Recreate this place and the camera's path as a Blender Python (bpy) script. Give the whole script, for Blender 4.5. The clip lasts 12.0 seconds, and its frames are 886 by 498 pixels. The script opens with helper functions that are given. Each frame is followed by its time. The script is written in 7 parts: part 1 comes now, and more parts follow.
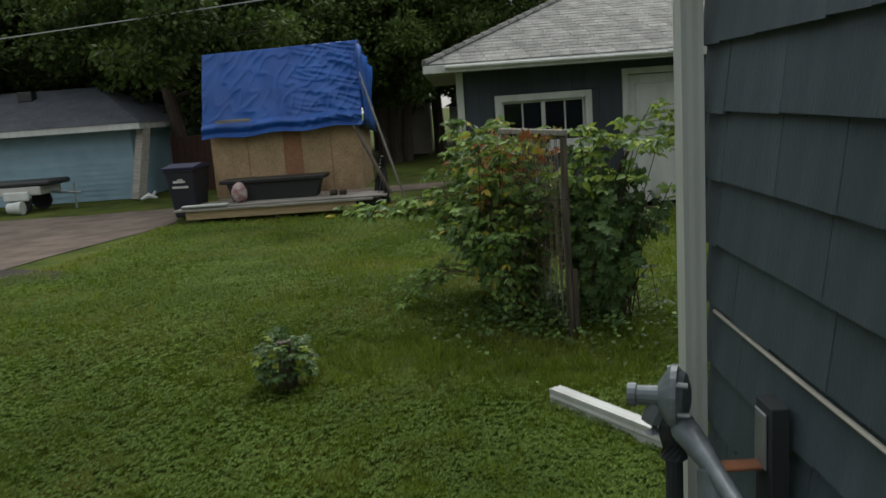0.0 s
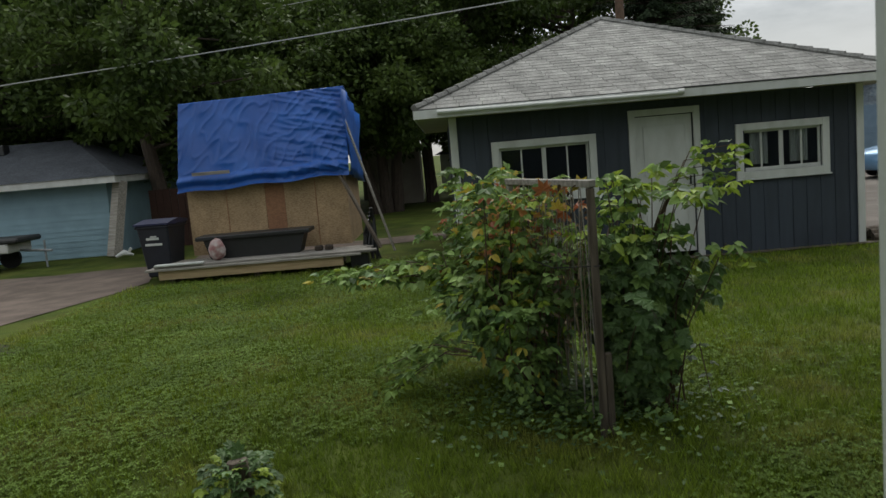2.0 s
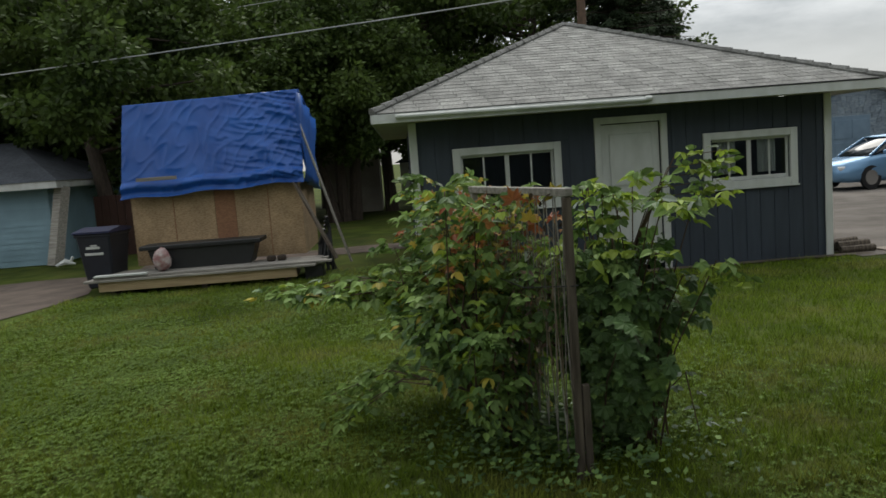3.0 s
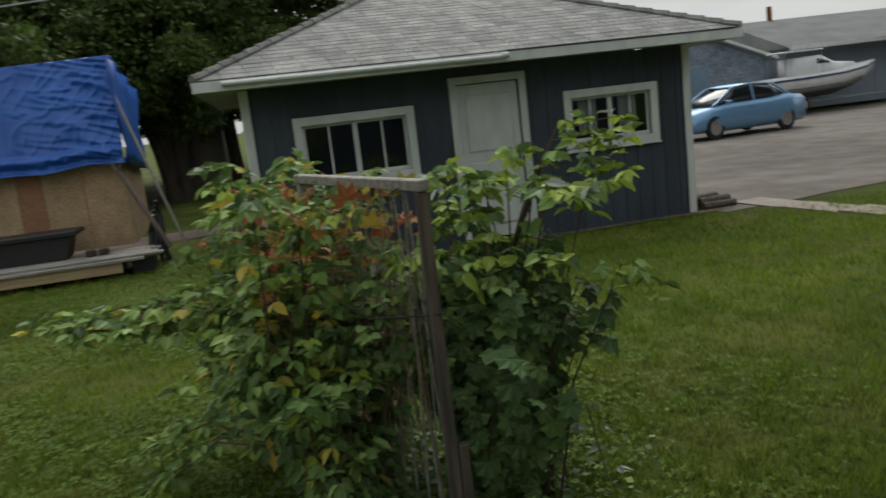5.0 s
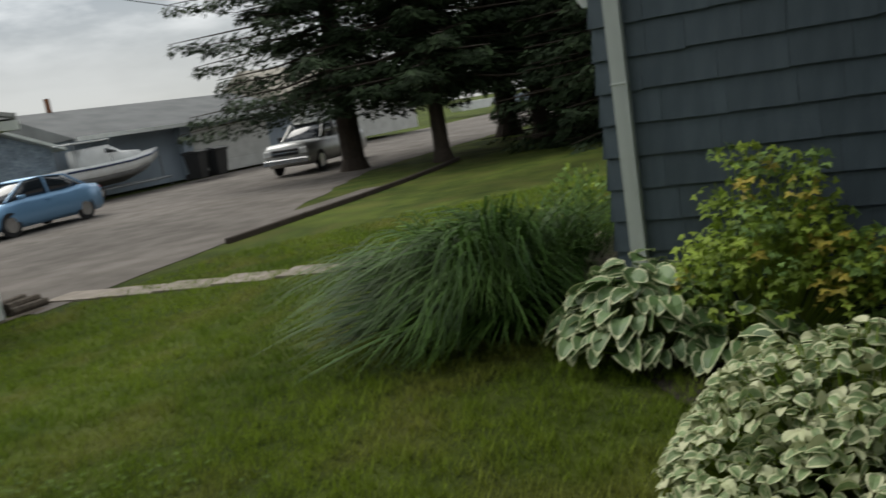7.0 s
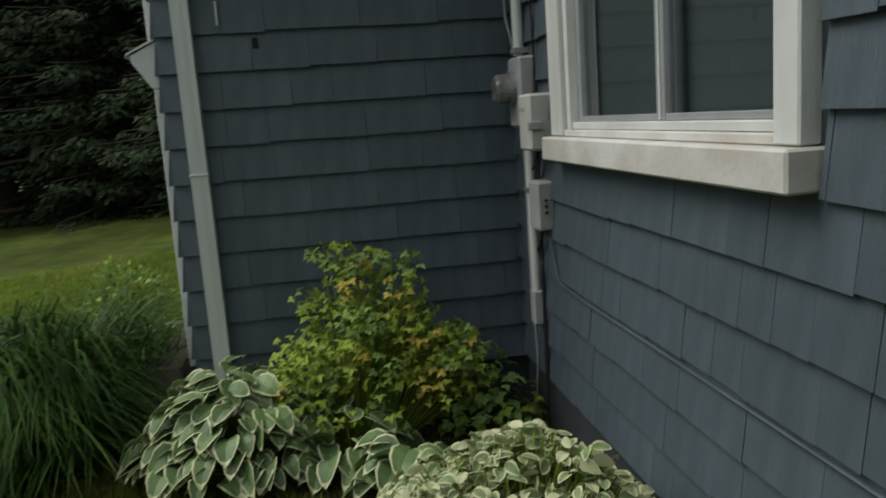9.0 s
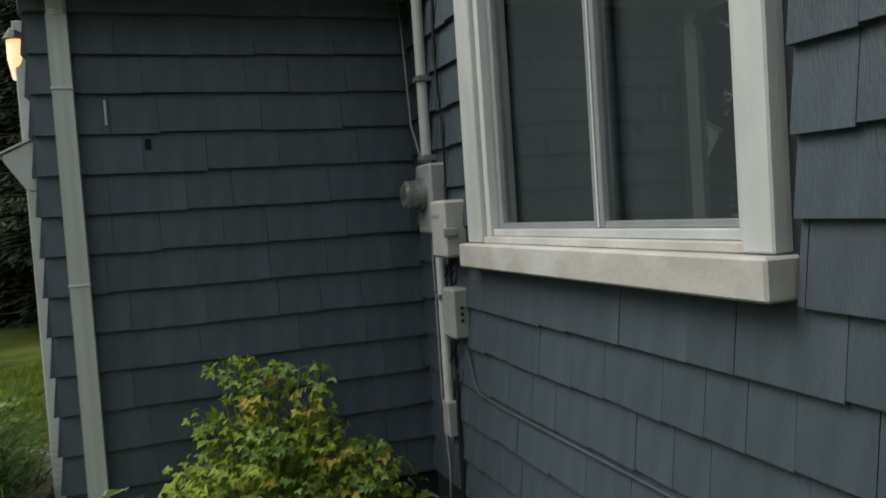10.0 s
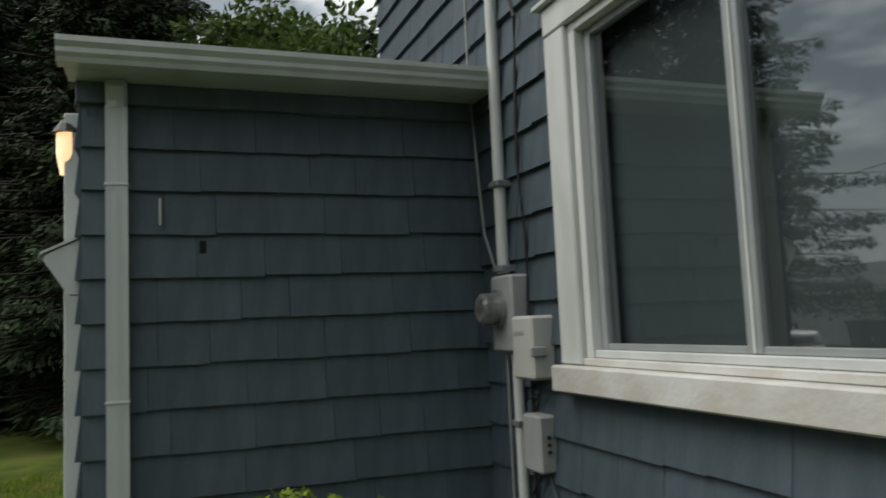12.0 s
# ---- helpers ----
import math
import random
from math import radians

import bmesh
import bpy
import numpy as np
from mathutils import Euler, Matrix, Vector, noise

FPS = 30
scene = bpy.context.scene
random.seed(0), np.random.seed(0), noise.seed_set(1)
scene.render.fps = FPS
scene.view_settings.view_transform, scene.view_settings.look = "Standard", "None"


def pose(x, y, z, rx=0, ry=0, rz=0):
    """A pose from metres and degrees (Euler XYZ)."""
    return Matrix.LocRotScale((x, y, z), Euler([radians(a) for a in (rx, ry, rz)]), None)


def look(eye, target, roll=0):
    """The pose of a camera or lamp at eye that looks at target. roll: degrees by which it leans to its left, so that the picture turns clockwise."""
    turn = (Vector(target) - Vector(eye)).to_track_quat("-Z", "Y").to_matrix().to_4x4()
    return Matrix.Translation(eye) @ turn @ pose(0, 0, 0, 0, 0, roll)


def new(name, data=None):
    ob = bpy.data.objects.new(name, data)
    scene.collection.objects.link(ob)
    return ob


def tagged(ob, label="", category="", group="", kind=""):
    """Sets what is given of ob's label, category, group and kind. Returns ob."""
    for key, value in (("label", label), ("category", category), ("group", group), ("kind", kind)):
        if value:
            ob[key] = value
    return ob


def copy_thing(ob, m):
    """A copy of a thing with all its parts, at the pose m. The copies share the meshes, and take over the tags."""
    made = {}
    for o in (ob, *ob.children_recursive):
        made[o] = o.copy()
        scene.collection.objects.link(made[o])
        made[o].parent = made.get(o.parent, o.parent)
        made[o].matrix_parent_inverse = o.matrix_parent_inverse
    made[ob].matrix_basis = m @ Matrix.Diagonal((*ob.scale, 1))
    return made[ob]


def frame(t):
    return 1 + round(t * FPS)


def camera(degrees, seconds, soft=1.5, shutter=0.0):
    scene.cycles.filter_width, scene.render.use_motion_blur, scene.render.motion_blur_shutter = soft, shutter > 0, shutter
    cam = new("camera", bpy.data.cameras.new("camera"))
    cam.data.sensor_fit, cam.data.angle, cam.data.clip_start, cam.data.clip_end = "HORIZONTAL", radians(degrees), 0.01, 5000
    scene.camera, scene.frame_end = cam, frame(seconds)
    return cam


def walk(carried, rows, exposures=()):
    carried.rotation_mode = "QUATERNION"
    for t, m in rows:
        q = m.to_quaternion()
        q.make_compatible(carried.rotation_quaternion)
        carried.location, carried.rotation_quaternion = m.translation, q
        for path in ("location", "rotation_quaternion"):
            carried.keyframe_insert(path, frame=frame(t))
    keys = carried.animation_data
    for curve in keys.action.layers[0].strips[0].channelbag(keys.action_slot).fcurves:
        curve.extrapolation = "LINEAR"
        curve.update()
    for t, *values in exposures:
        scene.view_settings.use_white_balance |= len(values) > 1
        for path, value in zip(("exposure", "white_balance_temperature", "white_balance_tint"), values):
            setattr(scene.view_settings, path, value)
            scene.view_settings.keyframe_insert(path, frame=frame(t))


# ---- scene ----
cam = camera(59.0, 12.0, 1.5, 0.4)
PATH = [
    (0, (0.307, 0.207, 1.548), (0.259, 2.174, 1.19), -4.1),
    (0.5, (0.271, 0.456, 1.542), (0.296, 2.432, 1.238), -3.6),
    (1, (0.243, 0.708, 1.561), (0.267, 2.687, 1.273), -5.1),
    (1.5, (0.244, 0.963, 1.543), (0.242, 2.946, 1.283), -5.2),
    (2, (0.259, 1.226, 1.544), (0.241, 3.211, 1.303), -4.9),
    (2.5, (0.274, 1.468, 1.534), (0.279, 3.451, 1.27), -4.5),
    (3, (0.276, 1.737, 1.517), (0.362, 3.722, 1.29), -4.3),
    (3.2, (0.27, 1.852, 1.517), (0.388, 3.836, 1.294), -4.1),
    (5, (0.509, 2.761, 1.561), (0.929, 4.685, 1.21), -6.6),
    (5.5, (0.557, 2.885, 1.564), (1.336, 4.685, 1.173), -6.1),
    (6.5, (0.561, 2.775, 1.581), (2.062, 4.041, 1.199), -10.02),
    (7.0, (0.669, 2.884, 1.561), (2.375, 3.859, 1.192), -9.22),
    (7.5, (0.836, 2.996, 1.63), (2.672, 3.675, 1.22), -8.05),
    (9.5, (1.019, 3.677, 1.711), (2.939, 3.159, 1.493), -3.88),
    (10.0, (1.155, 3.76, 1.729), (3.038, 3.094, 1.633), -3.82),
    (10.5, (1.291, 3.787, 1.768), (3.154, 3.06, 1.788), -1.29),
    (11, (1.39, 3.877, 1.799), (3.225, 3.095, 1.942), -0.84),
    (11.5, (1.517, 3.915, 1.771), (3.339, 3.123, 2.001), -1.88),
    (12, (1.619, 4.0, 1.77), (3.487, 3.311, 1.955), -2.53),
]
walk(cam, [(t, look(eye, target, roll)) for t, eye, target, roll in PATH])
scene.view_settings.exposure = 0.47

# ---------- world and light ----------
world = bpy.data.worlds.new("overcast_sky")
scene.world = world
world.use_nodes = True
wn = world.node_tree
wn.nodes.clear()
w_out = wn.nodes.new("ShaderNodeOutputWorld")
w_bg = wn.nodes.new("ShaderNodeBackground")
w_bg.inputs["Strength"].default_value = 0.085
w_sky = wn.nodes.new("ShaderNodeTexSky")
w_sky.sky_type = "NISHITA"
w_sky.sun_disc = False
w_sky.sun_elevation = radians(48)
w_sky.sun_rotation = radians(10)
w_co = wn.nodes.new("ShaderNodeTexCoord")
w_map = wn.nodes.new("ShaderNodeMapping")
w_map.inputs["Scale"].default_value = (1.6, 1.6, 5.0)
w_no = wn.nodes.new("ShaderNodeTexNoise")
w_no.inputs["Scale"].default_value = 2.6
w_no.inputs["Detail"].default_value = 7
w_no.inputs["Roughness"].default_value = 0.55
w_ramp = wn.nodes.new("ShaderNodeValToRGB")
w_ramp.color_ramp.elements[0].position = 0.40
w_ramp.color_ramp.elements[0].color = (4.5, 4.6, 4.55, 1)
w_ramp.color_ramp.elements[1].position = 0.62
w_ramp.color_ramp.elements[1].color = (5.3, 5.4, 5.35, 1)
w_mix = wn.nodes.new("ShaderNodeMixRGB")
w_mix.inputs["Fac"].default_value = 0.9
w_hi = wn.nodes.new("ShaderNodeValToRGB")
w_hi.color_ramp.elements[0].position = 0.40
w_hi.color_ramp.elements[0].color = (3.0, 3.4, 3.7, 1)
w_hi.color_ramp.elements[1].position = 0.64
w_hi.color_ramp.elements[1].color = (13.5, 13.7, 13.5, 1)
w_sep = wn.nodes.new("ShaderNodeSeparateXYZ")
w_up = wn.nodes.new("ShaderNodeMapRange")
w_up.inputs["From Min"].default_value, w_up.inputs["From Max"].default_value = 0.10, 0.22
w_two = wn.nodes.new("ShaderNodeMixRGB")
wn.links.new(w_co.outputs["Generated"], w_sep.inputs["Vector"])
wn.links.new(w_sep.outputs["Z"], w_up.inputs["Value"])
wn.links.new(w_up.outputs["Result"], w_two.inputs["Fac"])
wn.links.new(w_ramp.outputs["Color"], w_two.inputs["Color1"])
wn.links.new(w_hi.outputs["Color"], w_two.inputs["Color2"])
wn.links.new(w_no.outputs["Fac"], w_hi.inputs["Fac"])
wn.links.new(w_co.outputs["Generated"], w_map.inputs["Vector"])
wn.links.new(w_map.outputs["Vector"], w_no.inputs["Vector"])
wn.links.new(w_no.outputs["Fac"], w_ramp.inputs["Fac"])
wn.links.new(w_sky.outputs["Color"], w_mix.inputs["Color1"])
wn.links.new(w_two.outputs["Color"], w_mix.inputs["Color2"])
wn.links.new(w_mix.outputs["Color"], w_bg.inputs["Color"])
wn.links.new(w_bg.outputs["Background"], w_out.inputs["Surface"])

sun = new("sun", bpy.data.lights.new("sun", "SUN"))
sun.data.energy, sun.data.angle, sun.data.color = 1.5, radians(40), (1.0, 0.97, 0.90)
sun.matrix_world = look((3, 16, 19), (0, 0, 0))


# ---------- materials ----------
def material(name, color, rough=0.8, color2=None, scale=6.0, detail=5.0, stretch=(1, 1, 1), bump=0.0, bump_scale=40.0,
             metal=0.0, vary=0.0, big=0.0, spec=0.5, island=False, trans=0.0, patch=None):
    """Noise-mixed colour, coarse stains, fine relief; vary shifts the value from object to object (or island to island)."""
    m = bpy.data.materials.new(name)
    m.use_nodes = True
    nt = m.node_tree
    b = nt.nodes["Principled BSDF"]
    b.inputs["Roughness"].default_value = rough
    b.inputs["Metallic"].default_value = metal
    b.inputs["Specular IOR Level"].default_value = spec
    co = nt.nodes.new("ShaderNodeTexCoord")
    mp = nt.nodes.new("ShaderNodeMapping")
    mp.inputs["Scale"].default_value = stretch
    nt.links.new(co.outputs["Object"], mp.inputs["Vector"])
    n1 = nt.nodes.new("ShaderNodeTexNoise")
    n1.inputs["Scale"].default_value, n1.inputs["Detail"].default_value = scale, detail
    nt.links.new(mp.outputs["Vector"], n1.inputs["Vector"])
    mx = nt.nodes.new("ShaderNodeMixRGB")
    mx.inputs["Color1"].default_value = (*color, 1)
    mx.inputs["Color2"].default_value = (*(color2 or [c * 0.75 for c in color]), 1)
    rmp = nt.nodes.new("ShaderNodeMapRange")
    rmp.inputs["From Min"].default_value, rmp.inputs["From Max"].default_value = 0.35, 0.65
    nt.links.new(n1.outputs["Fac"], rmp.inputs["Value"])
    nt.links.new(rmp.outputs["Result"], mx.inputs["Fac"])
    last = mx.outputs["Color"]
    if patch:
        geo1 = nt.nodes.new("ShaderNodeNewGeometry")
        n5 = nt.nodes.new("ShaderNodeTexNoise")
        n5.inputs["Scale"].default_value, n5.inputs["Detail"].default_value = patch[1], 6
        nt.links.new(geo1.outputs["Position"], n5.inputs["Vector"])
        r5 = nt.nodes.new("ShaderNodeMapRange")
        r5.inputs["From Min"].default_value, r5.inputs["From Max"].default_value = 0.50, 0.66
        r5.inputs["To Max"].default_value = patch[2]
        nt.links.new(n5.outputs["Fac"], r5.inputs["Value"])
        m5 = nt.nodes.new("ShaderNodeMixRGB")
        m5.inputs["Color2"].default_value = (*patch[0], 1)
        nt.links.new(last, m5.inputs["Color1"])
        nt.links.new(r5.outputs["Result"], m5.inputs["Fac"])
        last = m5.outputs["Color"]
    if big > 0:
        n2 = nt.nodes.new("ShaderNodeTexNoise")
        n2.inputs["Scale"].default_value, n2.inputs["Detail"].default_value = scale * 0.13, 3
        geo0 = nt.nodes.new("ShaderNodeNewGeometry")
        nt.links.new(geo0.outputs["Position"], n2.inputs["Vector"])
        r2 = nt.nodes.new("ShaderNodeMapRange")
        r2.inputs["From Min"].default_value, r2.inputs["From Max"].default_value = 0.35, 0.65
        r2.inputs["To Min"].default_value, r2.inputs["To Max"].default_value = 1 - big, 1 + big * 0.6
        nt.links.new(n2.outputs["Fac"], r2.inputs["Value"])
        v2 = nt.nodes.new("ShaderNodeVectorMath")
        v2.operation = "SCALE"
        nt.links.new(last, v2.inputs[0])
        nt.links.new(r2.outputs["Result"], v2.inputs["Scale"])
        last = v2.outputs["Vector"]
    if vary > 0:
        if island:
            src = nt.nodes.new("ShaderNodeNewGeometry").outputs["Random Per Island"]
        else:
            src = nt.nodes.new("ShaderNodeObjectInfo").outputs["Random"]
        r3 = nt.nodes.new("ShaderNodeMapRange")
        r3.inputs["To Min"].default_value, r3.inputs["To Max"].default_value = 1 - vary, 1 + vary
        nt.links.new(src, r3.inputs["Value"])
        v3 = nt.nodes.new("ShaderNodeVectorMath")
        v3.operation = "SCALE"
        nt.links.new(last, v3.inputs[0])
        nt.links.new(r3.outputs["Result"], v3.inputs["Scale"])
        last = v3.outputs["Vector"]
    nt.links.new(last, b.inputs["Base Color"])
    if trans > 0:
        tr = nt.nodes.new("ShaderNodeBsdfTranslucent")
        nt.links.new(last, tr.inputs["Color"])
        ms = nt.nodes.new("ShaderNodeMixShader")
        ms.inputs["Fac"].default_value = trans
        nt.links.new(b.outputs["BSDF"], ms.inputs[1])
        nt.links.new(tr.outputs["BSDF"], ms.inputs[2])
        nt.links.new(ms.outputs["Shader"], nt.nodes["Material Output"].inputs["Surface"])
    if bump > 0:
        n4 = nt.nodes.new("ShaderNodeTexNoise")
        n4.inputs["Scale"].default_value, n4.inputs["Detail"].default_value = bump_scale, 4
        nt.links.new(mp.outputs["Vector"], n4.inputs["Vector"])
        bp = nt.nodes.new("ShaderNodeBump")
        bp.inputs["Strength"].default_value, bp.inputs["Distance"].default_value = bump, 0.01
        nt.links.new(n4.outputs["Fac"], bp.inputs["Height"])
        nt.links.new(bp.outputs["Normal"], b.inputs["Normal"])
    return m


M_SHINGLE = material("slate_blue_paint", (0.077, 0.104, 0.124), 0.55, (0.058, 0.081, 0.098), 5, 6, (3, 3, 0.6), 0.35, 60, vary=0.06, big=0.15)
M_GARAGE = material("slate_blue_siding", (0.045, 0.058, 0.078), 0.7, (0.036, 0.047, 0.064), 4, 6, (3, 3, 0.4), 0.3, 50, vary=0.1, big=0.2)
M_WHITE = material("white_trim_paint", (0.62, 0.64, 0.62), 0.5, (0.52, 0.54, 0.51), 3, 7, (2, 2, 0.7), 0.15, 50, vary=0.03, big=0.08)
M_DIRTY = material("weathered_white_paint", (0.62, 0.62, 0.59), 0.6, (0.50, 0.47, 0.42), 5, 8, (1, 1, 1), 0.25, 40, big=0.1)
M_GUTTER = material("gutter_paint", (0.60, 0.63, 0.60), 0.4, (0.52, 0.55, 0.52), 2, 6, (3, 3, 0.5), 0.06, 20, big=0.08)
M_ROOF = material("grey_asphalt_shingle", (0.30, 0.30, 0.28), 0.95, (0.20, 0.20, 0.19), 30, 8, bump=0.5, bump_scale=150, vary=0.2, island=True, big=0.25)
M_ROOF_DARK = material("dark_asphalt_shingle", (0.075, 0.085, 0.10), 0.95, (0.045, 0.05, 0.06), 20, 8, bump=0.4, bump_scale=100, big=0.2, vary=0.1)
M_FELT = material("roof_underlay", (0.05, 0.05, 0.05), 0.95)
M_GRASS = material("lawn_turf", (0.085, 0.110, 0.020), 0.95, (0.040, 0.062, 0.012), 2.2, 9, bump=1.0, bump_scale=60, big=0.35, spec=0.1, patch=((0.12, 0.120, 0.032), 1.1, 0.6))
M_BLADE = material("grass_blade", (0.200, 0.275, 0.026), 0.8, (0.112, 0.175, 0.018), 0.7, 6, vary=0.45, island=True, spec=0.15, trans=0.3, big=0.3, patch=((0.31, 0.30, 0.08), 1.1, 0.55))
M_CLOVER = material("clover_leaf", (0.160, 0.25, 0.045), 0.7, (0.09, 0.145, 0.024), 0.9, 6, vary=0.3, island=True, spec=0.2, trans=0.25)
M_GRAVEL = material("worn_gravel_asphalt", (0.19, 0.170, 0.152), 0.95, (0.13, 0.115, 0.10), 1.6, 10, bump=0.6, bump_scale=40, big=0.2, spec=0.2)
M_DRIVE = material("red_gravel", (0.17, 0.135, 0.115), 0.97, (0.11, 0.09, 0.075), 2.5, 10, bump=0.6, bump_scale=50, big=0.2, spec=0.15)
M_CONC = material("old_concrete", (0.30, 0.26, 0.215), 0.9, (0.23, 0.195, 0.16), 5, 8, bump=0.4, bump_scale=60, vary=0.08)
M_SOIL = material("dark_soil", (0.035, 0.026, 0.018), 0.98, (0.018, 0.014, 0.010), 9, 8, bump=1.0, bump_scale=30)
M_STRIP = material("trodden_bare_soil", (0.12, 0.095, 0.07), 0.97, (0.07, 0.055, 0.04), 8, 8, bump=0.8, bump_scale=40)
M_DARKWOOD = material("weathered_timber", (0.16, 0.13, 0.10), 0.9, (0.065, 0.05, 0.038), 4, 8, (8, 8, 0.7), 0.6, 30, vary=0.15)
M_GREYWOOD = material("grey_weathered_plank", (0.36, 0.34, 0.30), 0.9, (0.20, 0.185, 0.165), 3, 8, (1, 12, 12), 0.5, 30, vary=0.15)
M_NEWWOOD = material("raw_lumber", (0.50, 0.38, 0.22), 0.8, (0.40, 0.29, 0.16), 3, 8, (0.8, 12, 12), 0.3, 30, vary=0.1)
M_OSB = material("strand_board", (0.46, 0.33, 0.19), 0.85, (0.30, 0.20, 0.11), 26, 3, (1, 1, 2.2), 0.4, 40, vary=0.05, big=0.15)
M_OSBRED = material("reddish_board", (0.33, 0.17, 0.09), 0.85, (0.24, 0.12, 0.065), 26, 3, (1, 1, 2.2), 0.4, 40)
M_TARP = material("blue_tarpaulin", (0.014, 0.105, 0.42), 0.40, (0.010, 0.075, 0.33), 2, 5, bump=0.5, bump_scale=7, big=0.1)
M_BLACK = material("black_plastic", (0.018, 0.019, 0.020), 0.5, bump=0.1)
M_BIN = material("navy_plastic", (0.014, 0.018, 0.028), 0.5)
M_BINLID = material("blue_lid_plastic", (0.016, 0.022, 0.07), 0.45)
M_AQUA = material("pale_blue_clapboard", (0.26, 0.40, 0.47), 0.7, (0.22, 0.34, 0.40), 2, 5, vary=0.06, big=0.08)
M_BLUEGREY = material("blue_grey_siding", (0.26, 0.31, 0.36), 0.75, (0.22, 0.265, 0.31), 1, 5, big=0.08)
M_PEEL = material("peeling_blue_shingle", (0.30, 0.36, 0.41), 0.8, (0.17, 0.22, 0.27), 7, 6, (1, 1, 2), big=0.1, vary=0.2)
M_DOORBLUE = material("faded_blue_door", (0.20, 0.29, 0.38), 0.7, (0.16, 0.24, 0.32), 3, 4)
M_PALE = material("pale_siding", (0.55, 0.55, 0.52), 0.75, (0.46, 0.46, 0.43), 2, 4, big=0.08)
M_TAN = material("tan_siding", (0.36, 0.33, 0.27), 0.8, (0.30, 0.27, 0.22), 2, 4)
M_BARK = material("tree_bark", (0.070, 0.052, 0.038), 0.95, (0.035, 0.027, 0.021), 9, 8, (4, 4, 0.8), 0.9, 25)
M_LEAF = material("broad_leaf", (0.078, 0.118, 0.024), 0.6, (0.040, 0.070, 0.014), 0.5, 5, vary=0.45, island=True, spec=0.25, trans=0.3)
M_LEAF2 = material("bush_leaf", (0.245, 0.355, 0.105), 0.6, (0.115, 0.195, 0.050), 3, 5, vary=0.45, island=True, spec=0.2, trans=0.25)
M_MAPLE = material("dark_lobed_leaf", (0.12, 0.205, 0.066), 0.55, (0.060, 0.115, 0.032), 3, 5, vary=0.35, island=True, spec=0.4, trans=0.2)
M_YLEAF = material("yellowing_leaf", (0.50, 0.38, 0.055), 0.6, (0.36, 0.34, 0.05), 4, 5, vary=0.3, island=True, trans=0.25)
M_RLEAF = material("red_orange_leaf", (0.34, 0.085, 0.030), 0.6, (0.27, 0.12, 0.04), 4, 5, vary=0.35, island=True, trans=0.2)
M_CONIFER = material("spruce_needles", (0.042, 0.066, 0.028), 0.75, (0.018, 0.032, 0.014), 0.6, 5, vary=0.45, island=True, spec=0.2)
M_FINE = material("ornamental_blade", (0.085, 0.155, 0.034), 0.45, (0.022, 0.052, 0.012), 2, 5, vary=0.5, island=True, spec=0.12, trans=0.2)
M_COLUMB = material("yellow_green_leaf", (0.33, 0.43, 0.060), 0.55, (0.20, 0.29, 0.040), 6, 5, vary=0.35, island=True, spec=0.3, trans=0.35)
M_HOSTA = material("hosta_green", (0.14, 0.22, 0.080), 0.45, (0.09, 0.155, 0.055), 6, 5, vary=0.2, island=True, spec=0.4, trans=0.15)
M_SAGE = material("sage_green_leaf", (0.27, 0.35, 0.17), 0.55, (0.14, 0.21, 0.08), 22, 5, vary=0.25, island=True, spec=0.3, trans=0.15)
M_CREAM = material("cream_leaf_margin", (0.60, 0.61, 0.38), 0.55, (0.46, 0.50, 0.27), 8, 5, vary=0.15, spec=0.4, trans=0.15)
M_PALELEAF = material("pale_underside_leaf", (0.42, 0.47, 0.40), 0.6, (0.32, 0.38, 0.30), 6, 5, vary=0.15, island=True, trans=0.15)
M_TWIG = material("brown_cane", (0.11, 0.070, 0.045), 0.85, (0.07, 0.045, 0.03), 10, 5, vary=0.3, island=True)
M_STRAW = material("dead_stalks", (0.26, 0.20, 0.13), 0.9, (0.16, 0.12, 0.08), 10, 5, vary=0.3, island=True)
M_METAL = material("galvanised_metal", (0.33, 0.35, 0.36), 0.5, (0.24, 0.26, 0.27), 12, 6, metal=0.55, bump=0.15, bump_scale=60)
M_GREYBOX = material("grey_plastic_enclosure", (0.36, 0.37, 0.36), 0.55, (0.30, 0.31, 0.30), 5, 5)
M_GASPAINT = material("grey_meter_paint", (0.20, 0.235, 0.26), 0.45, (0.12, 0.14, 0.155), 14, 6, bump=0.2, metal=0.2)
M_RUST = material("rusty_steel", (0.22, 0.085, 0.035), 0.85, (0.13, 0.05, 0.025), 18, 7, bump=0.3, metal=0.2)
M_COPPER = material("pinkish_pipe", (0.36, 0.21, 0.16), 0.6, (0.42, 0.33, 0.27), 20, 6)
M_WIRE_W = material("white_cable", (0.48, 0.46, 0.40), 0.6)
M_WIRE_B = material("black_cable", (0.015, 0.015, 0.016), 0.6)
M_DARK = material("dark_interior", (0.008, 0.009, 0.010), 0.9)
M_CURTAIN = material("off_white_curtain", (0.42, 0.44, 0.42), 0.9, stretch=(8, 8, 0.4))
M_BLIND = material("grey_window_screen", (0.092, 0.115, 0.118), 0.9, (0.075, 0.095, 0.10), 1.2, 4, (1, 1, 1), spec=0.1)
M_ALU = material("window_aluminium", (0.38, 0.40, 0.40), 0.4, (0.33, 0.35, 0.35), 8, 4, metal=0.35)
M_CARBLUE = material("car_paint_light_blue", (0.17, 0.32, 0.50), 0.25, (0.17, 0.32, 0.50), metal=0.3)
M_CARSILVER = material("car_paint_silver", (0.46, 0.46, 0.44), 0.3, (0.40, 0.40, 0.39), metal=0.4)
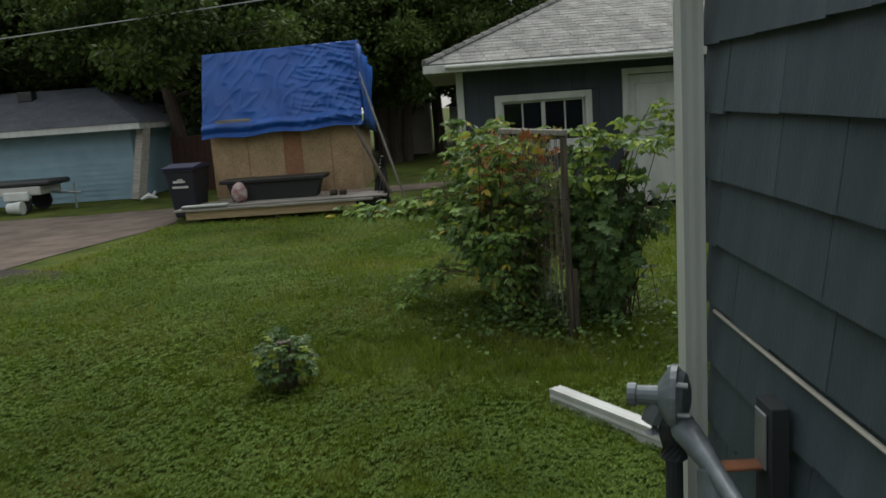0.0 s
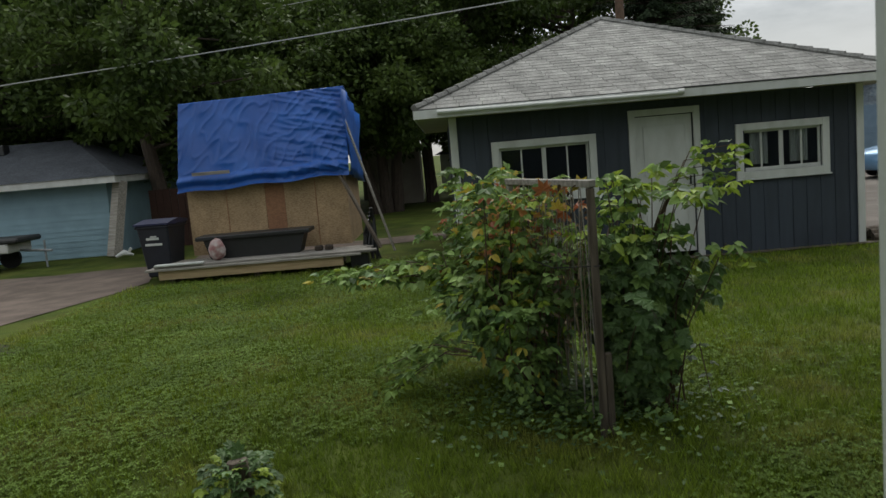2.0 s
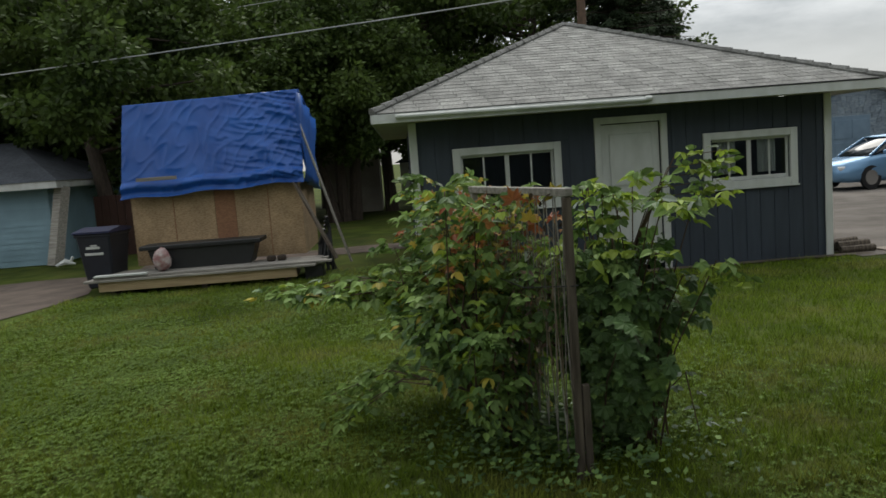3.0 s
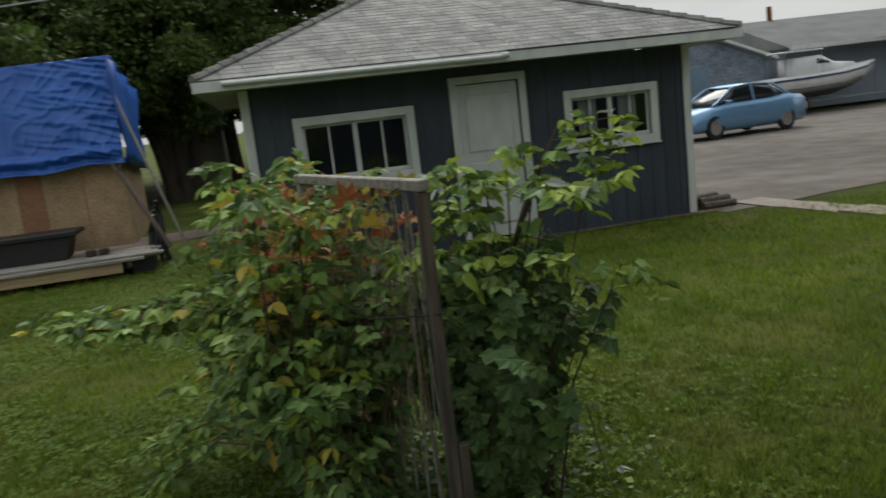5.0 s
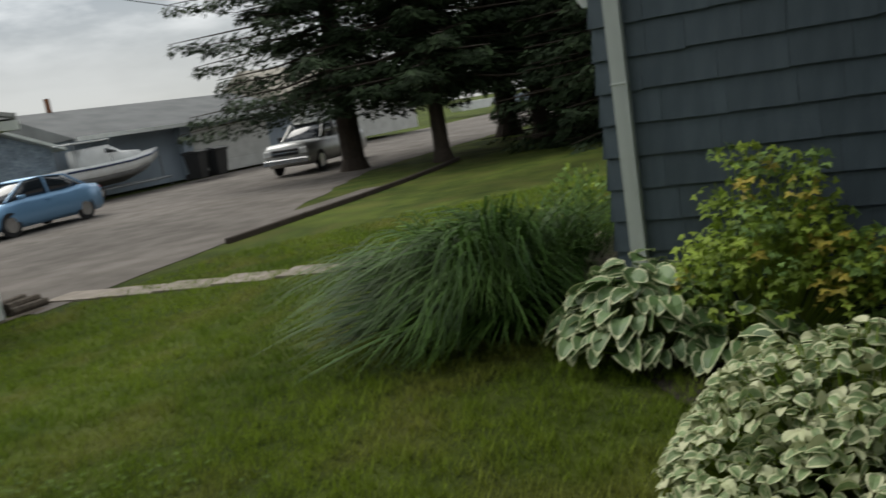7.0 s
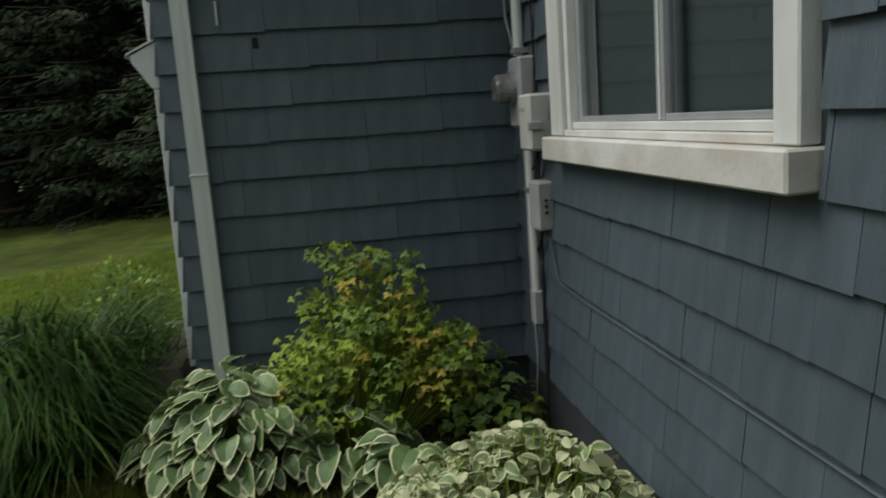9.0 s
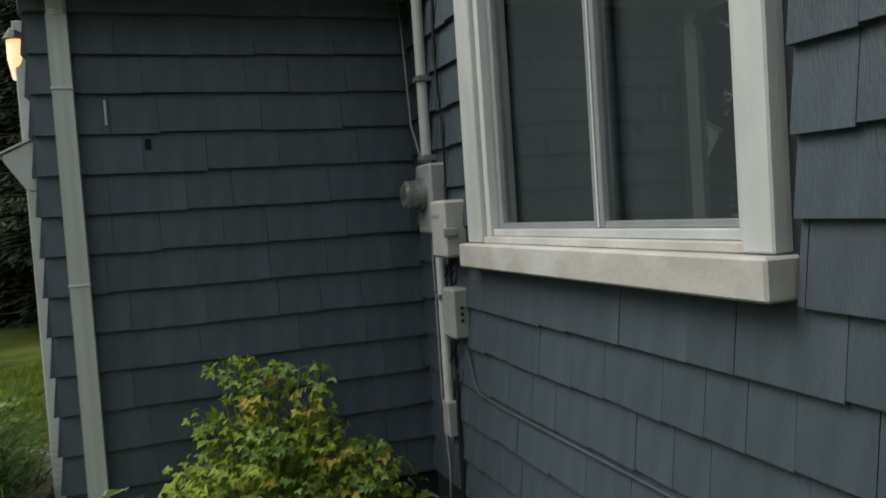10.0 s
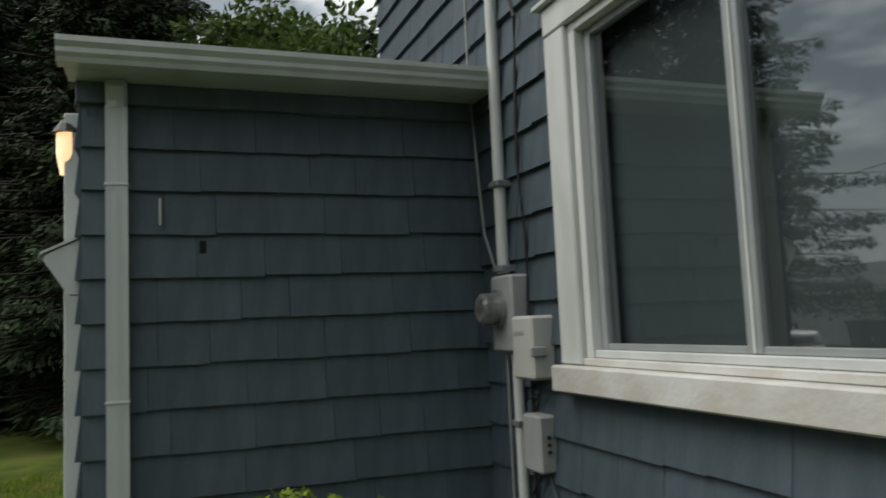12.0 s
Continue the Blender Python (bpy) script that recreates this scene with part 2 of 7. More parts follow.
M_GEL = material("boat_white_gelcoat", (0.78, 0.79, 0.78), 0.25, (0.70, 0.71, 0.70), 2, 4)
M_NAVY = material("boat_navy_stripe", (0.02, 0.04, 0.11), 0.3)
M_HULLGREY = material("boat_grey_bottom", (0.20, 0.20, 0.20), 0.5)
M_RUBBER = material("tyre_rubber", (0.016, 0.016, 0.017), 0.85)
M_CHROME = material("bright_metal", (0.5, 0.5, 0.5), 0.25, (0.42, 0.42, 0.42), metal=0.8)
M_RED = material("red_plastic", (0.35, 0.02, 0.02), 0.4)
M_BAG = material("white_paper_bag", (0.50, 0.44, 0.42), 0.8, (0.30, 0.14, 0.14), 9, 2, bump=0.3, bump_scale=30)


def glass_material(name, ior, rough=0.02):
    """Clear glass seen from outside: a mirror of the surroundings by Fresnel over a mostly clear pane."""
    m = bpy.data.materials.new(name)
    m.use_nodes = True
    nt = m.node_tree
    nt.nodes.clear()
    o = nt.nodes.new("ShaderNodeOutputMaterial")
    ms = nt.nodes.new("ShaderNodeMixShader")
    fr = nt.nodes.new("ShaderNodeFresnel")
    fr.inputs["IOR"].default_value = ior
    tr = nt.nodes.new("ShaderNodeBsdfTransparent")
    tr.inputs["Color"].default_value = (0.9, 0.94, 0.94, 1)
    gl = nt.nodes.new("ShaderNodeBsdfGlossy")
    gl.inputs["Roughness"].default_value = rough
    gl.inputs["Color"].default_value = (0.9, 0.95, 0.97, 1)
    nt.links.new(fr.outputs["Fac"], ms.inputs["Fac"])
    nt.links.new(tr.outputs["BSDF"], ms.inputs[1])
    nt.links.new(gl.outputs["BSDF"], ms.inputs[2])
    nt.links.new(ms.outputs["Shader"], o.inputs["Surface"])
    return m


M_GLASS = glass_material("window_glass", 2.7)
M_OLDGLASS = glass_material("old_garage_glass", 1.5)
M_CARGLASS = material("tinted_glass", (0.02, 0.025, 0.03), 0.06, spec=0.8)
M_LAMP = bpy.data.materials.new("lit_lamp_glass")
M_LAMP.use_nodes = True
M_LAMP.node_tree.nodes["Principled BSDF"].inputs["Emission Color"].default_value = (1.0, 0.62, 0.26, 1)
M_LAMP.node_tree.nodes["Principled BSDF"].inputs["Emission Strength"].default_value = 0.75


# ---------- mesh helpers ----------
def part(name, bm, mat, parent=None, label="", smooth=False):
    me = bpy.data.meshes.new(name)
    bm.to_mesh(me)
    bm.free()
    for m in (mat if isinstance(mat, (list, tuple)) else [mat]):
        me.materials.append(m)
    if smooth:
        for p in me.polygons:
            p.use_smooth = True
    ob = new(name, me)
    if parent:
        ob.parent = parent
    return tagged(ob, label)


def raw(name, verts, faces, mats, idx=None, parent=None, label="", smooth=False):
    me = bpy.data.meshes.new(name)
    me.from_pydata(verts, [], faces)
    for m in (mats if isinstance(mats, (list, tuple)) else [mats]):
        me.materials.append(m)
    if idx is not None:
        me.polygons.foreach_set("material_index", idx)
    if smooth:
        me.polygons.foreach_set("use_smooth", [True] * len(me.polygons))
    me.update()
    ob = new(name, me)
    if parent:
        ob.parent = parent
    return tagged(ob, label)


def thing(name, label, category="", at=(0, 0, 0), turn=0, group=""):
    e = new(name)
    e.empty_display_size = 0.1
    e.matrix_basis = pose(*at, 0, 0, turn)
    return tagged(e, label, category, group)


def box(bm, x0, y0, z0, x1, y1, z1, bevel=0.0):
    """A box with bevelled edges, added to bm."""
    vs = [bm.verts.new((x, y, z)) for z in (z0, z1) for y in (y0, y1) for x in (x0, x1)]
    fs = [bm.faces.new([vs[i] for i in q]) for q in ((0, 2, 3, 1), (4, 5, 7, 6), (0, 1, 5, 4), (2, 6, 7, 3), (0, 4, 6, 2), (1, 3, 7, 5))]
    if bevel:
        es = list({e for f in fs for e in f.edges})
        bmesh.ops.bevel(bm, geom=es, offset=bevel, segments=1, affect="EDGES")
    return bm


def boxes(*list_of_boxes, bevel=0.0):
    bm = bmesh.new()
    for b in list_of_boxes:
        box(bm, *b, bevel=bevel)
    return bm


def prism(bm, pts, axis, a, b):
    """Extrudes the polygon pts along axis ('x','y','z') from a to b."""
    def at(p, v):
        return {"x": (v, p[0], p[1]), "y": (p[0], v, p[1]), "z": (p[0], p[1], v)}[axis]
    lo = [bm.verts.new(at(p, a)) for p in pts]
    hi = [bm.verts.new(at(p, b)) for p in pts]
    bm.faces.new(lo)
    bm.faces.new(hi)
    n = len(pts)
    for i in range(n):
        bm.faces.new((lo[i], lo[(i + 1) % n], hi[(i + 1) % n], hi[i]))
    bmesh.ops.recalc_face_normals(bm, faces=bm.faces)
    return bm


def tube(bm, pts, radii, sides=8, cap=True):
    """A tube through pts; radii a number or one a point."""
    pts = [Vector(p) for p in pts]
    if not isinstance(radii, (list, tuple)):
        radii = [radii] * len(pts)
    rings = []
    up = Vector((0, 0, 1))
    for i, p in enumerate(pts):
        d = (pts[min(i + 1, len(pts) - 1)] - pts[max(i - 1, 0)]).normalized()
        a = d.cross(up)
        if a.length < 0.05:
            a = d.cross(Vector((1, 0, 0)))
        a.normalize()
        b = d.cross(a)
        rings.append([bm.verts.new(p + radii[i] * (math.cos(2 * math.pi * k / sides) * a + math.sin(2 * math.pi * k / sides) * b)) for k in range(sides)])
    for r, q in zip(rings, rings[1:]):
        for k in range(sides):
            bm.faces.new((r[k], r[(k + 1) % sides], q[(k + 1) % sides], q[k]))
    if cap:
        bm.faces.new(rings[0][::-1])
        bm.faces.new(rings[-1])
    return bm


def tubes(*runs, sides=8):
    bm = bmesh.new()
    for pts, r in runs:
        tube(bm, pts, r, sides)
    return bm


def pane_face(x0, x1, z0, z1, y, side):
    """One sheet of glass; side: +1 when it faces +y."""
    bm = bmesh.new()
    q = [bm.verts.new((x, y, z)) for x, z in ((x0, z0), (x1, z0), (x1, z1), (x0, z1))]
    bm.faces.new(q[::-1] if side > 0 else q)
    return bm


def ground_z(x, y):
    t = min(1.0, max(0.0, (y - 5.0) / 7.5))
    t = t * t * (3 - 2 * t)
    return -0.21 * t


# ---------- ground ----------
def axis_steps(near, far):
    a = list(np.arange(-near, near + 0.01, 1.0))
    out = [near + (far - near) * (k / 8) ** 2 for k in range(1, 9)]
    return [-v for v in out[::-1]] + [float(v) for v in a] + out


def sheet(name, xs, ys, mat, lift=0.0, label="", category="", ragged=0.0, seed=1):
    rng = random.Random(seed)
    verts, faces = [], []
    for j, y in enumerate(ys):
        for i, x in enumerate(xs):
            edge = i in (0, len(xs) - 1) or j in (0, len(ys) - 1)
            dx, dy = (rng.uniform(-ragged, ragged), rng.uniform(-ragged, ragged)) if edge else (0, 0)
            verts.append((x + dx, y + dy, ground_z(x, y) + lift))
    n = len(xs)
    for j in range(len(ys) - 1):
        for i in range(n - 1):
            faces.append((j * n + i, j * n + i + 1, (j + 1) * n + i + 1, (j + 1) * n + i))
    ob = raw(name, verts, faces, mat)
    return tagged(ob, label, category, kind="structure")


sheet("ground", axis_steps(40, 900), axis_steps(40, 900), M_GRASS, 0, "green lawn of mown grass and clover", "lawn")


def strip(name, outline, mat, lift, label, category):
    """A flat sheet with an outline, cut into small cells by its own edges."""
    bm = bmesh.new()
    f = bm.faces.new([bm.verts.new((x, y, 0)) for x, y in outline])
    if f.normal.z < 0:
        f.normal_flip()
    bmesh.ops.triangulate(bm, faces=bm.faces)
    for _ in range(3):
        bmesh.ops.subdivide_edges(bm, edges=[e for e in bm.edges if e.calc_length() > 1.5], cuts=1, use_grid_fill=True)
    for v in bm.verts:
        v.co.z = ground_z(v.co.x, v.co.y) + lift
    bmesh.ops.recalc_face_normals(bm, faces=bm.faces)
    ob = part(name, bm, mat)
    if ob.data.polygons[0].normal.z < 0:
        ob.data.flip_normals()
    return tagged(ob, label, category, kind="structure")


def wobble(pts, amount, step, seed):
    rng = random.Random(seed)
    out = []
    for a, b in zip(pts, pts[1:] + pts[:1]):
        n = max(1, min(24, int(math.dist(a, b) / step)))
        for k in range(n):
            u = k / n
            off = 0 if k == 0 else rng.uniform(-amount, amount)
            dx, dy = b[0] - a[0], b[1] - a[1]
            le = math.hypot(dx, dy)
            out.append((a[0] + dx * u - dy / le * off, a[1] + dy * u + dx / le * off))
    return out


strip("road_alley", wobble([(6.35, 11.9), (10.1, 12.5), (14.0, 13.9), (21.0, 16.6), (40, 17.5), (90, 20), (90, 33), (30, 30.0), (14, 29.5), (6.35, 30)], 0.12, 0.8, 3),
      M_GRAVEL, 0.012, "worn grey-brown gravel and asphalt alley", "road")
strip("road_spur", wobble([(10.2, 12.5), (16.5, 12.95), (16.0, 13.6), (12.5, 13.6), (10.0, 13.0)], 0.06, 0.8, 4), M_GRAVEL, 0.016, "worn gravel parking strip behind a timber edge", "road")
strip("driveway", wobble([(-30, 15.3), (-5.6, 16.8), (-5.2, 16.2), (-4.9, 14.4), (-5.7, 10.2), (-8.4, 6.8), (-30, 4)], 0.14, 0.9, 5), M_DRIVE, 0.012, "reddish grey gravel driveway", "driveway")
strip("path_gravel_far", wobble([(-5.0, 16.9), (0.2, 17.4), (0.2, 18.6), (-5.2, 18.2)], 0.08, 0.9, 6), M_DRIVE, 0.010, "gravel track behind the playhouse", "driveway")
strip("flower_bed", wobble([(3.0, 2.42), (5.29, 2.42), (5.29, 4.3), (5.2, 4.8), (4.75, 4.3), (3.9, 3.4), (3.0, 3.0)], 0.06, 0.4, 7), M_SOIL, 0.015, "dark soil flower bed along the house wall", "soil")
strip("soil_strip_garage", wobble([(2.4, 12.05), (6.6, 12.05), (6.6, 12.24), (2.4, 12.24)], 0.04, 0.4, 8), M_STRIP, 0.02, "bare soil strip at the foot of the garage wall", "soil")
strip("soil_patch_drive", wobble([(-6.4, 8.2), (-4.2, 8.9), (-4.6, 9.6), (-5.6, 10.2), (-7.4, 9.2)], 0.12, 0.4, 9), M_SOIL, 0.014, "bare muddy patch at the lawn's edge", "soil")

# concrete walk of separate slabs
walkway = tagged(thing("walkway", "narrow buff concrete garden path of cast slabs", "path"), kind="structure")
px, py = 7.06, 12.5
rng = random.Random(5)
for k in range(9):
    q = Vector((0.70, -5.4)).normalized()
    L = 0.9
    a = Vector((px, py))
    b = a + q * (L - 0.012)
    n = Vector((-q.y, q.x)) * 0.24
    bm = bmesh.new()
    prism(bm, [tuple(a + n), tuple(b + n), tuple(b - n), tuple(a - n)], "z", -0.3, 0.03 + rng.uniform(-0.006, 0.008))
    o = part("paving_slab", bm, M_CONC, walkway)
    o.location.z = ground_z(a.x, a.y)
    px, py = a.x + q.x * L, a.y + q.y * L

# timber edging
for a, b in (((10.2, 12.42), (12.4, 12.50)), ((12.42, 12.50), (14.6, 12.60)), ((14.62, 12.60), (16.8, 12.80)), ((16.82, 12.80), (19.0, 13.1)), ((19.02, 13.1), (21.0, 13.5))):
    bm = bmesh.new()
    d = Vector((b[0] - a[0], b[1] - a[1]))
    box(bm, 0, -0.055, -0.03, d.length - 0.02, 0.055, 0.10, bevel=0.018)
    o = part("edging_timber", bm, M_BARK)
    o.matrix_basis = pose(a[0], a[1], ground_z(*a), 0, 0, math.degrees(math.atan2(d.y, d.x)))
    tagged(o, "dark rotting landscape timber laid along the lawn edge", "timber", "landscape timbers")

# ---------- house ----------
WX, WY, WING, WINGY = 1.02, 2.42, 5.30, 4.30
EXPO = 0.192


def solid(name, b, mat, label, category="wall"):
    return tagged(part(name, boxes(b), mat), label, category, kind="structure")


def shingle_mesh(width):
    """One tapering shingle, its butt at z = 0, its face towards -y, width along x; the edges a little irregular."""
    bm = bmesh.new()
    h, tb, tt, g = EXPO + 0.012, 0.027, 0.002, 0.0012
    pts = [(-tb, 0.0), (0.0, 0.0), (0.0, h), (-tt, h)]
    lo = [bm.verts.new((g, p[0], p[1] + (0.002 if i == 0 else 0))) for i, p in enumerate(pts)]
    hi = [bm.verts.new((width - g, p[0], p[1] - (0.0015 if i == 0 else 0))) for i, p in enumerate(pts)]
    bm.faces.new(lo)
    bm.faces.new(hi)
    for i in range(4):
        bm.faces.new((lo[i], lo[(i + 1) % 4], hi[(i + 1) % 4], hi[i]))
    bmesh.ops.recalc_face_normals(bm, faces=bm.faces)
    me = bpy.data.meshes.new("shingle")
    bm.to_mesh(me)
    bm.free()
    me.materials.append(M_SHINGLE)
    return me


SHINGLES = {}


def shingle_wall(wall, origin, direction, length, z0, z1, widths, near, holes=(), seed=0, slack=0.004, expo=EXPO):
    """Shingles on a vertical wall. origin: (x, y) where it starts; direction: degrees of the way along it, its face to the right of that way.
    holes: (s0, s1, z0, z1) left free. near: (s0, s1, z0, z1), inside which every shingle is a part of its own."""
    rng = random.Random(seed)
    ca, sa = math.cos(radians(direction)), math.sin(radians(direction))
    verts, faces = [], []
    k = 0
    z = z0
    while z < z1 - 0.01:
        s = -rng.uniform(0, 0.12)
        while s < length:
            w = rng.choice(widths)
            a, b = max(0, s), min(length, s + w)
            s += w
            zc = z + expo / 2
            pieces = [(a, b)]
            for h0, h1, hz0, hz1 in holes:
                if hz0 < zc < hz1:
                    pieces = [p for a2, b2 in pieces for p in ((a2, min(b2, h0)), (max(a2, h1), b2)) if p[1] - p[0] > 0.012]
            for a2, b2 in pieces:
                if b2 - a2 < 0.012:
                    continue
                dz = rng.uniform(-slack, slack)
                out = rng.uniform(0, 0.0025)
                mid = (a2 + b2) / 2
                key = round((b2 - a2) / 0.02) * 0.02
                if near[0] < mid < near[1] and near[2] < zc < near[3] and key > 0.03:
                    me = SHINGLES.get(key) or SHINGLES.setdefault(key, shingle_mesh(key))
                    o = new("shingle", me)
                    o.parent = wall
                    o.matrix_basis = pose(origin[0] + ca * a2 + sa * out, origin[1] + sa * a2 - ca * out, z + dz, 0, 0, direction) @ Matrix.Diagonal(((b2 - a2) / key, 1, 1, 1))
                    k += 1
                else:
                    base = len(verts)
                    for t in (a2 + 0.0015, b2 - 0.0015):
                        for d, hz in ((0.027 + out, dz), (0.0, dz), (0.0, expo + 0.012 + dz), (0.003 + out, expo + 0.012 + dz)):
                            verts.append((origin[0] + ca * t + sa * d, origin[1] + sa * t - ca * d, z + hz))
                    faces += [tuple(base + q for q in f) for f in ((0, 4, 5, 1), (1, 5, 6, 2), (2, 6, 7, 3), (3, 7, 4, 0), (0, 1, 2, 3), (7, 6, 5, 4))]
        z += expo
    if faces:
        o = raw("shingle_field", verts, faces, M_SHINGLE, parent=wall)
        tagged(o, "slate blue painted wooden shingles", kind="stuff")
    return k


Z0 = 1.25 - 5 * EXPO
M_SHEATH = material("wall_sheathing", (0.03, 0.035, 0.04), 0.9)
wall_west = solid("wall_west", (WX, -9, -0.3, WX + 0.2, WY - 0.2, 5.2), M_SHEATH, "side wall of the house in slate blue wood shingles")
wn1 = boxes((WX, WY - 0.2, -0.3, 2.67, WY, 5.2), (2.67, WY - 0.2, -0.3, 4.26, WY, 1.58), (2.67, WY - 0.2, 2.90, 4.26, WY, 5.2), (4.26, WY - 0.2, -0.3, 7.05, WY, 5.2))
wall_north = tagged(part("wall_north", wn1, M_SHEATH), "rear wall of the house in slate blue wood shingles", "wall", kind="structure")
wall_east = solid("wall_east", (6.85, -9, -0.3, 7.05, WY - 0.2, 5.2), M_SHEATH, "far side wall of the house")
wall_south = solid("wall_south", (WX + 0.2, -9, -0.3, 6.85, -8.8, 5.2), M_SHEATH, "street-side wall of the house")
wall_wing_west = solid("wall_wing_west", (WING, WY, -0.3, WING + 0.18, WINGY, 2.92), M_SHEATH, "short wing wall in wide slate blue shingles")
wall_wing_north = solid("wall_wing_north", (WING + 0.18, WINGY - 0.18, -0.3, 9.4, WINGY, 2.92), M_SHEATH, "wing wall beside the back door")
wall_wing_east = solid("wall_wing_east", (9.22, WY, -0.3, 9.4, WINGY - 0.18, 2.92), M_SHEATH, "far end wall of the wing")
tagged(part("floor_house", boxes((WX + 0.2, -8.8, 0.5, 6.85, WY - 0.2, 0.6)), M_DARK), "bare floor inside the house", "floor", kind="structure")
tagged(part("ceiling_house", boxes((WX + 0.2, -8.8, 3.6, 6.85, WY - 0.2, 3.7)), M_BLIND), "plain ceiling inside the house", "ceiling", kind="structure")
bm = bmesh.new()
prism(bm, [(WX - 0.4, 5.2), (3.9, 7.6), (7.15, 5.2)], "y", -9.3, WY + 0.35)
tagged(part("roof_main", bm, M_ROOF_DARK), "dark gabled roof of the house", "roof", kind="structure")
bm = bmesh.new()
prism(bm, [(WING - 0.22, 2.943), (WING - 0.22, 2.965), (9.8, 3.5), (9.8, 2.943)], "y", WY + 0.02, WINGY + 0.05)
tagged(part("roof_wing", bm, M_ROOF_DARK), "low sloping roof over the wing", "roof", kind="structure")
tagged(part("soffit_wing", boxes((WING - 0.2, WY + 0.02, 2.885, WING - 0.002, WINGY + 0.05, 2.941), bevel=0.003), M_GUTTER), "pale painted soffit under the wing's eave", "soffit", kind="structure")
tagged(part("trim_frieze", boxes((WING - 0.035, WY + 0.03, 2.79, WING - 0.001, WINGY + 0.02, 2.883), bevel=0.003), M_SHINGLE), "slate blue frieze board under the soffit", "trim", kind="structure")


def gutter(name, x, y0, y1, z, mat, label):
    """An eaves gutter along y with a stepped ogee front, open at the top."""
    prof = [(0.0, 0.0), (-0.075, 0.0), (-0.085, 0.02), (-0.10, 0.035), (-0.10, 0.055), (-0.118, 0.075), (-0.118, 0.098), (-0.108, 0.098), (-0.108, 0.08),
            (-0.09, 0.06), (-0.09, 0.04), (-0.075, 0.024), (-0.068, 0.008), (-0.008, 0.008), (-0.008, 0.10), (0.0, 0.10)]
    t = thing(name, label, "gutter")
    bm = bmesh.new()
    prism(bm, [(x + a, z + b) for a, b in prof], "y", y0, y1)
    part("trough", bm, mat, t)
    for ya, yb in ((y0 - 0.004, y0), (y1, y1 + 0.004)):
        bm = bmesh.new()
        prism(bm, [(x + a, z + b) for a, b in prof[:7] + [(0.0, 0.098)]], "y", ya, yb)
        part("end_cap", bm, mat, t)
    for k in range(4):
        yh = y0 + 0.2 + k * (y1 - y0 - 0.4) / 3
        part("hanger", boxes((x - 0.107, yh, z + 0.088, x - 0.009, yh + 0.02, z + 0.093)), mat, t)
    return t


gutter("gutter", WING - 0.222, WY + 0.03, WINGY + 0.065, 2.878, M_GUTTER, "pale grey-green metal eaves gutter on the low wing roof")


def downspout(x, y, z0, z1, wx, wy, face, label, elbow=True):
    """A corrugated rectangular pipe; face: the side on which it is fixed, 'x+' or 'y+'."""
    t = thing("downspout", label, "downspout")
    bm = bmesh.new()
    n = 2
    pts = []
    for (ax, ay), (bx, by) in (((0, 0), (wx, 0)), ((wx, 0), (wx, wy)), ((wx, wy), (0, wy)), ((0, wy), (0, 0))):
        for k in range(n * 2):
            u = k / (n * 2)
            d = 0.0012 if k % 2 else 0.0
            nx, ny = (by - ay), -(bx - ax)
            le = math.hypot(nx, ny)
            pts.append((x + ax + (bx - ax) * u - nx / le * d, y + ay + (by - ay) * u - ny / le * d))
    prism(bm, pts, "z", z0, z1)
    part("pipe", bm, M_GUTTER, t)
    for zc in (z0 + (z1 - z0) * 0.52, z1 - 0.35):
        part("sleeve", boxes((x - 0.004, y - 0.004, zc, x + wx + 0.004, y + wy + 0.004, zc + 0.012), bevel=0.002), M_GUTTER, t)
    if elbow:
        bm = bmesh.new()
        tube(bm, [(x + wx * 0.5, y + wy / 2, z1 - 0.005), (x + wx * 0.5, y + wy / 2, z1 + 0.04), (x + wx * 0.5 - 0.05, y + wy / 2, z1 + 0.10)], wx * 0.66, 8)
        part("elbow", bm, M_GUTTER, t)
    return t


downspout(WING - 0.085, 4.11, 0.10, 2.765, 0.068, 0.09, "x+", "white corrugated metal downspout at the corner of the wing")
downspout(0.925, 2.36, 0.06, 5.3, 0.060, 0.075, "x+", "pale grey corrugated metal downspout at the house corner", elbow=False)

# main window
w1 = tagged(thing("window_1", "wide white-trimmed sliding window with a grey screen", "window"), kind="structure")
yo = WY
part("window_casing", boxes((4.52, yo - 0.02, 1.77, 4.69, yo + 0.055, 3.33), bevel=0.006), M_WHITE, w1)
part("window_casing", boxes((2.690, yo - 0.02, 1.77, 2.80, yo + 0.055, 3.33), bevel=0.006), M_WHITE, w1)
part("window_casing", boxes((2.690, yo - 0.02, 3.334, 4.69, yo + 0.058, 3.47), bevel=0.006), M_WHITE, w1)
part("window_head", boxes((2.62, yo - 0.02, 3.474, 4.73, yo + 0.085, 3.50), bevel=0.004), M_WHITE, w1)
part("window_jamb", boxes((4.47, yo - 0.10, 1.80, 4.518, yo + 0.03, 3.30), bevel=0.003), M_WHITE, w1)
part("window_jamb", boxes((2.802, yo - 0.10, 1.80, 2.84, yo + 0.03, 3.30), bevel=0.003), M_WHITE, w1)
part("window_jamb", boxes((2.802, yo - 0.10, 3.29, 4.518, yo + 0.03, 3.332), bevel=0.003), M_WHITE, w1)
part("window_sill", boxes((2.668, yo - 0.01, 1.645, 4.70, yo + 0.10, 1.766), bevel=0.008), M_DIRTY, w1, "white sill board with brown weather stains")
part("sub_sill", boxes((2.802, yo - 0.08, 1.768, 4.518, yo + 0.045, 1.80), bevel=0.004), M_DIRTY, w1, "stained wooden sub-sill")
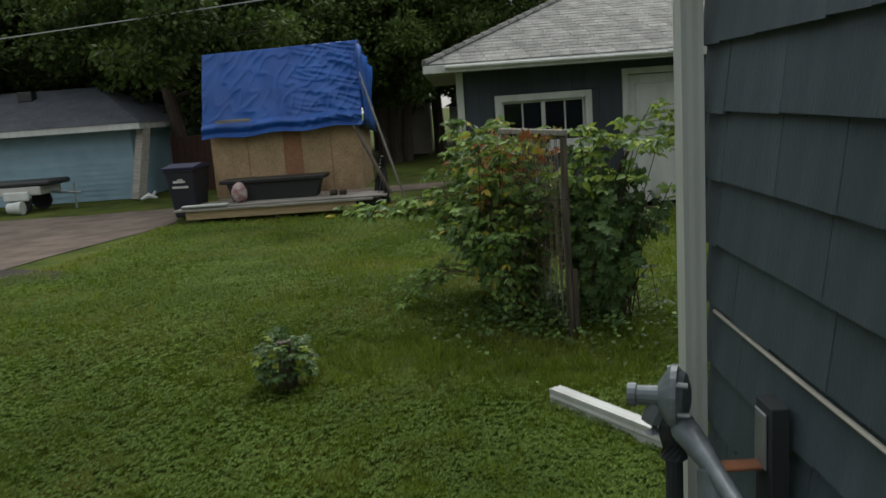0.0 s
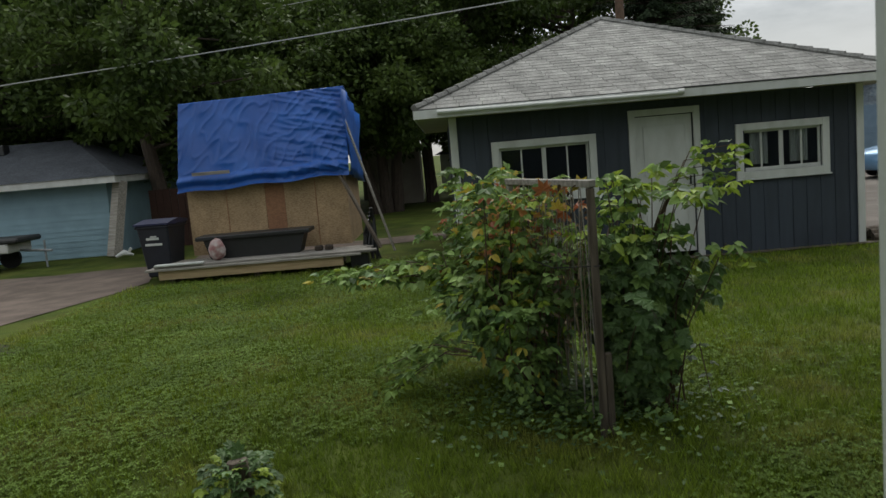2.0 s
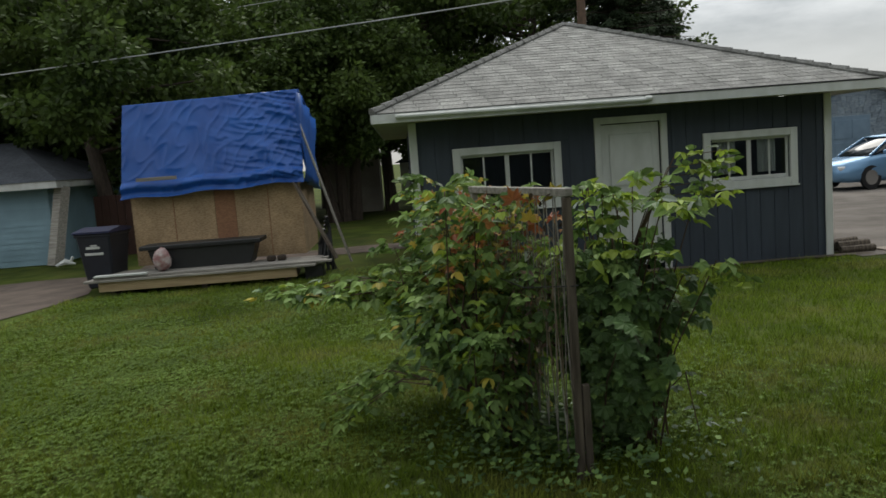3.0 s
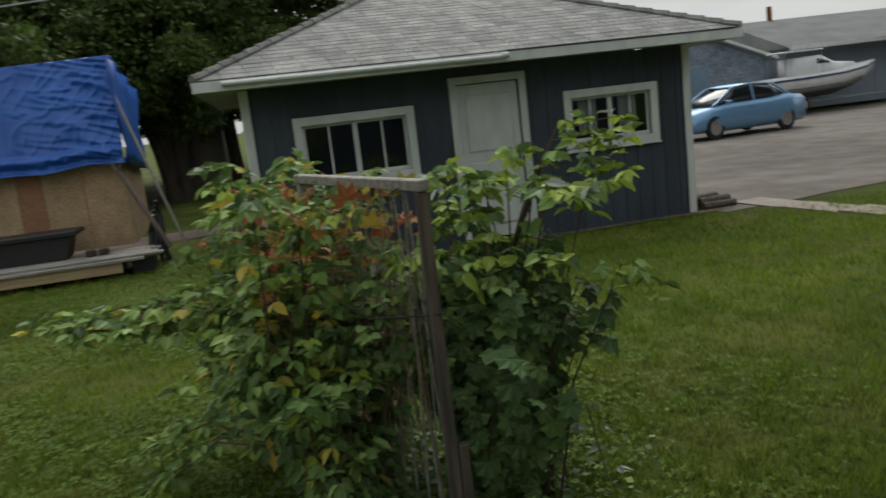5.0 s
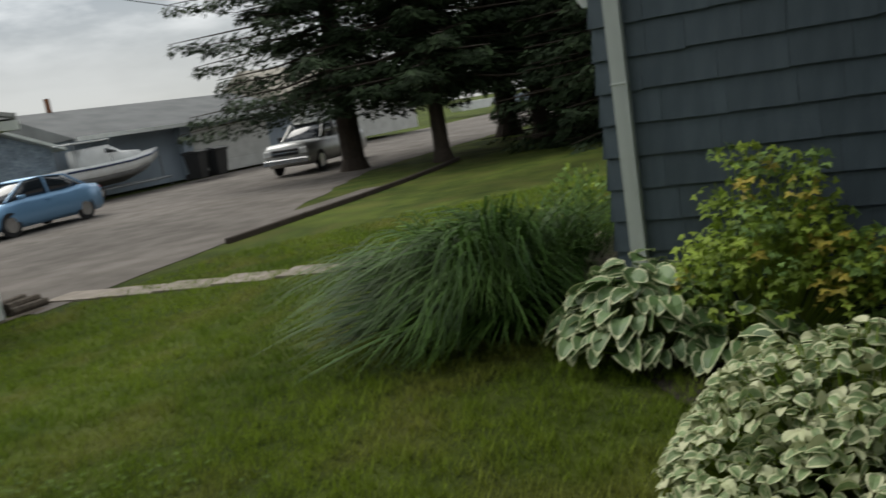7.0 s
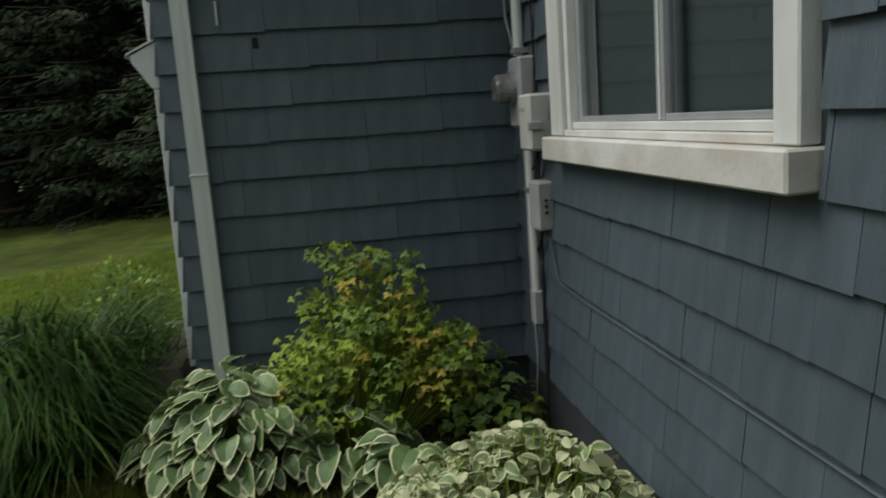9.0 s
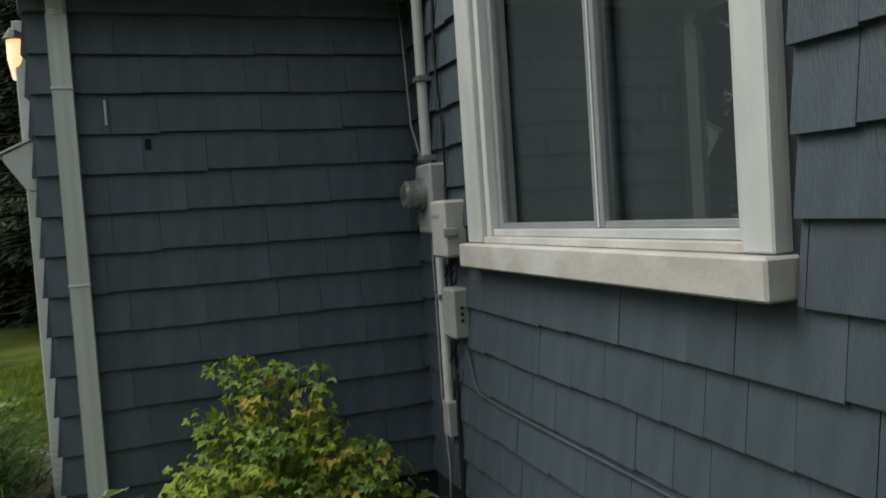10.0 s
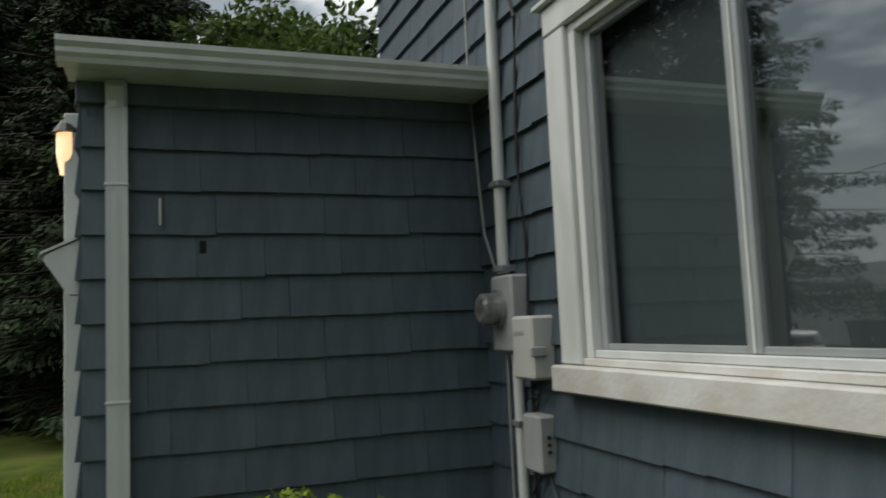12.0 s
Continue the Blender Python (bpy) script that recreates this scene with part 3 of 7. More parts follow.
part("sub_sill", boxes((2.842, yo - 0.06, 1.802, 4.468, yo + 0.02, 1.835), bevel=0.003), M_WHITE, w1)
for x0, x1 in ((3.566, 3.633), (4.425, 4.466), (2.844, 2.87)):
    part("sash_stile", boxes((x0, yo - 0.05, 1.837, x1, yo - 0.01, 3.288), bevel=0.003), M_ALU, w1)
part("meeting_strip", boxes((3.590, yo - 0.0095, 1.84, 3.600, yo - 0.004, 3.285), bevel=0.001), M_WHITE, w1)
for z0, z1 in ((1.837, 1.862), (3.255, 3.288)):
    part("sash_rail", boxes((2.872, yo - 0.048, z0, 3.564, yo - 0.012, z1), bevel=0.002), M_ALU, w1)
    part("sash_rail", boxes((3.635, yo - 0.048, z0, 4.423, yo - 0.012, z1), bevel=0.002), M_ALU, w1)
g = part("pane", pane_face(2.872, 3.564, 1.864, 3.253, yo - 0.032, 1), M_GLASS, w1)
g.visible_shadow = False
g = part("pane", pane_face(3.635, 4.423, 1.864, 3.253, yo - 0.032, 1), M_GLASS, w1)
g.visible_shadow = False
FIT = Matrix.Translation((0.038, 0, 0.060)) @ Matrix.Diagonal((0.9386, 1, 0.86, 1))
w1.matrix_basis = FIT
# hanging sheer curtain
bm = bmesh.new()
xs = np.linspace(2.86, 4.46, 90)
f0 = [bm.verts.new((x, yo - 0.095 + 0.004 * math.sin(x * 5), 1.80)) for x in xs]
f1 = [bm.verts.new((x, yo - 0.095 + 0.004 * math.sin(x * 5), 3.34)) for x in xs]
for a in range(len(xs) - 1):
    bm.faces.new((f0[a], f0[a + 1], f1[a + 1], f1[a]))
c = part("window_blind", bm, M_BLIND, None, smooth=True)
c.matrix_basis = FIT
tagged(c, "plain dark grey blind hanging behind the window", "blind")


# ---------- garage ----------
GY, GL, GR, GD, GB, GT = 12.25, 0.42, 6.10, 6.3, -0.24, 2.02
gar = thing("garage", "slate blue detached garage with white trim and grey hipped roof", "garage")
gw = ((GL, GY, GB - 0.3, 0.98, GY + 0.14, GT), (0.98, GY, GB - 0.3, 2.36, GY + 0.14, 0.86), (0.98, GY, 1.56, 2.36, GY + 0.14, GT), (2.36, GY, GB - 0.3, 2.96, GY + 0.14, GT),
           (2.96, GY, 1.83, 3.77, GY + 0.14, GT), (3.77, GY, GB - 0.3, 4.48, GY + 0.14, GT), (4.48, GY, GB - 0.3, 5.64, GY + 0.14, 0.93), (4.48, GY, 1.54, 5.64, GY + 0.14, GT),
           (5.64, GY, GB - 0.3, GR, GY + 0.14, GT), (GL, GY + 0.14, GB - 0.3, GL + 0.14, GY + GD, GT), (GR - 0.14, GY + 0.14, GB - 0.3, GR, GY + GD, GT),
           (GL + 0.14, GY + GD - 0.14, GB - 0.3, GR - 0.14, GY + GD, GT))
for piece in gw:
    part("wall", boxes(piece), M_GARAGE, gar, "slate blue grooved vertical siding")
# vertical siding boards
rng = random.Random(12)
openings = [(0.95, 2.41, 0.77, 1.64), (2.86, 3.87, -1, 1.93), (4.35, 5.65, 0.82, 1.60)]
x = GL + 0.10
while x < GR - 0.12:
    w = 0.2
    b = min(x + w, GR - 0.10)
    spans = [(GB, GT)]
    mid = (x + b) / 2
    for o0, o1, oz0, oz1 in openings:
        if o0 - 0.06 < mid < o1 + 0.06:
            spans = ([(GB, oz0)] if oz0 > GB else []) + [(oz1, GT)]
    for z0, z1 in spans:
        if z1 - z0 > 0.03:
            part("siding_board", boxes((x + 0.004, GY - 0.012, z0 + rng.uniform(0, 0.02), b - 0.004, GY - 0.001, z1), bevel=0.003), M_GARAGE, gar)
    x += w
for k in range(30):
    y0 = GY + 0.1 + k * 0.2
    part("siding_board", boxes((GL - 0.012, y0 + 0.004, GB, GL - 0.001, y0 + 0.196, GT), bevel=0.003), M_GARAGE, gar)
    part("siding_board", boxes((GR + 0.001, y0 + 0.004, GB, GR + 0.012, y0 + 0.196, GT), bevel=0.003), M_GARAGE, gar)
for cx in (GL - 0.03, GR - 0.07):
    part("corner_board", boxes((cx, GY - 0.035, GB - 0.02, cx + 0.10, GY - 0.013, GT), bevel=0.004), M_WHITE, gar)
part("corner_board", boxes((GL - 0.035, GY - 0.013, GB, GL - 0.013, GY + 0.09, GT), bevel=0.004), M_WHITE, gar)


def garage_window(x0, x1, z0, z1):
    w = thing("window", "white-framed garage window", "")
    w.parent = gar
    t = 0.10
    part("frame", boxes((x0, GY - 0.04, z0, x0 + t, GY + 0.01, z1), (x1 - t, GY - 0.04, z0, x1, GY + 0.01, z1), (x0 + t, GY - 0.04, z1 - t, x1 - t, GY + 0.01, z1),
                        (x0 + t, GY - 0.04, z0, x1 - t, GY + 0.01, z0 + t), bevel=0.004), M_WHITE, w)
    part("sill", boxes((x0 - 0.015, GY - 0.06, z0 - 0.02, x1 + 0.015, GY - 0.005, z0 - 0.001), bevel=0.004), M_WHITE, w)
    a, b, c, d = x0 + t, x1 - t, z0 + t, z1 - t
    part("sash", boxes((a, GY + 0.03, c, a + 0.035, GY + 0.06, d), (b - 0.035, GY + 0.03, c, b, GY + 0.06, d), (a + 0.035, GY + 0.03, c, b - 0.035, GY + 0.06, c + 0.05),
                       (a + 0.035, GY + 0.03, d - 0.035, b - 0.035, GY + 0.06, d), bevel=0.003), M_WHITE, w)
    m = (a + b) / 2
    part("mullion", boxes((m - 0.03, GY + 0.025, c + 0.05, m + 0.03, GY + 0.055, d - 0.035), bevel=0.003), M_WHITE, w)
    for q in (a + (m - a) * 0.5, m + (b - m) * 0.52):
        part("glazing_bar", boxes((q - 0.012, GY + 0.035, c + 0.05, q + 0.012, GY + 0.05, d - 0.035), bevel=0.002), M_WHITE, w)
    g = part("pane", pane_face(a + 0.036, b - 0.036, c + 0.051, d - 0.036, GY + 0.044, -1), M_OLDGLASS, w)
    g.visible_shadow = False
    return w


garage_window(0.95, 2.41, 0.78, 1.64)
garage_window(4.35, 5.65, 0.83, 1.60)
for cx in (4.72, 5.28):
    bm = bmesh.new()
    xs = np.linspace(cx - 0.13, cx + 0.13, 24)
    lo = [bm.verts.new((x, GY + 0.12 + 0.012 * math.sin(x * 90), 1.02)) for x in xs]
    hi = [bm.verts.new((x, GY + 0.12 + 0.012 * math.sin(x * 90), 1.52)) for x in xs]
    for a in range(23):
        bm.faces.new((lo[a], lo[a + 1], hi[a + 1], hi[a]))
    tagged(part("curtain", bm, M_CURTAIN, smooth=True), "short white gathered curtain inside the garage window", "curtain", "garage curtains")
gd = thing("door", "white panelled wooden garage side door, closed")
gd.parent = gar
part("door_casing", boxes((2.87, GY - 0.04, -0.23, 2.96, GY + 0.01, 1.91), (3.77, GY - 0.04, -0.23, 3.86, GY + 0.01, 1.91), (2.96, GY - 0.04, 1.82, 3.77, GY + 0.01, 1.91), bevel=0.004), M_WHITE, gd)
part("door_leaf", boxes((2.97, GY + 0.02, -0.12, 3.76, GY + 0.06, 1.81), bevel=0.004), M_WHITE, gd)
part("door_panel", boxes((3.07, GY + 0.004, 0.98, 3.66, GY + 0.019, 1.68), bevel=0.012), M_WHITE, gd)
part("door_panel", boxes((3.07, GY + 0.004, 0.05, 3.66, GY + 0.019, 0.85), bevel=0.012), M_WHITE, gd)
part("door_handle", tubes(([(3.70, GY - 0.03, 0.83), (3.70, GY - 0.03, 0.95)], 0.015), ([(3.70, GY + 0.02, 0.84), (3.70, GY - 0.03, 0.84)], 0.01)), M_BLACK, gd, "black door handle")
part("threshold", boxes((2.87, GY - 0.12, -0.27, 3.86, GY + 0.05, -0.235), bevel=0.01), M_CONC, gar, "cracked concrete threshold")

# hipped roof
EX0, EX1, EY0, EY1, EZ = GL - 0.48, GR + 0.50, GY - 0.50, GY + GD + 0.5, 2.12
AP = Vector(((EX0 + EX1) / 2 - 0.05, (EY0 + EY1) / 2, 3.62))
cor = [Vector((EX0, EY0, EZ)), Vector((EX1, EY0, EZ)), Vector((EX1, EY1, EZ)), Vector((EX0, EY1, EZ))]
bm = bmesh.new()
cv = [bm.verts.new(c + Vector((0, 0, 0.02))) for c in cor]
ap = bm.verts.new(AP + Vector((0, 0, 0.02)))
for a in range(4):
    bm.faces.new((cv[a], cv[(a + 1) % 4], ap))
bm.faces.new(cv[::-1])
part("roof_deck", bm, M_FELT, gar)


def roof_tabs(parent, a, b, apex, expo, tab, mat, own_rows, seed, up=0.022):
    """Asphalt tabs in courses on the triangle a, b, apex; the first rows are parts of their own."""
    rng = random.Random(seed)
    base = (b - a)
    foot = a + base * ((apex - a).dot(base) / base.length_squared)
    rise = apex - foot
    n = base.cross(rise).normalized()
    if n.z < 0:
        n = -n
    rows = int(rise.length / expo)
    L = base.length
    s_ap = (foot - a).length
    u, v = base.normalized(), rise.normalized()
    verts, faces = [], []
    shared = {}
    for r in range(rows):
        f = r * expo / rise.length
        s0, s1 = s_ap * f, L - (L - s_ap) * f
        s = s0 - (tab / 2 if r % 2 else 0) - rng.uniform(0, 0.02)
        while s < s1:
            p, q = max(s, s0) + 0.004, min(s + tab, s1) - 0.004
            s += tab
            if q - p < 0.02:
                continue
            h = expo + 0.03
            t0 = 0.006 + rng.uniform(0, 0.003)
            f2 = min(1, (r * expo + h) / rise.length)
            p2 = max(p, s_ap * f2) if p <= s0 + 0.006 else p
            q2 = min(q, L - (L - s_ap) * f2) if q >= s1 - 0.006 else q
            o = a + v * (r * expo) + n * up
            ring = [o + u * p + n * t0, o + u * q + n * t0, o + u * q2 + v * h + n * 0.003, o + u * p2 + v * h + n * 0.003, o + u * p - n * 0.002, o + u * q - n * 0.002]
            b0 = len(verts)
            verts += [tuple(c) for c in ring]
            faces += [(b0, b0 + 1, b0 + 2, b0 + 3), (b0 + 4, b0 + 5, b0 + 1, b0), (b0 + 3, b0 + 4, b0), (b0 + 5, b0 + 2, b0 + 1)]
    return tagged(raw("roof_shingle_field", verts, faces, mat, parent=parent), "grey weathered asphalt shingles", kind="stuff")


for k in range(4):
    roof_tabs(gar, cor[k], cor[(k + 1) % 4], AP, 0.14, 0.31, M_ROOF, 0, 20 + k)
for k in range(4):
    steps = 22
    for j in range(steps):
        p = cor[k].lerp(AP, j / steps) + Vector((0, 0, 0.04))
        q = cor[k].lerp(AP, (j + 1.15) / steps if j < steps - 1 else 1) + Vector((0, 0, 0.035))
        part("hip_cap", tube(bmesh.new(), [p + Vector((0, 0, 0.006)), q], [0.055, 0.045], 6), M_ROOF, gar)
part("fascia", boxes((EX0, EY0 - 0.02, EZ - 0.105, EX1, EY0 - 0.001, EZ + 0.01), bevel=0.004), M_WHITE, gar)
part("fascia", boxes((EX0 - 0.02, EY0 - 0.02, EZ - 0.105, EX0 - 0.001, EY1, EZ + 0.01), bevel=0.004), M_WHITE, gar)
part("fascia", boxes((EX1 + 0.001, EY0 - 0.02, EZ - 0.105, EX1 + 0.02, EY1, EZ + 0.01), bevel=0.004), M_WHITE, gar)
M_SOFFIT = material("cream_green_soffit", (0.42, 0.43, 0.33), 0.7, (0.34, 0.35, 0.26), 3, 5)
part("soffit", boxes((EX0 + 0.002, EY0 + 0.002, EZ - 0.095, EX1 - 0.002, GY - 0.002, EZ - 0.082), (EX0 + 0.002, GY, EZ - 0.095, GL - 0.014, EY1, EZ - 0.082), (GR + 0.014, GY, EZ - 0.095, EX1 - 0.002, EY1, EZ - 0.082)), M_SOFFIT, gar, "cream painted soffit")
part("gutter", tubes(([(EX0 + 0.3, EY0 - 0.055, EZ - 0.03), (3.45, EY0 - 0.055, EZ - 0.04)], 0.027), ([(3.42, EY0 - 0.055, EZ - 0.03), (3.5, EY0 - 0.055, EZ - 0.03)], 0.034), sides=10), M_WHITE, gar, "white round-fronted gutter piece")
part("drip_edge", boxes((3.5, EY0 - 0.03, EZ + 0.012, EX1 - 0.1, EY0 + 0.1, EZ + 0.03), bevel=0.003), M_WIRE_B, gar, "dark bare eave edge")


# ---------- plants ----------
def leaf_quads(verts, faces, idx, c, direction, normal, length, width, m, fold=0.0):
    """A pointed leaf of two facets."""
    d = direction.normalized()
    n = normal
    s = d.cross(n)
    if s.length < 1e-4:
        s = d.cross(Vector((0.3, 0.9, 0.1)))
    s.normalize()
    up = s.cross(d)
    b = len(verts)
    verts += [tuple(c), tuple(c + d * length * 0.45 + s * width / 2 + up * fold), tuple(c + d * length), tuple(c + d * length * 0.45 - s * width / 2 + up * fold)]
    faces.append((b, b + 1, b + 2, b + 3))
    idx.append(m)


def ovate(verts, faces, idx, c, direction, normal, length, width, m, curl=0.0, fold=0.18):
    """An ovate leaf folded along its midrib, its tip drooping by curl."""
    d = direction.normalized()
    s = d.cross(normal)
    if s.length < 1e-3:
        s = d.cross(Vector((0.3, 0.9, 0.1)))
    s.normalize()
    up = s.cross(d)
    b = len(verts)
    for u, w in ((0.0, 0.0), (0.22, 0.86), (0.55, 0.92), (0.84, 0.42), (1.0, 0.0)):
        mid = c + d * length * u - up * curl * length * u * u
        if w:
            verts.extend((tuple(mid + s * width * 0.5 * w + up * fold * width * w), tuple(mid), tuple(mid - s * width * 0.5 * w + up * fold * width * w)))
        else:
            verts.append(tuple(mid))
    faces.extend(((b, b + 1, b + 2), (b, b + 2, b + 3), (b + 1, b + 4, b + 5, b + 2), (b + 2, b + 5, b + 6, b + 3), (b + 4, b + 7, b + 8, b + 5), (b + 5, b + 8, b + 9, b + 6),
                  (b + 7, b + 10, b + 8), (b + 8, b + 10, b + 9)))
    idx.extend([m] * 8)


def lobed(verts, faces, idx, c, direction, normal, size, m, curl=0.25, lobes=5, notch=0.55):
    """A hand-shaped leaf of pointed lobes round the end of its stalk."""
    d = direction.normalized()
    s = d.cross(normal)
    if s.length < 1e-3:
        s = d.cross(Vector((0.3, 0.9, 0.1)))
    s.normalize()
    up = s.cross(d)
    b = len(verts)
    verts.append(tuple(c))
    span = 4.4
    for k in range(2 * lobes + 1):
        th = -span / 2 + span * k / (2 * lobes)
        if k % 2:
            r = size * (1.0 - 0.10 * abs(th))
        else:
            r = size * (notch if 0 < k < 2 * lobes else 0.35)
        q = c + (d * math.cos(th) + s * math.sin(th)) * r + up * (0.10 * size * (k % 2 == 0) - curl * size * (r / size) ** 2)
        verts.append(tuple(q))
    for k in range(lobes):
        faces.append((b, b + 1 + 2 * k, b + 2 + 2 * k, b + 3 + 2 * k))
        idx.append(m)


def rvec(rng):
    return Vector((rng.gauss(0, 1), rng.gauss(0, 1), rng.gauss(0, 1))).normalized()


def broad_tree(name, seed, height, spread, trunk_r, leaves, size, label, bare=0.18):
    """Trunk, limbs and a crown of leaf sprays gathered round the twig ends."""
    rng = random.Random(seed)
    t = thing(name, label, "tree")
    bm = bmesh.new()
    ends = []
    lean = Vector((rng.uniform(-0.08, 0.08), rng.uniform(-0.08, 0.08), 1)) * height
    top = lean * 0.8
    mids = [Vector((0, 0, -0.3)), lean * 0.2, lean * 0.5 + Vector((rng.uniform(-.3, .3), 0, 0)), top]
    tube(bm, mids, [trunk_r * 1.25, trunk_r, trunk_r * 0.6, trunk_r * 0.15], 10)
    trunk = part("trunk", bm, M_BARK, t)
    bm = bmesh.new()
    for k in range(34):
        f = rng.uniform(bare, 1.0)
        p = mids[1].lerp(top, max(0, (f - 0.2) / 0.8)) if f > 0.2 else mids[0].lerp(mids[1], f / 0.2)
        a = rng.uniform(0, 2 * math.pi)
        reach = spread * (0.45 + 0.55 * math.sin(math.pi * min(1, (f - bare) / (1 - bare) * 0.85 + 0.15))) * rng.uniform(0.6, 1.05)
        e = p + Vector((math.cos(a) * reach, math.sin(a) * reach, rng.uniform(0.0, 0.3) * height * 0.4))
        m = p.lerp(e, 0.5) + Vector((0, 0, rng.uniform(-0.2, 0.4)))
        tube(bm, [p, m, e], [trunk_r * 0.3, trunk_r * 0.16, 0.015], 5)
        ends += [e, m.lerp(e, 0.5), m] 
    part("limb", bm, M_BARK, t)
    verts, faces, idx = [], [], []
    per = leaves // (len(ends) * 5)
    for e in ends:
        for c in range(5):
            q = e + rvec(rng) * rng.uniform(0.1, spread * 0.26)
            droop = Vector((0, 0, -0.3))
            r = rng.uniform(0.25, 0.55) * spread * 0.22
            for _ in range(per):
                v = rvec(rng)
                p = q + Vector((v.x * r * 1.3, v.y * r * 1.3, v.z * r * 0.7)) * (rng.random() ** 0.4)
                leaf_quads(verts, faces, idx, p, v + droop, rvec(rng), size * rng.uniform(0.6, 1.3), size * rng.uniform(0.45, 0.8), 0)
    raw("crown", verts, faces, M_LEAF, idx, t)
    return t


def spruce(name, seed, height, spread, trunk_r, label, bare=0.12, layers=34, dens=1.0):
    """A conifer with drooping boughs made of many small needle sprays."""
    rng = random.Random(seed)
    t = thing(name, label, "tree")
    part("trunk", tubes(([(0, 0, -0.3), (0, 0, 0.4), (0, 0, height * 0.5), (0, 0, height)], [trunk_r * 1.7, trunk_r, trunk_r * 0.6, 0.03]), sides=12), M_BARK, t)
    bm = bmesh.new()
    verts, faces, idx = [], [], []
    for k in range(layers):
        f = bare + (1 - bare) * (k / layers) ** 0.95
        z = height * f
        R = spread * (1 - (f - bare) / (1 - bare)) ** 0.7 * rng.uniform(0.85, 1.1) + 0.25
        for j in range(7):
            a = 2 * math.pi * (j / 7 + rng.uniform(-0.06, 0.06)) + k * 1.3
            r = R * rng.uniform(0.5, 1.12)
            z = height * f + rng.uniform(-0.035, 0.035) * height
            d = Vector((math.cos(a), math.sin(a), 0))
            pts = [Vector((0, 0, z)), d * r * 0.5 + Vector((0, 0, z - r * 0.10)), d * r + Vector((0, 0, z - r * 0.16 + 0.1))]
            tube(bm, pts, [0.05, 0.03, 0.01], 4)
            side = Vector((-d.y, d.x, 0))
            n = int(r * 34 * dens)
            for _ in range(n):
                u = rng.uniform(0.12, 1.0)
                p = pts[0].lerp(pts[1], u * 2) if u < 0.5 else pts[1].lerp(pts[2], u * 2 - 1)
                w = (1 - u) * r * 0.34 + 0.12
                off = rng.uniform(-1, 1)
                p = p + side * off * w + Vector((0, 0, -abs(off) * w * 0.35 - rng.random() * 0.28))
                q = (d * rng.uniform(0.4, 1) + side * off * 1.2 + Vector((0, 0, -rng.uniform(0.1, 0.9))))
                leaf_quads(verts, faces, idx, p, q, Vector((rng.uniform(-.7, .7), rng.uniform(-.7, .7), 1)), rng.uniform(0.12, 0.32), rng.uniform(0.05, 0.12), 0)
    part("limb", bm, M_BARK, t)
    raw("crown", verts, faces, M_CONIFER, idx, t)
    return t


dec = broad_tree("deciduous_tree", 3, 9.5, 4.4, 0.22, 26000, 0.20, "tall leafy broadleaf tree at the back of the yard, also added unseen as west shade")
dec2 = broad_tree("deciduous_tree", 8, 8.0, 3.4, 0.19, 30000, 0.17, "dense green broadleaf tree with a stout trunk", bare=0.30)
spr = spruce("spruce_tree", 5, 17.0, 4.9, 0.38, "tall dark spruce with drooping boughs beside the alley", bare=0.17, layers=36, dens=2.9)
spr2 = spruce("spruce_tree", 6, 14.0, 3.2, 0.24, "dark spruce with drooping boughs beside the alley", bare=0.20, layers=34, dens=2.8)
spr3 = spruce("spruce_tree", 9, 12.0, 3.4, 0.2, "dense dark spruce with boughs down to the grass", bare=0.02, layers=44, dens=1.9)
for o, (x, y, a) in ((dec, (-7.5, 25.5, 0)), (dec2, (-6.9, 21.3, 40)), (spr, (21.9, 17.8, 10)), (spr2, (21.2, 14.1, 60)), (spr3, (21.5, 8.2, 0))):
    o.matrix_basis = pose(x, y, ground_z(x, y), 0, 0, a)
rng = random.Random(77)
# The dec copies at y -7 to 3.4 are unseen, added to shade wall_west.
for x, y, s, src in ((-13, 25.5, 1.0, dec), (-19, 24.5, 1.05, dec), (-26, 25, 1.1, dec), (-33, 22, 1.1, dec), (-5.0, 28.5, 1.05, dec2), (25.0, 0.2, 1.47, dec2), (21.0, -1.2, 1.12, dec2), (27.0, 2.4, 1.70, dec2), (-9.5, -1.5, 1.0, dec), (-9.8, 3.4, 0.95, dec), (-8.5, -7.0, 1.0, dec), (1.6, 30, 1.15, dec),
                     (-10.4, 30, 1.4, dec), (-16, 33, 1.4, dec), (-23, 33, 1.5, dec), (-3, 36, 1.35, dec), (5.5, 33, 1.15, dec), (9.5, 36, 1.15, dec2), (-14.5, 24.0, 0.9, dec2), (-0.2, 30.5, 1.1, dec2),
                     (13, 40, 0.95, dec2), (-30, 32, 1.4, dec2), (4, 42, 1.3, dec), (-9, 41, 1.6, dec2), (-38, 30, 1.5, dec), (66, 38, 0.8, dec2), (72, 28, 0.9, dec)):
    copy_thing(src, pose(x, y, ground_z(x, y), 0, 0, rng.uniform(0, 360)) @ Matrix.Scale(s, 4))
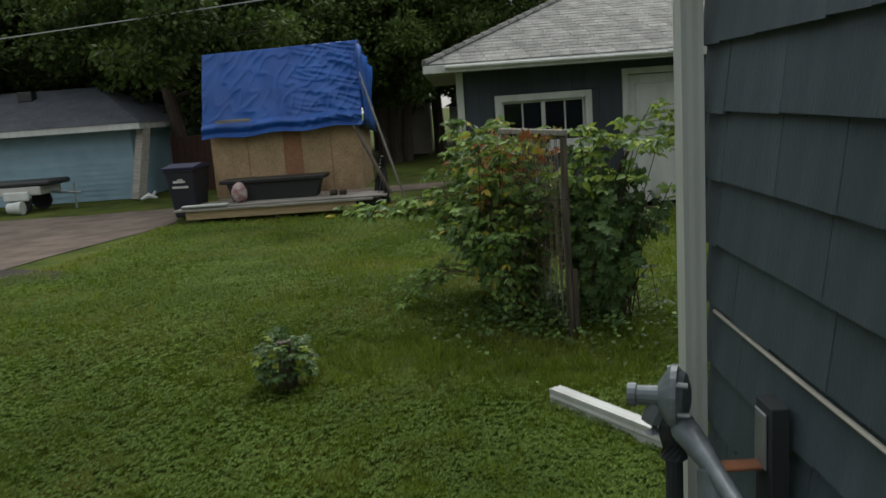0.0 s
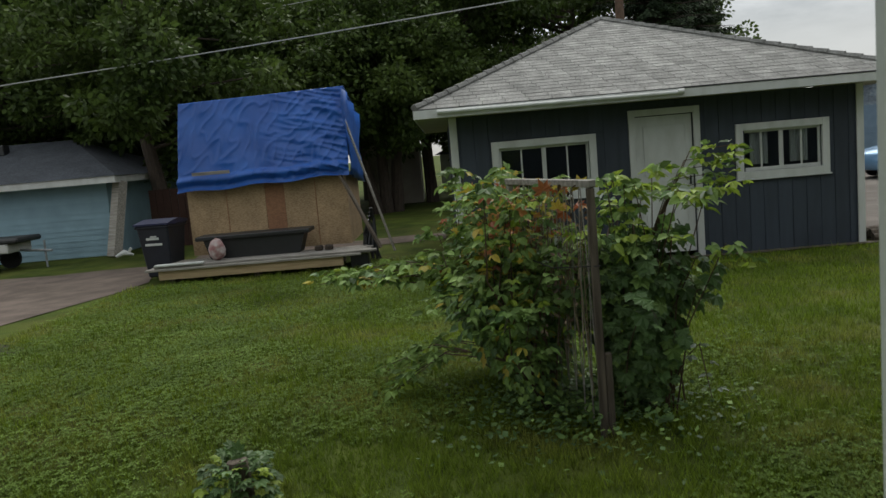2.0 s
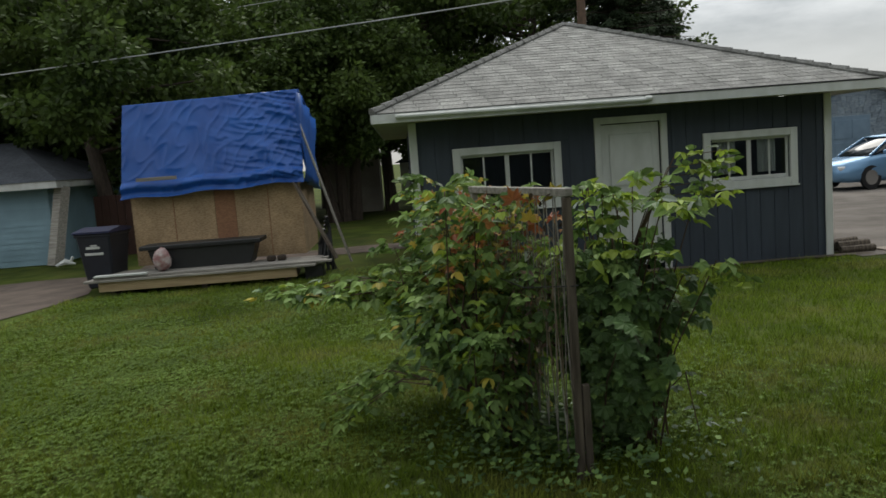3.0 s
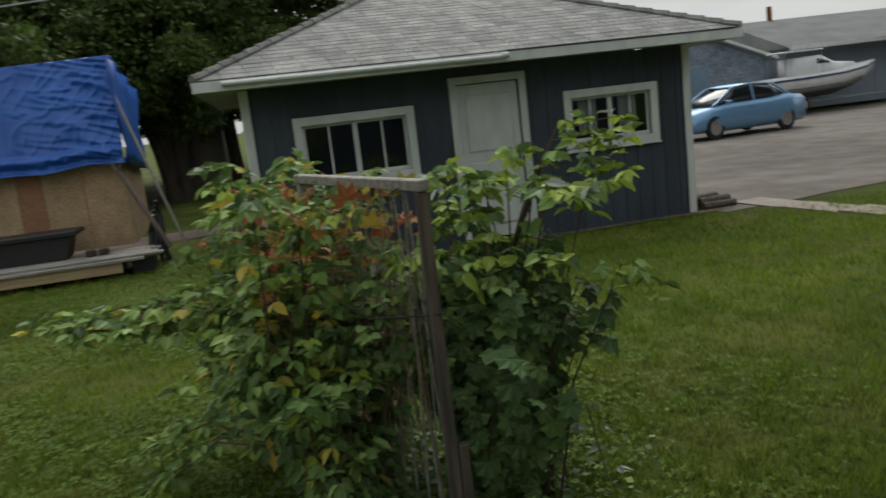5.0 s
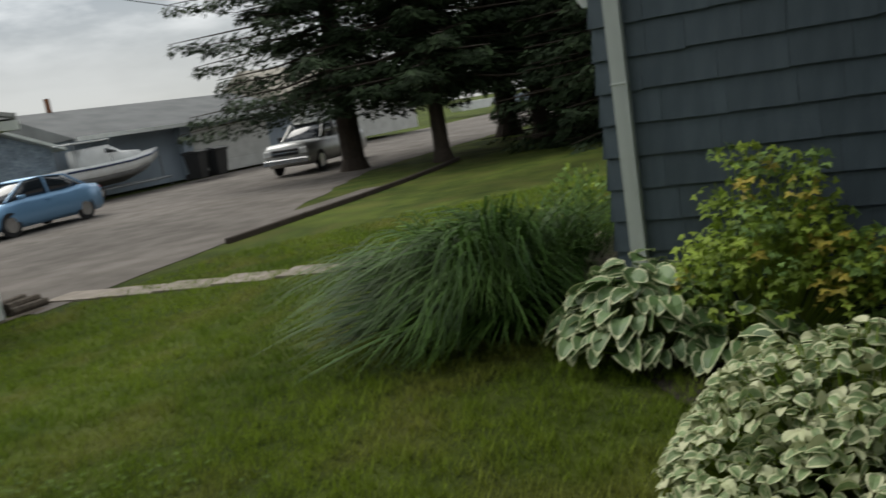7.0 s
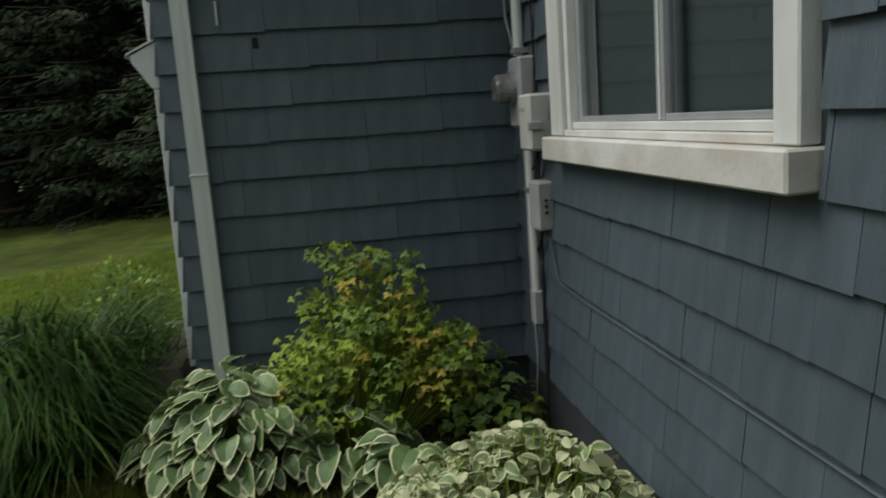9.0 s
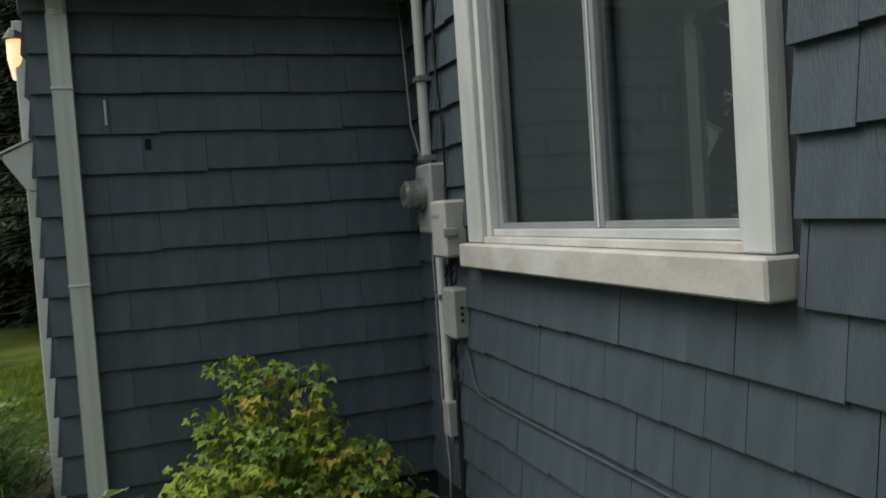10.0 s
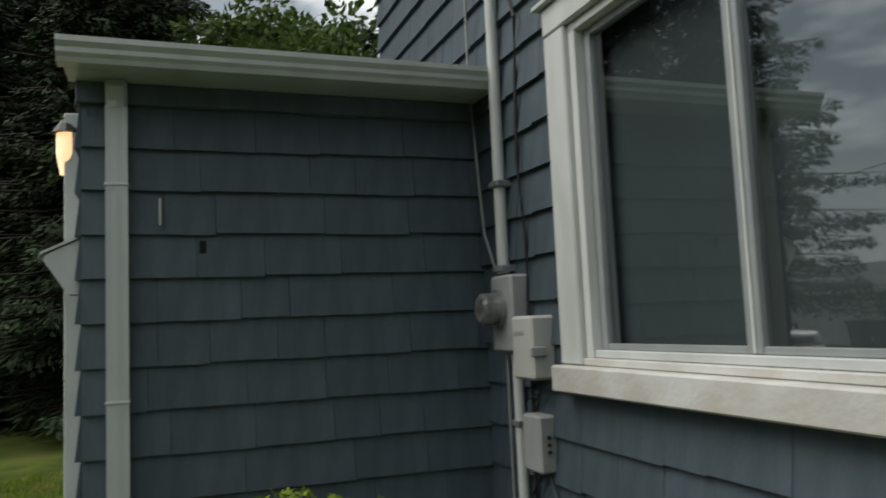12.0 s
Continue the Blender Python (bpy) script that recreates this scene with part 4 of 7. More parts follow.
for x, y, s, src in ((29.5, 15.5, 1.15, spr), (25.5, 12.6, 1.1, spr2), (7.6, 27.5, 0.62, spr), (10.2, 31, 0.55, spr2), (27.0, 11.5, 1.0, spr3), (25.0, 5.5, 1.1, spr3), (18.5, 4.6, 0.9, spr3), (30.0, 9.0, 1.2, spr3), (27.5, 8.2, 1.05, spr), (23.0, 5.6, 0.95, spr2), (31.5, 3.5, 1.0, spr), 
                     (14.0, -1.5, 0.8, spr2), (33, 11, 1.0, spr2), (17.5, 5.2, 0.7, spr2)):
    if src:
        copy_thing(src, pose(x, y, ground_z(x, y), 0, 0, rng.uniform(0, 360)) @ Matrix.Scale(s, 4))


for k in range(3):
    copy_thing(dec2, pose(-1.95 + 0.3 * k, 26.6 + 0.2 * k, -0.25, 5 - 4 * k, -7 + 7 * k, 120 * k) @ Matrix.Scale(0.95, 4))


def bush_mesh(verts, faces, idx, rng, n, centre, radii, size, mats, droop=0.3, shell=0.35):
    for _ in range(n):
        v = rvec(rng)
        if v.z < -0.2:
            v.z = -v.z
        r = 1 - shell * rng.random() ** 1.5
        bump = 1 + 0.22 * noise.noise(Vector((v.x * 2.2 + centre[0], v.y * 2.2, v.z * 2.2 + centre[2] * 3)))
        p = Vector((centre[0] + v.x * radii[0] * r * bump, centre[1] + v.y * radii[1] * r * bump, centre[2] + v.z * radii[2] * r * bump))
        m = rng.choices(range(len(mats)), mats)[0]
        leaf_quads(verts, faces, idx, p, v + Vector((0, 0, -droop)) + rvec(rng) * 0.5, (v + rvec(rng) * 0.8).normalized(), size * rng.uniform(0.6, 1.35), size * rng.uniform(0.4, 0.75), m, fold=size * 0.06)


def leafspray(verts, faces, idx, rng, pts, n, size, mats, spread=0.12):
    """Compound leaves along an arching cane."""
    pts = [Vector(p) for p in pts]
    for k in range(n):
        u = (k + rng.random()) / n * (len(pts) - 1)
        i = min(int(u), len(pts) - 2)
        p = pts[i].lerp(pts[i + 1], u - i)
        a = rvec(rng)
        a.z = abs(a.z) * 0.4
        stalk = p + a * spread * rng.uniform(0.5, 1.2)
        m = rng.choices(range(len(mats)), mats)[0]
        nrm = (Vector((0, 0, 1)) + rvec(rng) * 0.5).normalized()
        outward = Vector((a.x, a.y, 0.0))
        nrm = (Vector((0, 0, 1)) * rng.uniform(0.3, 1.0) + outward * rng.uniform(0.0, 0.9) + rvec(rng) * 0.45).normalized()
        dip = rng.uniform(0.1, 0.75)
        for ang in (-1.15, 0.0, 1.15):
            q = Vector((a.x * math.cos(ang) - a.y * math.sin(ang), a.x * math.sin(ang) + a.y * math.cos(ang), a.z - dip))
            big = 1.15 if ang == 0 else 0.85
            ovate(verts, faces, idx, stalk, q, nrm, size * big * rng.uniform(0.85, 1.25), size * big * rng.uniform(0.55, 0.72), m, curl=rng.uniform(0.0, 0.35))


# raspberry thicket round the trellis
PX, PY = 0.99, 5.20
rasp = thing("raspberry_bush", "overgrown raspberry thicket with yellow, orange and red leaves", "bush")
verts, faces, idx = [], [], []
rng = random.Random(21)
canes = []
for k in range(150):
    bx, by = min(0.92, 0.60 + rng.gauss(0, 0.15)), rng.uniform(5.45, 6.85)
    h = rng.uniform(0.45, 1.10) if rng.random() < 0.86 else rng.uniform(1.15, 1.42)
    a = rng.uniform(0, 2 * math.pi)
    o = rng.uniform(0.05, 0.34) * (1.25 - h * 0.5)
    top = Vector((min(0.98, bx + math.cos(a) * o), by + math.sin(a) * o, h))
    end = top + Vector((math.cos(a) * 0.8 - 0.2, math.sin(a), -0.4)) * rng.uniform(0.05, 0.22)
    pts = [(0.80 + rng.gauss(0, 0.05), by * 0.6 + 2.35, -0.05), (bx + math.cos(a) * o * 0.3, by + math.sin(a) * o * 0.3, h * 0.6), top, end]
    canes.append((pts, [0.006, 0.005, 0.003, 0.0015]))
    warm = max(0.0, h - 0.8) * 0.32 if by < 6.4 else 0.01
    leafspray(verts, faces, idx, rng, pts[1:], int(14 + h * 11), 0.058, [0.74, 0.14, 0.05 + warm * 0.5, 0.003 + warm * 0.25, 0.09], 0.10)
for k in range(9):
    v = k / 8
    tip = Vector((-0.77 + 0.45 * v, 7.2 - 0.6 * v, 0.70 + rng.uniform(-0.12, 0.05)))
    root = Vector((0.50, 6.3 - 0.3 * v, 0.62 + rng.uniform(-0.1, 0.15)))
    mid = root.lerp(tip, 0.5) + Vector((0, 0, 0.10))
    pts = [tuple(root), tuple(mid), tuple(tip)]
    canes.append((pts, [0.006, 0.004, 0.002]))
    leafspray(verts, faces, idx, rng, pts, 26, 0.070, [0.80, 0.05, 0.03, 0.0, 0.12], 0.09)
for k in range(6):
    tip = Vector((rng.uniform(-0.40, -0.05), rng.uniform(5.9, 6.8), 0.05))
    root = Vector((0.55, 5.7 + rng.uniform(0, 0.4), 0.30))
    pts = [tuple(root), tuple(root.lerp(tip, 0.5) + Vector((0, 0, 0.14))), tuple(tip)]
    canes.append((pts, [0.005, 0.004, 0.002]))
    leafspray(verts, faces, idx, rng, pts[1:], 20, 0.058, [0.85, 0.05, 0.0, 0.0, 0.10], 0.07)
for k in range(4200):
    v = rvec(rng)
    v.z = abs(v.z)
    r = 0.45 + 0.55 * rng.random() ** 0.6
    lump = 1 + 0.3 * noise.noise(Vector((v.x * 2.4 + 3, v.y * 2.4, v.z * 2.4)))
    p = Vector((0.56 + v.x * 0.44 * r * lump, 6.12 + v.y * 0.78 * r * lump, 0.12 + v.z * 0.92 * r * lump))
    if p.x > 0.97 or p.x < 0.72 - 0.85 * p.z:
        continue
    nrm = (v * 0.8 + Vector((0, 0, 0.6)) + rvec(rng) * 0.6).normalized()
    ovate(verts, faces, idx, p, v + Vector((0, 0, -0.9)) + rvec(rng) * 0.7, nrm, rng.uniform(0.038, 0.07), rng.uniform(0.024, 0.042), rng.choices((0, 1, 2, 4), (0.50, 0.38, 0.05, 0.07))[0], curl=0.2)
for k in range(220):
    p = Vector((0.70 + rng.gauss(0, 0.16), 5.95 + rng.gauss(0, 0.30), 1.10 + rng.gauss(0, 0.13)))
    lobed(verts, faces, idx, p, rvec(rng), (Vector((0, -0.5, 0.7)) + rvec(rng) * 0.7).normalized(), rng.uniform(0.022, 0.042), rng.choices((2, 3, 5), (0.35, 0.3, 0.35))[0])
for k in range(12):
    p = Vector((PX - rng.uniform(0.0, 0.35), PY + rng.uniform(0.02, 0.5), 1.29 + rng.uniform(-0.12, 0.08)))
    lobed(verts, faces, idx, p, rvec(rng), (Vector((-0.2, -0.9, 0.5)) + rvec(rng) * 0.4).normalized(), rng.uniform(0.045, 0.07), rng.choice((2, 3, 5)))
M_ORANGE = material("peach_orange_leaf", (0.50, 0.22, 0.075), 0.6, (0.42, 0.27, 0.10), 6, 5, vary=0.3, island=True, trans=0.25)
raw("foliage", verts, faces, [M_LEAF2, M_MAPLE, M_YLEAF, M_RLEAF, M_COLUMB, M_ORANGE], idx, rasp)
part("cane_growth", tubes(*canes, sides=5), M_TWIG, rasp)

vine = thing("currant_bush", "dark lobed-leaf bush with bright young shoots beside the trellis post", "bush")
verts, faces, idx, shoots = [], [], [], []
CX, CY = 1.32, 5.62
for k in range(64):
    a = rng.uniform(0, 2 * math.pi)
    o = rng.uniform(0.05, 0.34)
    h = rng.uniform(0.55, 1.36)
    base = (CX + rng.gauss(0, 0.09), CY + rng.gauss(0, 0.09), -0.03)
    top = (base[0] + math.cos(a) * o, base[1] + math.sin(a) * o * 0.8, h)
    end = (top[0] + math.cos(a) * 0.14, top[1] + math.sin(a) * 0.12, h + rng.uniform(-0.15, 0.05))
    pts = [base, ((base[0] * 2 + top[0]) / 3, (base[1] * 2 + top[1]) / 3, h * 0.55), top, end]
    shoots.append((pts, [0.006, 0.004, 0.003, 0.0015]))
    if h > 0.95:
        leafspray(verts, faces, idx, rng, pts[2:], 9, 0.064, [0.05, 0.45, 0.44, 0.06], 0.08)
    else:
        for _ in range(9):
            q = Vector(pts[2]).lerp(Vector(pts[3]), rng.random()) + rvec(rng) * 0.06
            lobed(verts, faces, idx, q, Vector((math.cos(a), math.sin(a), -0.7)) + rvec(rng) * 0.5, (Vector((math.cos(a) * 0.5, math.sin(a) * 0.5, 0.8)) + rvec(rng) * 0.4).normalized(), rng.uniform(0.045, 0.085), rng.choices((0, 1), (0.75, 0.25))[0], curl=0.2, notch=0.7)
for k in range(5):
    h = 1.24 + 0.05 * k
    pts = [(CX, CY, 0.8), (CX + 0.18 + 0.04 * k, CY + 0.02 * k, h), (CX + 0.40 + 0.03 * k, CY - 0.03 * k, h + 0.02), (CX + 0.52 + 0.02 * k, CY, h - 0.06)]
    shoots.append((pts, [0.005, 0.003, 0.002, 0.0015]))
    leafspray(verts, faces, idx, rng, pts[1:], 11, 0.054, [0.0, 0.50, 0.45, 0.05], 0.07)
for k in range(1500):
    v = rvec(rng)
    v.z = v.z * 0.5 + 0.4
    r = 0.5 + 0.5 * rng.random() ** 0.5
    lump = 1 + 0.85 * noise.noise(Vector((v.x * 3.4, v.y * 3.4 + 7, v.z * 4.5)))
    p = Vector((CX - 0.03 + v.x * (0.19 + 0.13 * v.z) * r * lump, CY + v.y * 0.30 * r * lump, 0.12 + v.z * 1.08 * r * (0.6 + 0.4 * lump)))
    if p.x < PX + 0.04 and p.y < PY + 0.12:
        continue
    out = Vector((v.x, v.y, 0))
    nrm = (out * 0.7 + Vector((0, 0, 0.75)) + rvec(rng) * 0.75).normalized()
    lobed(verts, faces, idx, p, out + Vector((0, 0, -1.0)) + rvec(rng) * 0.5, nrm, rng.uniform(0.030, 0.070), rng.choices((0, 1), (0.85, 0.15))[0], curl=0.2, notch=0.72)
raw("foliage", verts, faces, [M_MAPLE, M_LEAF2, M_COLUMB, M_PALELEAF], idx, vine)
part("cane_growth", tubes(*shoots, sides=5), M_TWIG, vine)

# trellis
tr = thing("trellis", "weathered wooden garden trellis with two upright stakes and dead vines", "trellis")
part("post", boxes((PX - 0.020, PY - 0.022, -0.15, PX + 0.020, PY + 0.014, 1.31), bevel=0.004), M_DARKWOOD, tr)
part("stake", boxes((PX + 0.023, PY - 0.03, -0.15, PX + 0.056, PY + 0.006, 0.45), bevel=0.004), M_DARKWOOD, tr)
TA = 17.0
TX, TY = -math.sin(radians(TA)), math.cos(radians(TA))
bm = boxes((-0.020, -0.03, 1.312, 0.020, 1.12, 1.350), bevel=0.004)
part("crossbar", bm, M_GREYWOOD, tr).matrix_basis = pose(PX, PY, 0, 0, 0, TA)
part("post", boxes((-0.018, 1.07, -0.15, 0.018, 1.11, 1.31), bevel=0.004), M_GREYWOOD, tr).matrix_basis = pose(PX, PY, 0, 0, 0, TA)
part("tie_wire", tubes(([(PX - 0.34, PY + 0.5, 0.93), (PX - 0.2, PY + 0.1, 0.90), (PX, PY - 0.024, 0.91), (PX + 0.03, PY - 0.02, 0.91)], 0.003), sides=5), M_BLACK, tr)
for k in range(11):
    for way in (-1, 1):
        bm = bmesh.new()
        box(bm, -0.002, -0.004, 0, 0.002, 0.004, 1.25, bevel=0.001)
        u = 0.07 + k * 0.093 - 0.045 * way
        slat = part("lattice_slat", bm, M_GREYWOOD, tr)
        slat.matrix_basis = pose(PX + TX * u + 0.004 * way, PY + TY * u, 0.06, -4.2 * way, 0, TA)
runs = []
for k in range(26):
    x0 = PX - rng.uniform(0.0, 0.30)
    y0 = PY + (PX - x0) * 3.1 + rng.uniform(-0.06, 0.06)
    z1 = rng.uniform(0.9, 1.30)
    w = rng.uniform(-0.06, 0.06)
    runs.append(([(x0, y0, rng.uniform(0.15, 0.8)), (x0 + w, y0 + rng.uniform(-0.05, .05), (z1 + 0.75) / 2), (x0 + w * 0.3, y0 + rng.uniform(-0.05, .05), z1), (x0 - w, y0 + rng.uniform(-0.05, .05), z1 - 0.12)], 0.0025))
o = part("dead_vines", tubes(*runs, sides=3), M_STRAW, tr, "dry brown vine stalks")
tagged(o, kind="stuff")
verts, faces, idx = [], [], []
for k in range(380):
    p = Vector((PX - 0.02 - rng.random() ** 1.3 * 0.30, PY + rng.uniform(0.03, 1.0), rng.uniform(0.45, 1.34)))
    ovate(verts, faces, idx, p, rvec(rng) + Vector((0, 0, -0.8)), rvec(rng), rng.uniform(0.02, 0.045), rng.uniform(0.008, 0.02), rng.choice((0, 1, 1)), curl=0.5)
tagged(raw("dead_leaves", verts, faces, [M_STRAW, M_TWIG], idx, tr), kind="stuff")

# pale fallen branch with light leaves, weeds at the foot
weed = thing("weed_clump", "pale grey-leaved stem leaning out of the thicket", "weed")
verts, faces, idx = [], [], []
pts = [(1.40, PY + 0.32, 0.02), (1.50, PY + 0.26, 0.30), (1.57, PY + 0.20, 0.40), (1.60, PY + 0.12, 0.12)]
part("stem", tubes((pts, [0.006, 0.005, 0.004, 0.002])), M_TWIG, weed)
leafspray(verts, faces, idx, rng, pts[1:], 7, 0.045, [1], 0.05)
raw("leaves", verts, faces, [M_PALELEAF], idx, weed)
gc = thing("ground_cover", "low broad-leaved weeds round the foot of the trellis", "weeds")
tagged(gc, kind="stuff")
verts, faces, idx = [], [], []
for k in range(2600):
    a, r = rng.uniform(0, 2 * math.pi), abs(rng.gauss(0, 0.36))
    x, y = PX - 0.05 + math.cos(a) * r * 1.2, PY + 0.35 + math.sin(a) * r * 1.1
    d = Vector((rng.gauss(0, 1), rng.gauss(0, 1), 0.3))
    leaf_quads(verts, faces, idx, Vector((x, y, rng.uniform(0.01, 0.20) * max(0.15, 1 - r))), d, Vector((0, 0, 1)) + rvec(rng) * 0.5, rng.uniform(0.022, 0.055), rng.uniform(0.018, 0.042), rng.choice((0, 1, 1)))
raw("leaves", verts, faces, [M_LEAF2, M_MAPLE], idx, gc)

# sprouting stump
st = thing("stump_shrub", "small leafy shoots sprouting round a cut stump in the lawn", "shrub", (-0.75, 4.52, 0))
part("stump", tubes(([(0, 0, -0.05), (0.01, 0, 0.15), (0.0, 0, 0.29)], [0.06, 0.05, 0.045]), sides=10), M_DARKWOOD, st)
verts, faces, idx = [], [], []
for k in range(210):
    v = rvec(rng)
    v.z = abs(v.z)
    p = Vector((v.x * 0.17, v.y * 0.17, 0.12 + v.z * 0.23)) * rng.uniform(0.75, 1.05)
    lobed(verts, faces, idx, p, v + Vector((0, 0, -0.6)), (v + Vector((0, 0, 0.7)) + rvec(rng) * 0.4).normalized(), rng.uniform(0.030, 0.052), rng.choices((0, 1), (0.85, 0.15))[0], notch=0.66)
raw("foliage", verts, faces, [M_MAPLE, M_COLUMB], idx, st)

# ornamental grass
og = thing("ornamental_grass", "large fountain of long arching green grass blades beside the house", "ornamental grass")
verts, faces = [], []
rng = random.Random(31)


def blade(verts, faces, p, a, length, width, rise, segs=6, fall=1.0):
    d = Vector((math.cos(a), math.sin(a), 0))
    s = Vector((-d.y, d.x, 0))
    b = len(verts)
    for k in range(segs + 1):
        u = k / segs
        q = p + d * length * (0.25 * u + 0.75 * u * u) * (1 - 0.15 * rise) + Vector((0, 0, length * rise * (1.5 * u - 1.45 * fall * u * u)))
        if q.z < 0.01:
            q.z = 0.01
        w = width * (1 - u) ** 0.6 * 0.5 + 0.0006
        verts.append(tuple(q - s * w))
        verts.append(tuple(q + s * w))
    for k in range(segs):
        faces.append((b + 2 * k, b + 2 * k + 1, b + 2 * k + 3, b + 2 * k + 2))


def arching(verts, faces, p, a, reach, top, width, wind, segs=7):
    """A long blade that rises, bends over and hangs, blown a little one way."""
    d = Vector((math.cos(a) + wind[0], math.sin(a) + wind[1], 0))
    s = Vector((-d.y, d.x, 0)).normalized()
    b = len(verts)
    for k in range(segs + 1):
        u = k / segs
        q = p + d * reach * (0.22 * u + 0.78 * u ** 1.6) + Vector((0, 0, top * (2.35 * u - 1.85 * u * u)))
        q.z = max(q.z, 0.012)
        w = width * min(1.0, 1.25 * (1 - u)) ** 0.7 * 0.5 + 0.0006
        verts.append(tuple(q - s * w + Vector((0, 0, w * 0.5))))
        verts.append(tuple(q + s * w))
    for k in range(segs):
        faces.append((b + 2 * k, b + 2 * k + 1, b + 2 * k + 3, b + 2 * k + 2))


for k in range(260):
    tc = rng.uniform(0, 2 * math.pi)
    tr0 = 0.34 * rng.random() ** 0.5
    cx, cy = 5.32 + math.cos(tc) * tr0, 5.26 + math.sin(tc) * tr0
    a0, r0 = rng.uniform(0, 2 * math.pi), rng.uniform(0.35, 1.0)
    t0 = (1.38 - 0.52 * r0) * rng.uniform(0.22, 1.0)
    for j in range(12):
        arching(verts, faces, Vector((cx + rng.gauss(0, 0.03), cy + rng.gauss(0, 0.03), 0.0)), a0 + rng.gauss(0, 0.16), r0 * rng.uniform(0.8, 1.15), t0 * rng.uniform(0.8, 1.08), rng.uniform(0.014, 0.027), (-0.28, 0.26))
raw("foliage", verts, faces, M_FINE, parent=og)
og2 = thing("tall_grass_clump", "upright tall grass clump by the back step", "ornamental grass")
verts, faces = [], []
for k in range(1100):
    cx, cy = 5.85 + rng.gauss(0, 0.18), 4.98 + rng.gauss(0, 0.16)
    blade(verts, faces, Vector((cx, cy, 0.0)), rng.uniform(0, 2 * math.pi), rng.uniform(0.45, 0.95), rng.uniform(0.011, 0.018), rng.uniform(0.9, 1.35), fall=0.6)
raw("foliage", verts, faces, M_FINE, parent=og2)
vv, ff, ii = [], [], []
herb = thing("herb_clump", "bushy green flowering herbs behind the tall grass", "bush", (6.6, 4.95, 0))
bush_mesh(vv, ff, ii, rng, 1200, (0, 0, 0.3), (0.5, 0.35, 0.55), 0.06, [0.7, 0.3], shell=0.6)
raw("foliage", vv, ff, [M_LEAF2, M_COLUMB], ii, herb)


def hosta_leaf(verts, faces, idx, p, a, length, width, rise, m_in, m_edge, roll=0.0, rim=0.80):
    """A cupped oval leaf with a paler margin strip."""
    d = Vector((math.cos(a), math.sin(a), 0))
    s = Vector((-d.y * math.cos(roll), d.x * math.cos(roll), math.sin(roll)))
    prof = [(0, 0.2), (0.16, 0.80), (0.40, 1.0), (0.66, 0.92), (0.88, 0.52), (1.0, 0.03)]
    b = len(verts)
    for u, w in prof:
        c = p + d * length * u + Vector((0, 0, length * rise * (u * 0.9 - 1.35 * u * u)))
        c.z = max(c.z, 0.015)
        for k in (-1, -rim, 0, rim, 1):
            verts.append(tuple(c + s * width / 2 * w * k + Vector((0, 0, 0.12 * width * abs(k) - (0.02 * width if abs(k) == 1 else 0)))))
    for r in range(len(prof) - 1):
        for k in range(4):
            faces.append((b + r * 5 + k, b + r * 5 + k + 1, b + (r + 1) * 5 + k + 1, b + (r + 1) * 5 + k))
            idx.append(m_edge if k in (0, 3) or r == len(prof) - 2 else m_in)


def hosta(name, x, y, n, spread, height, ll, label, seed, cream_in=False, sx=1.0):
    t = thing(name, label, "hosta")
    rr = random.Random(seed)
    verts, faces, idx, stems = [], [], [], []
    for k in range(n):
        a = rr.uniform(0, 2 * math.pi)
        u = rr.random() ** 0.6
        r = spread * u
        z = height * (1 - 0.72 * u * u) * rr.uniform(0.72, 1.08) * (1 + 0.25 * noise.noise(Vector((math.cos(a) * u * 2.5 + seed, math.sin(a) * u * 2.5, 0))))
        p = Vector((x + math.cos(a) * r * sx, y + math.sin(a) * r, z))
        le = ll * rr.uniform(0.7, 1.2)
        hosta_leaf(verts, faces, idx, p, a + rr.uniform(-1.1, 1.1) * (1.8 if cream_in else 1.0), le, le * 0.70, rr.uniform(0.1, 0.6) + (0.30 if cream_in else 0.65) * u, 1 if (cream_in and rr.random() < 0.25) else 0, 1, rr.gauss(0, 0.7 if cream_in else 0.5), 0.62 if cream_in else 0.82)
        stems.append(([(x + math.cos(a) * r * 0.15, y + math.sin(a) * r * 0.15, 0.0), tuple(p)], 0.003))
    raw("leaves", verts, faces, [M_SAGE if cream_in else M_HOSTA, M_CREAM], idx, t)
    part("stalk_growth", tubes(*stems, sides=3), M_COLUMB, t)
    return t


hosta("hosta", 4.82, 4.06, 330, 0.43, 0.50, 0.150, "variegated hosta with green leaves edged in white", 41)
hosta("hosta", 4.66, 3.50, 34, 0.26, 0.30, 0.18, "variegated hosta spreading between the bed's plants", 45)
hosta("hosta", 4.22, 3.25, 26, 0.20, 0.30, 0.17, "small variegated hosta between the bed's plants", 42)
hosta("cream_hosta", 3.36, 2.98, 3000, 0.63, 0.56, 0.060, "low mound of small cream-edged variegated leaves", 43, True, 1.15)
hosta("cream_hosta", 2.62, 2.86, 800, 0.36, 0.42, 0.058, "low mound of cream-edged variegated leaves by the wall", 44, True, 1.1)

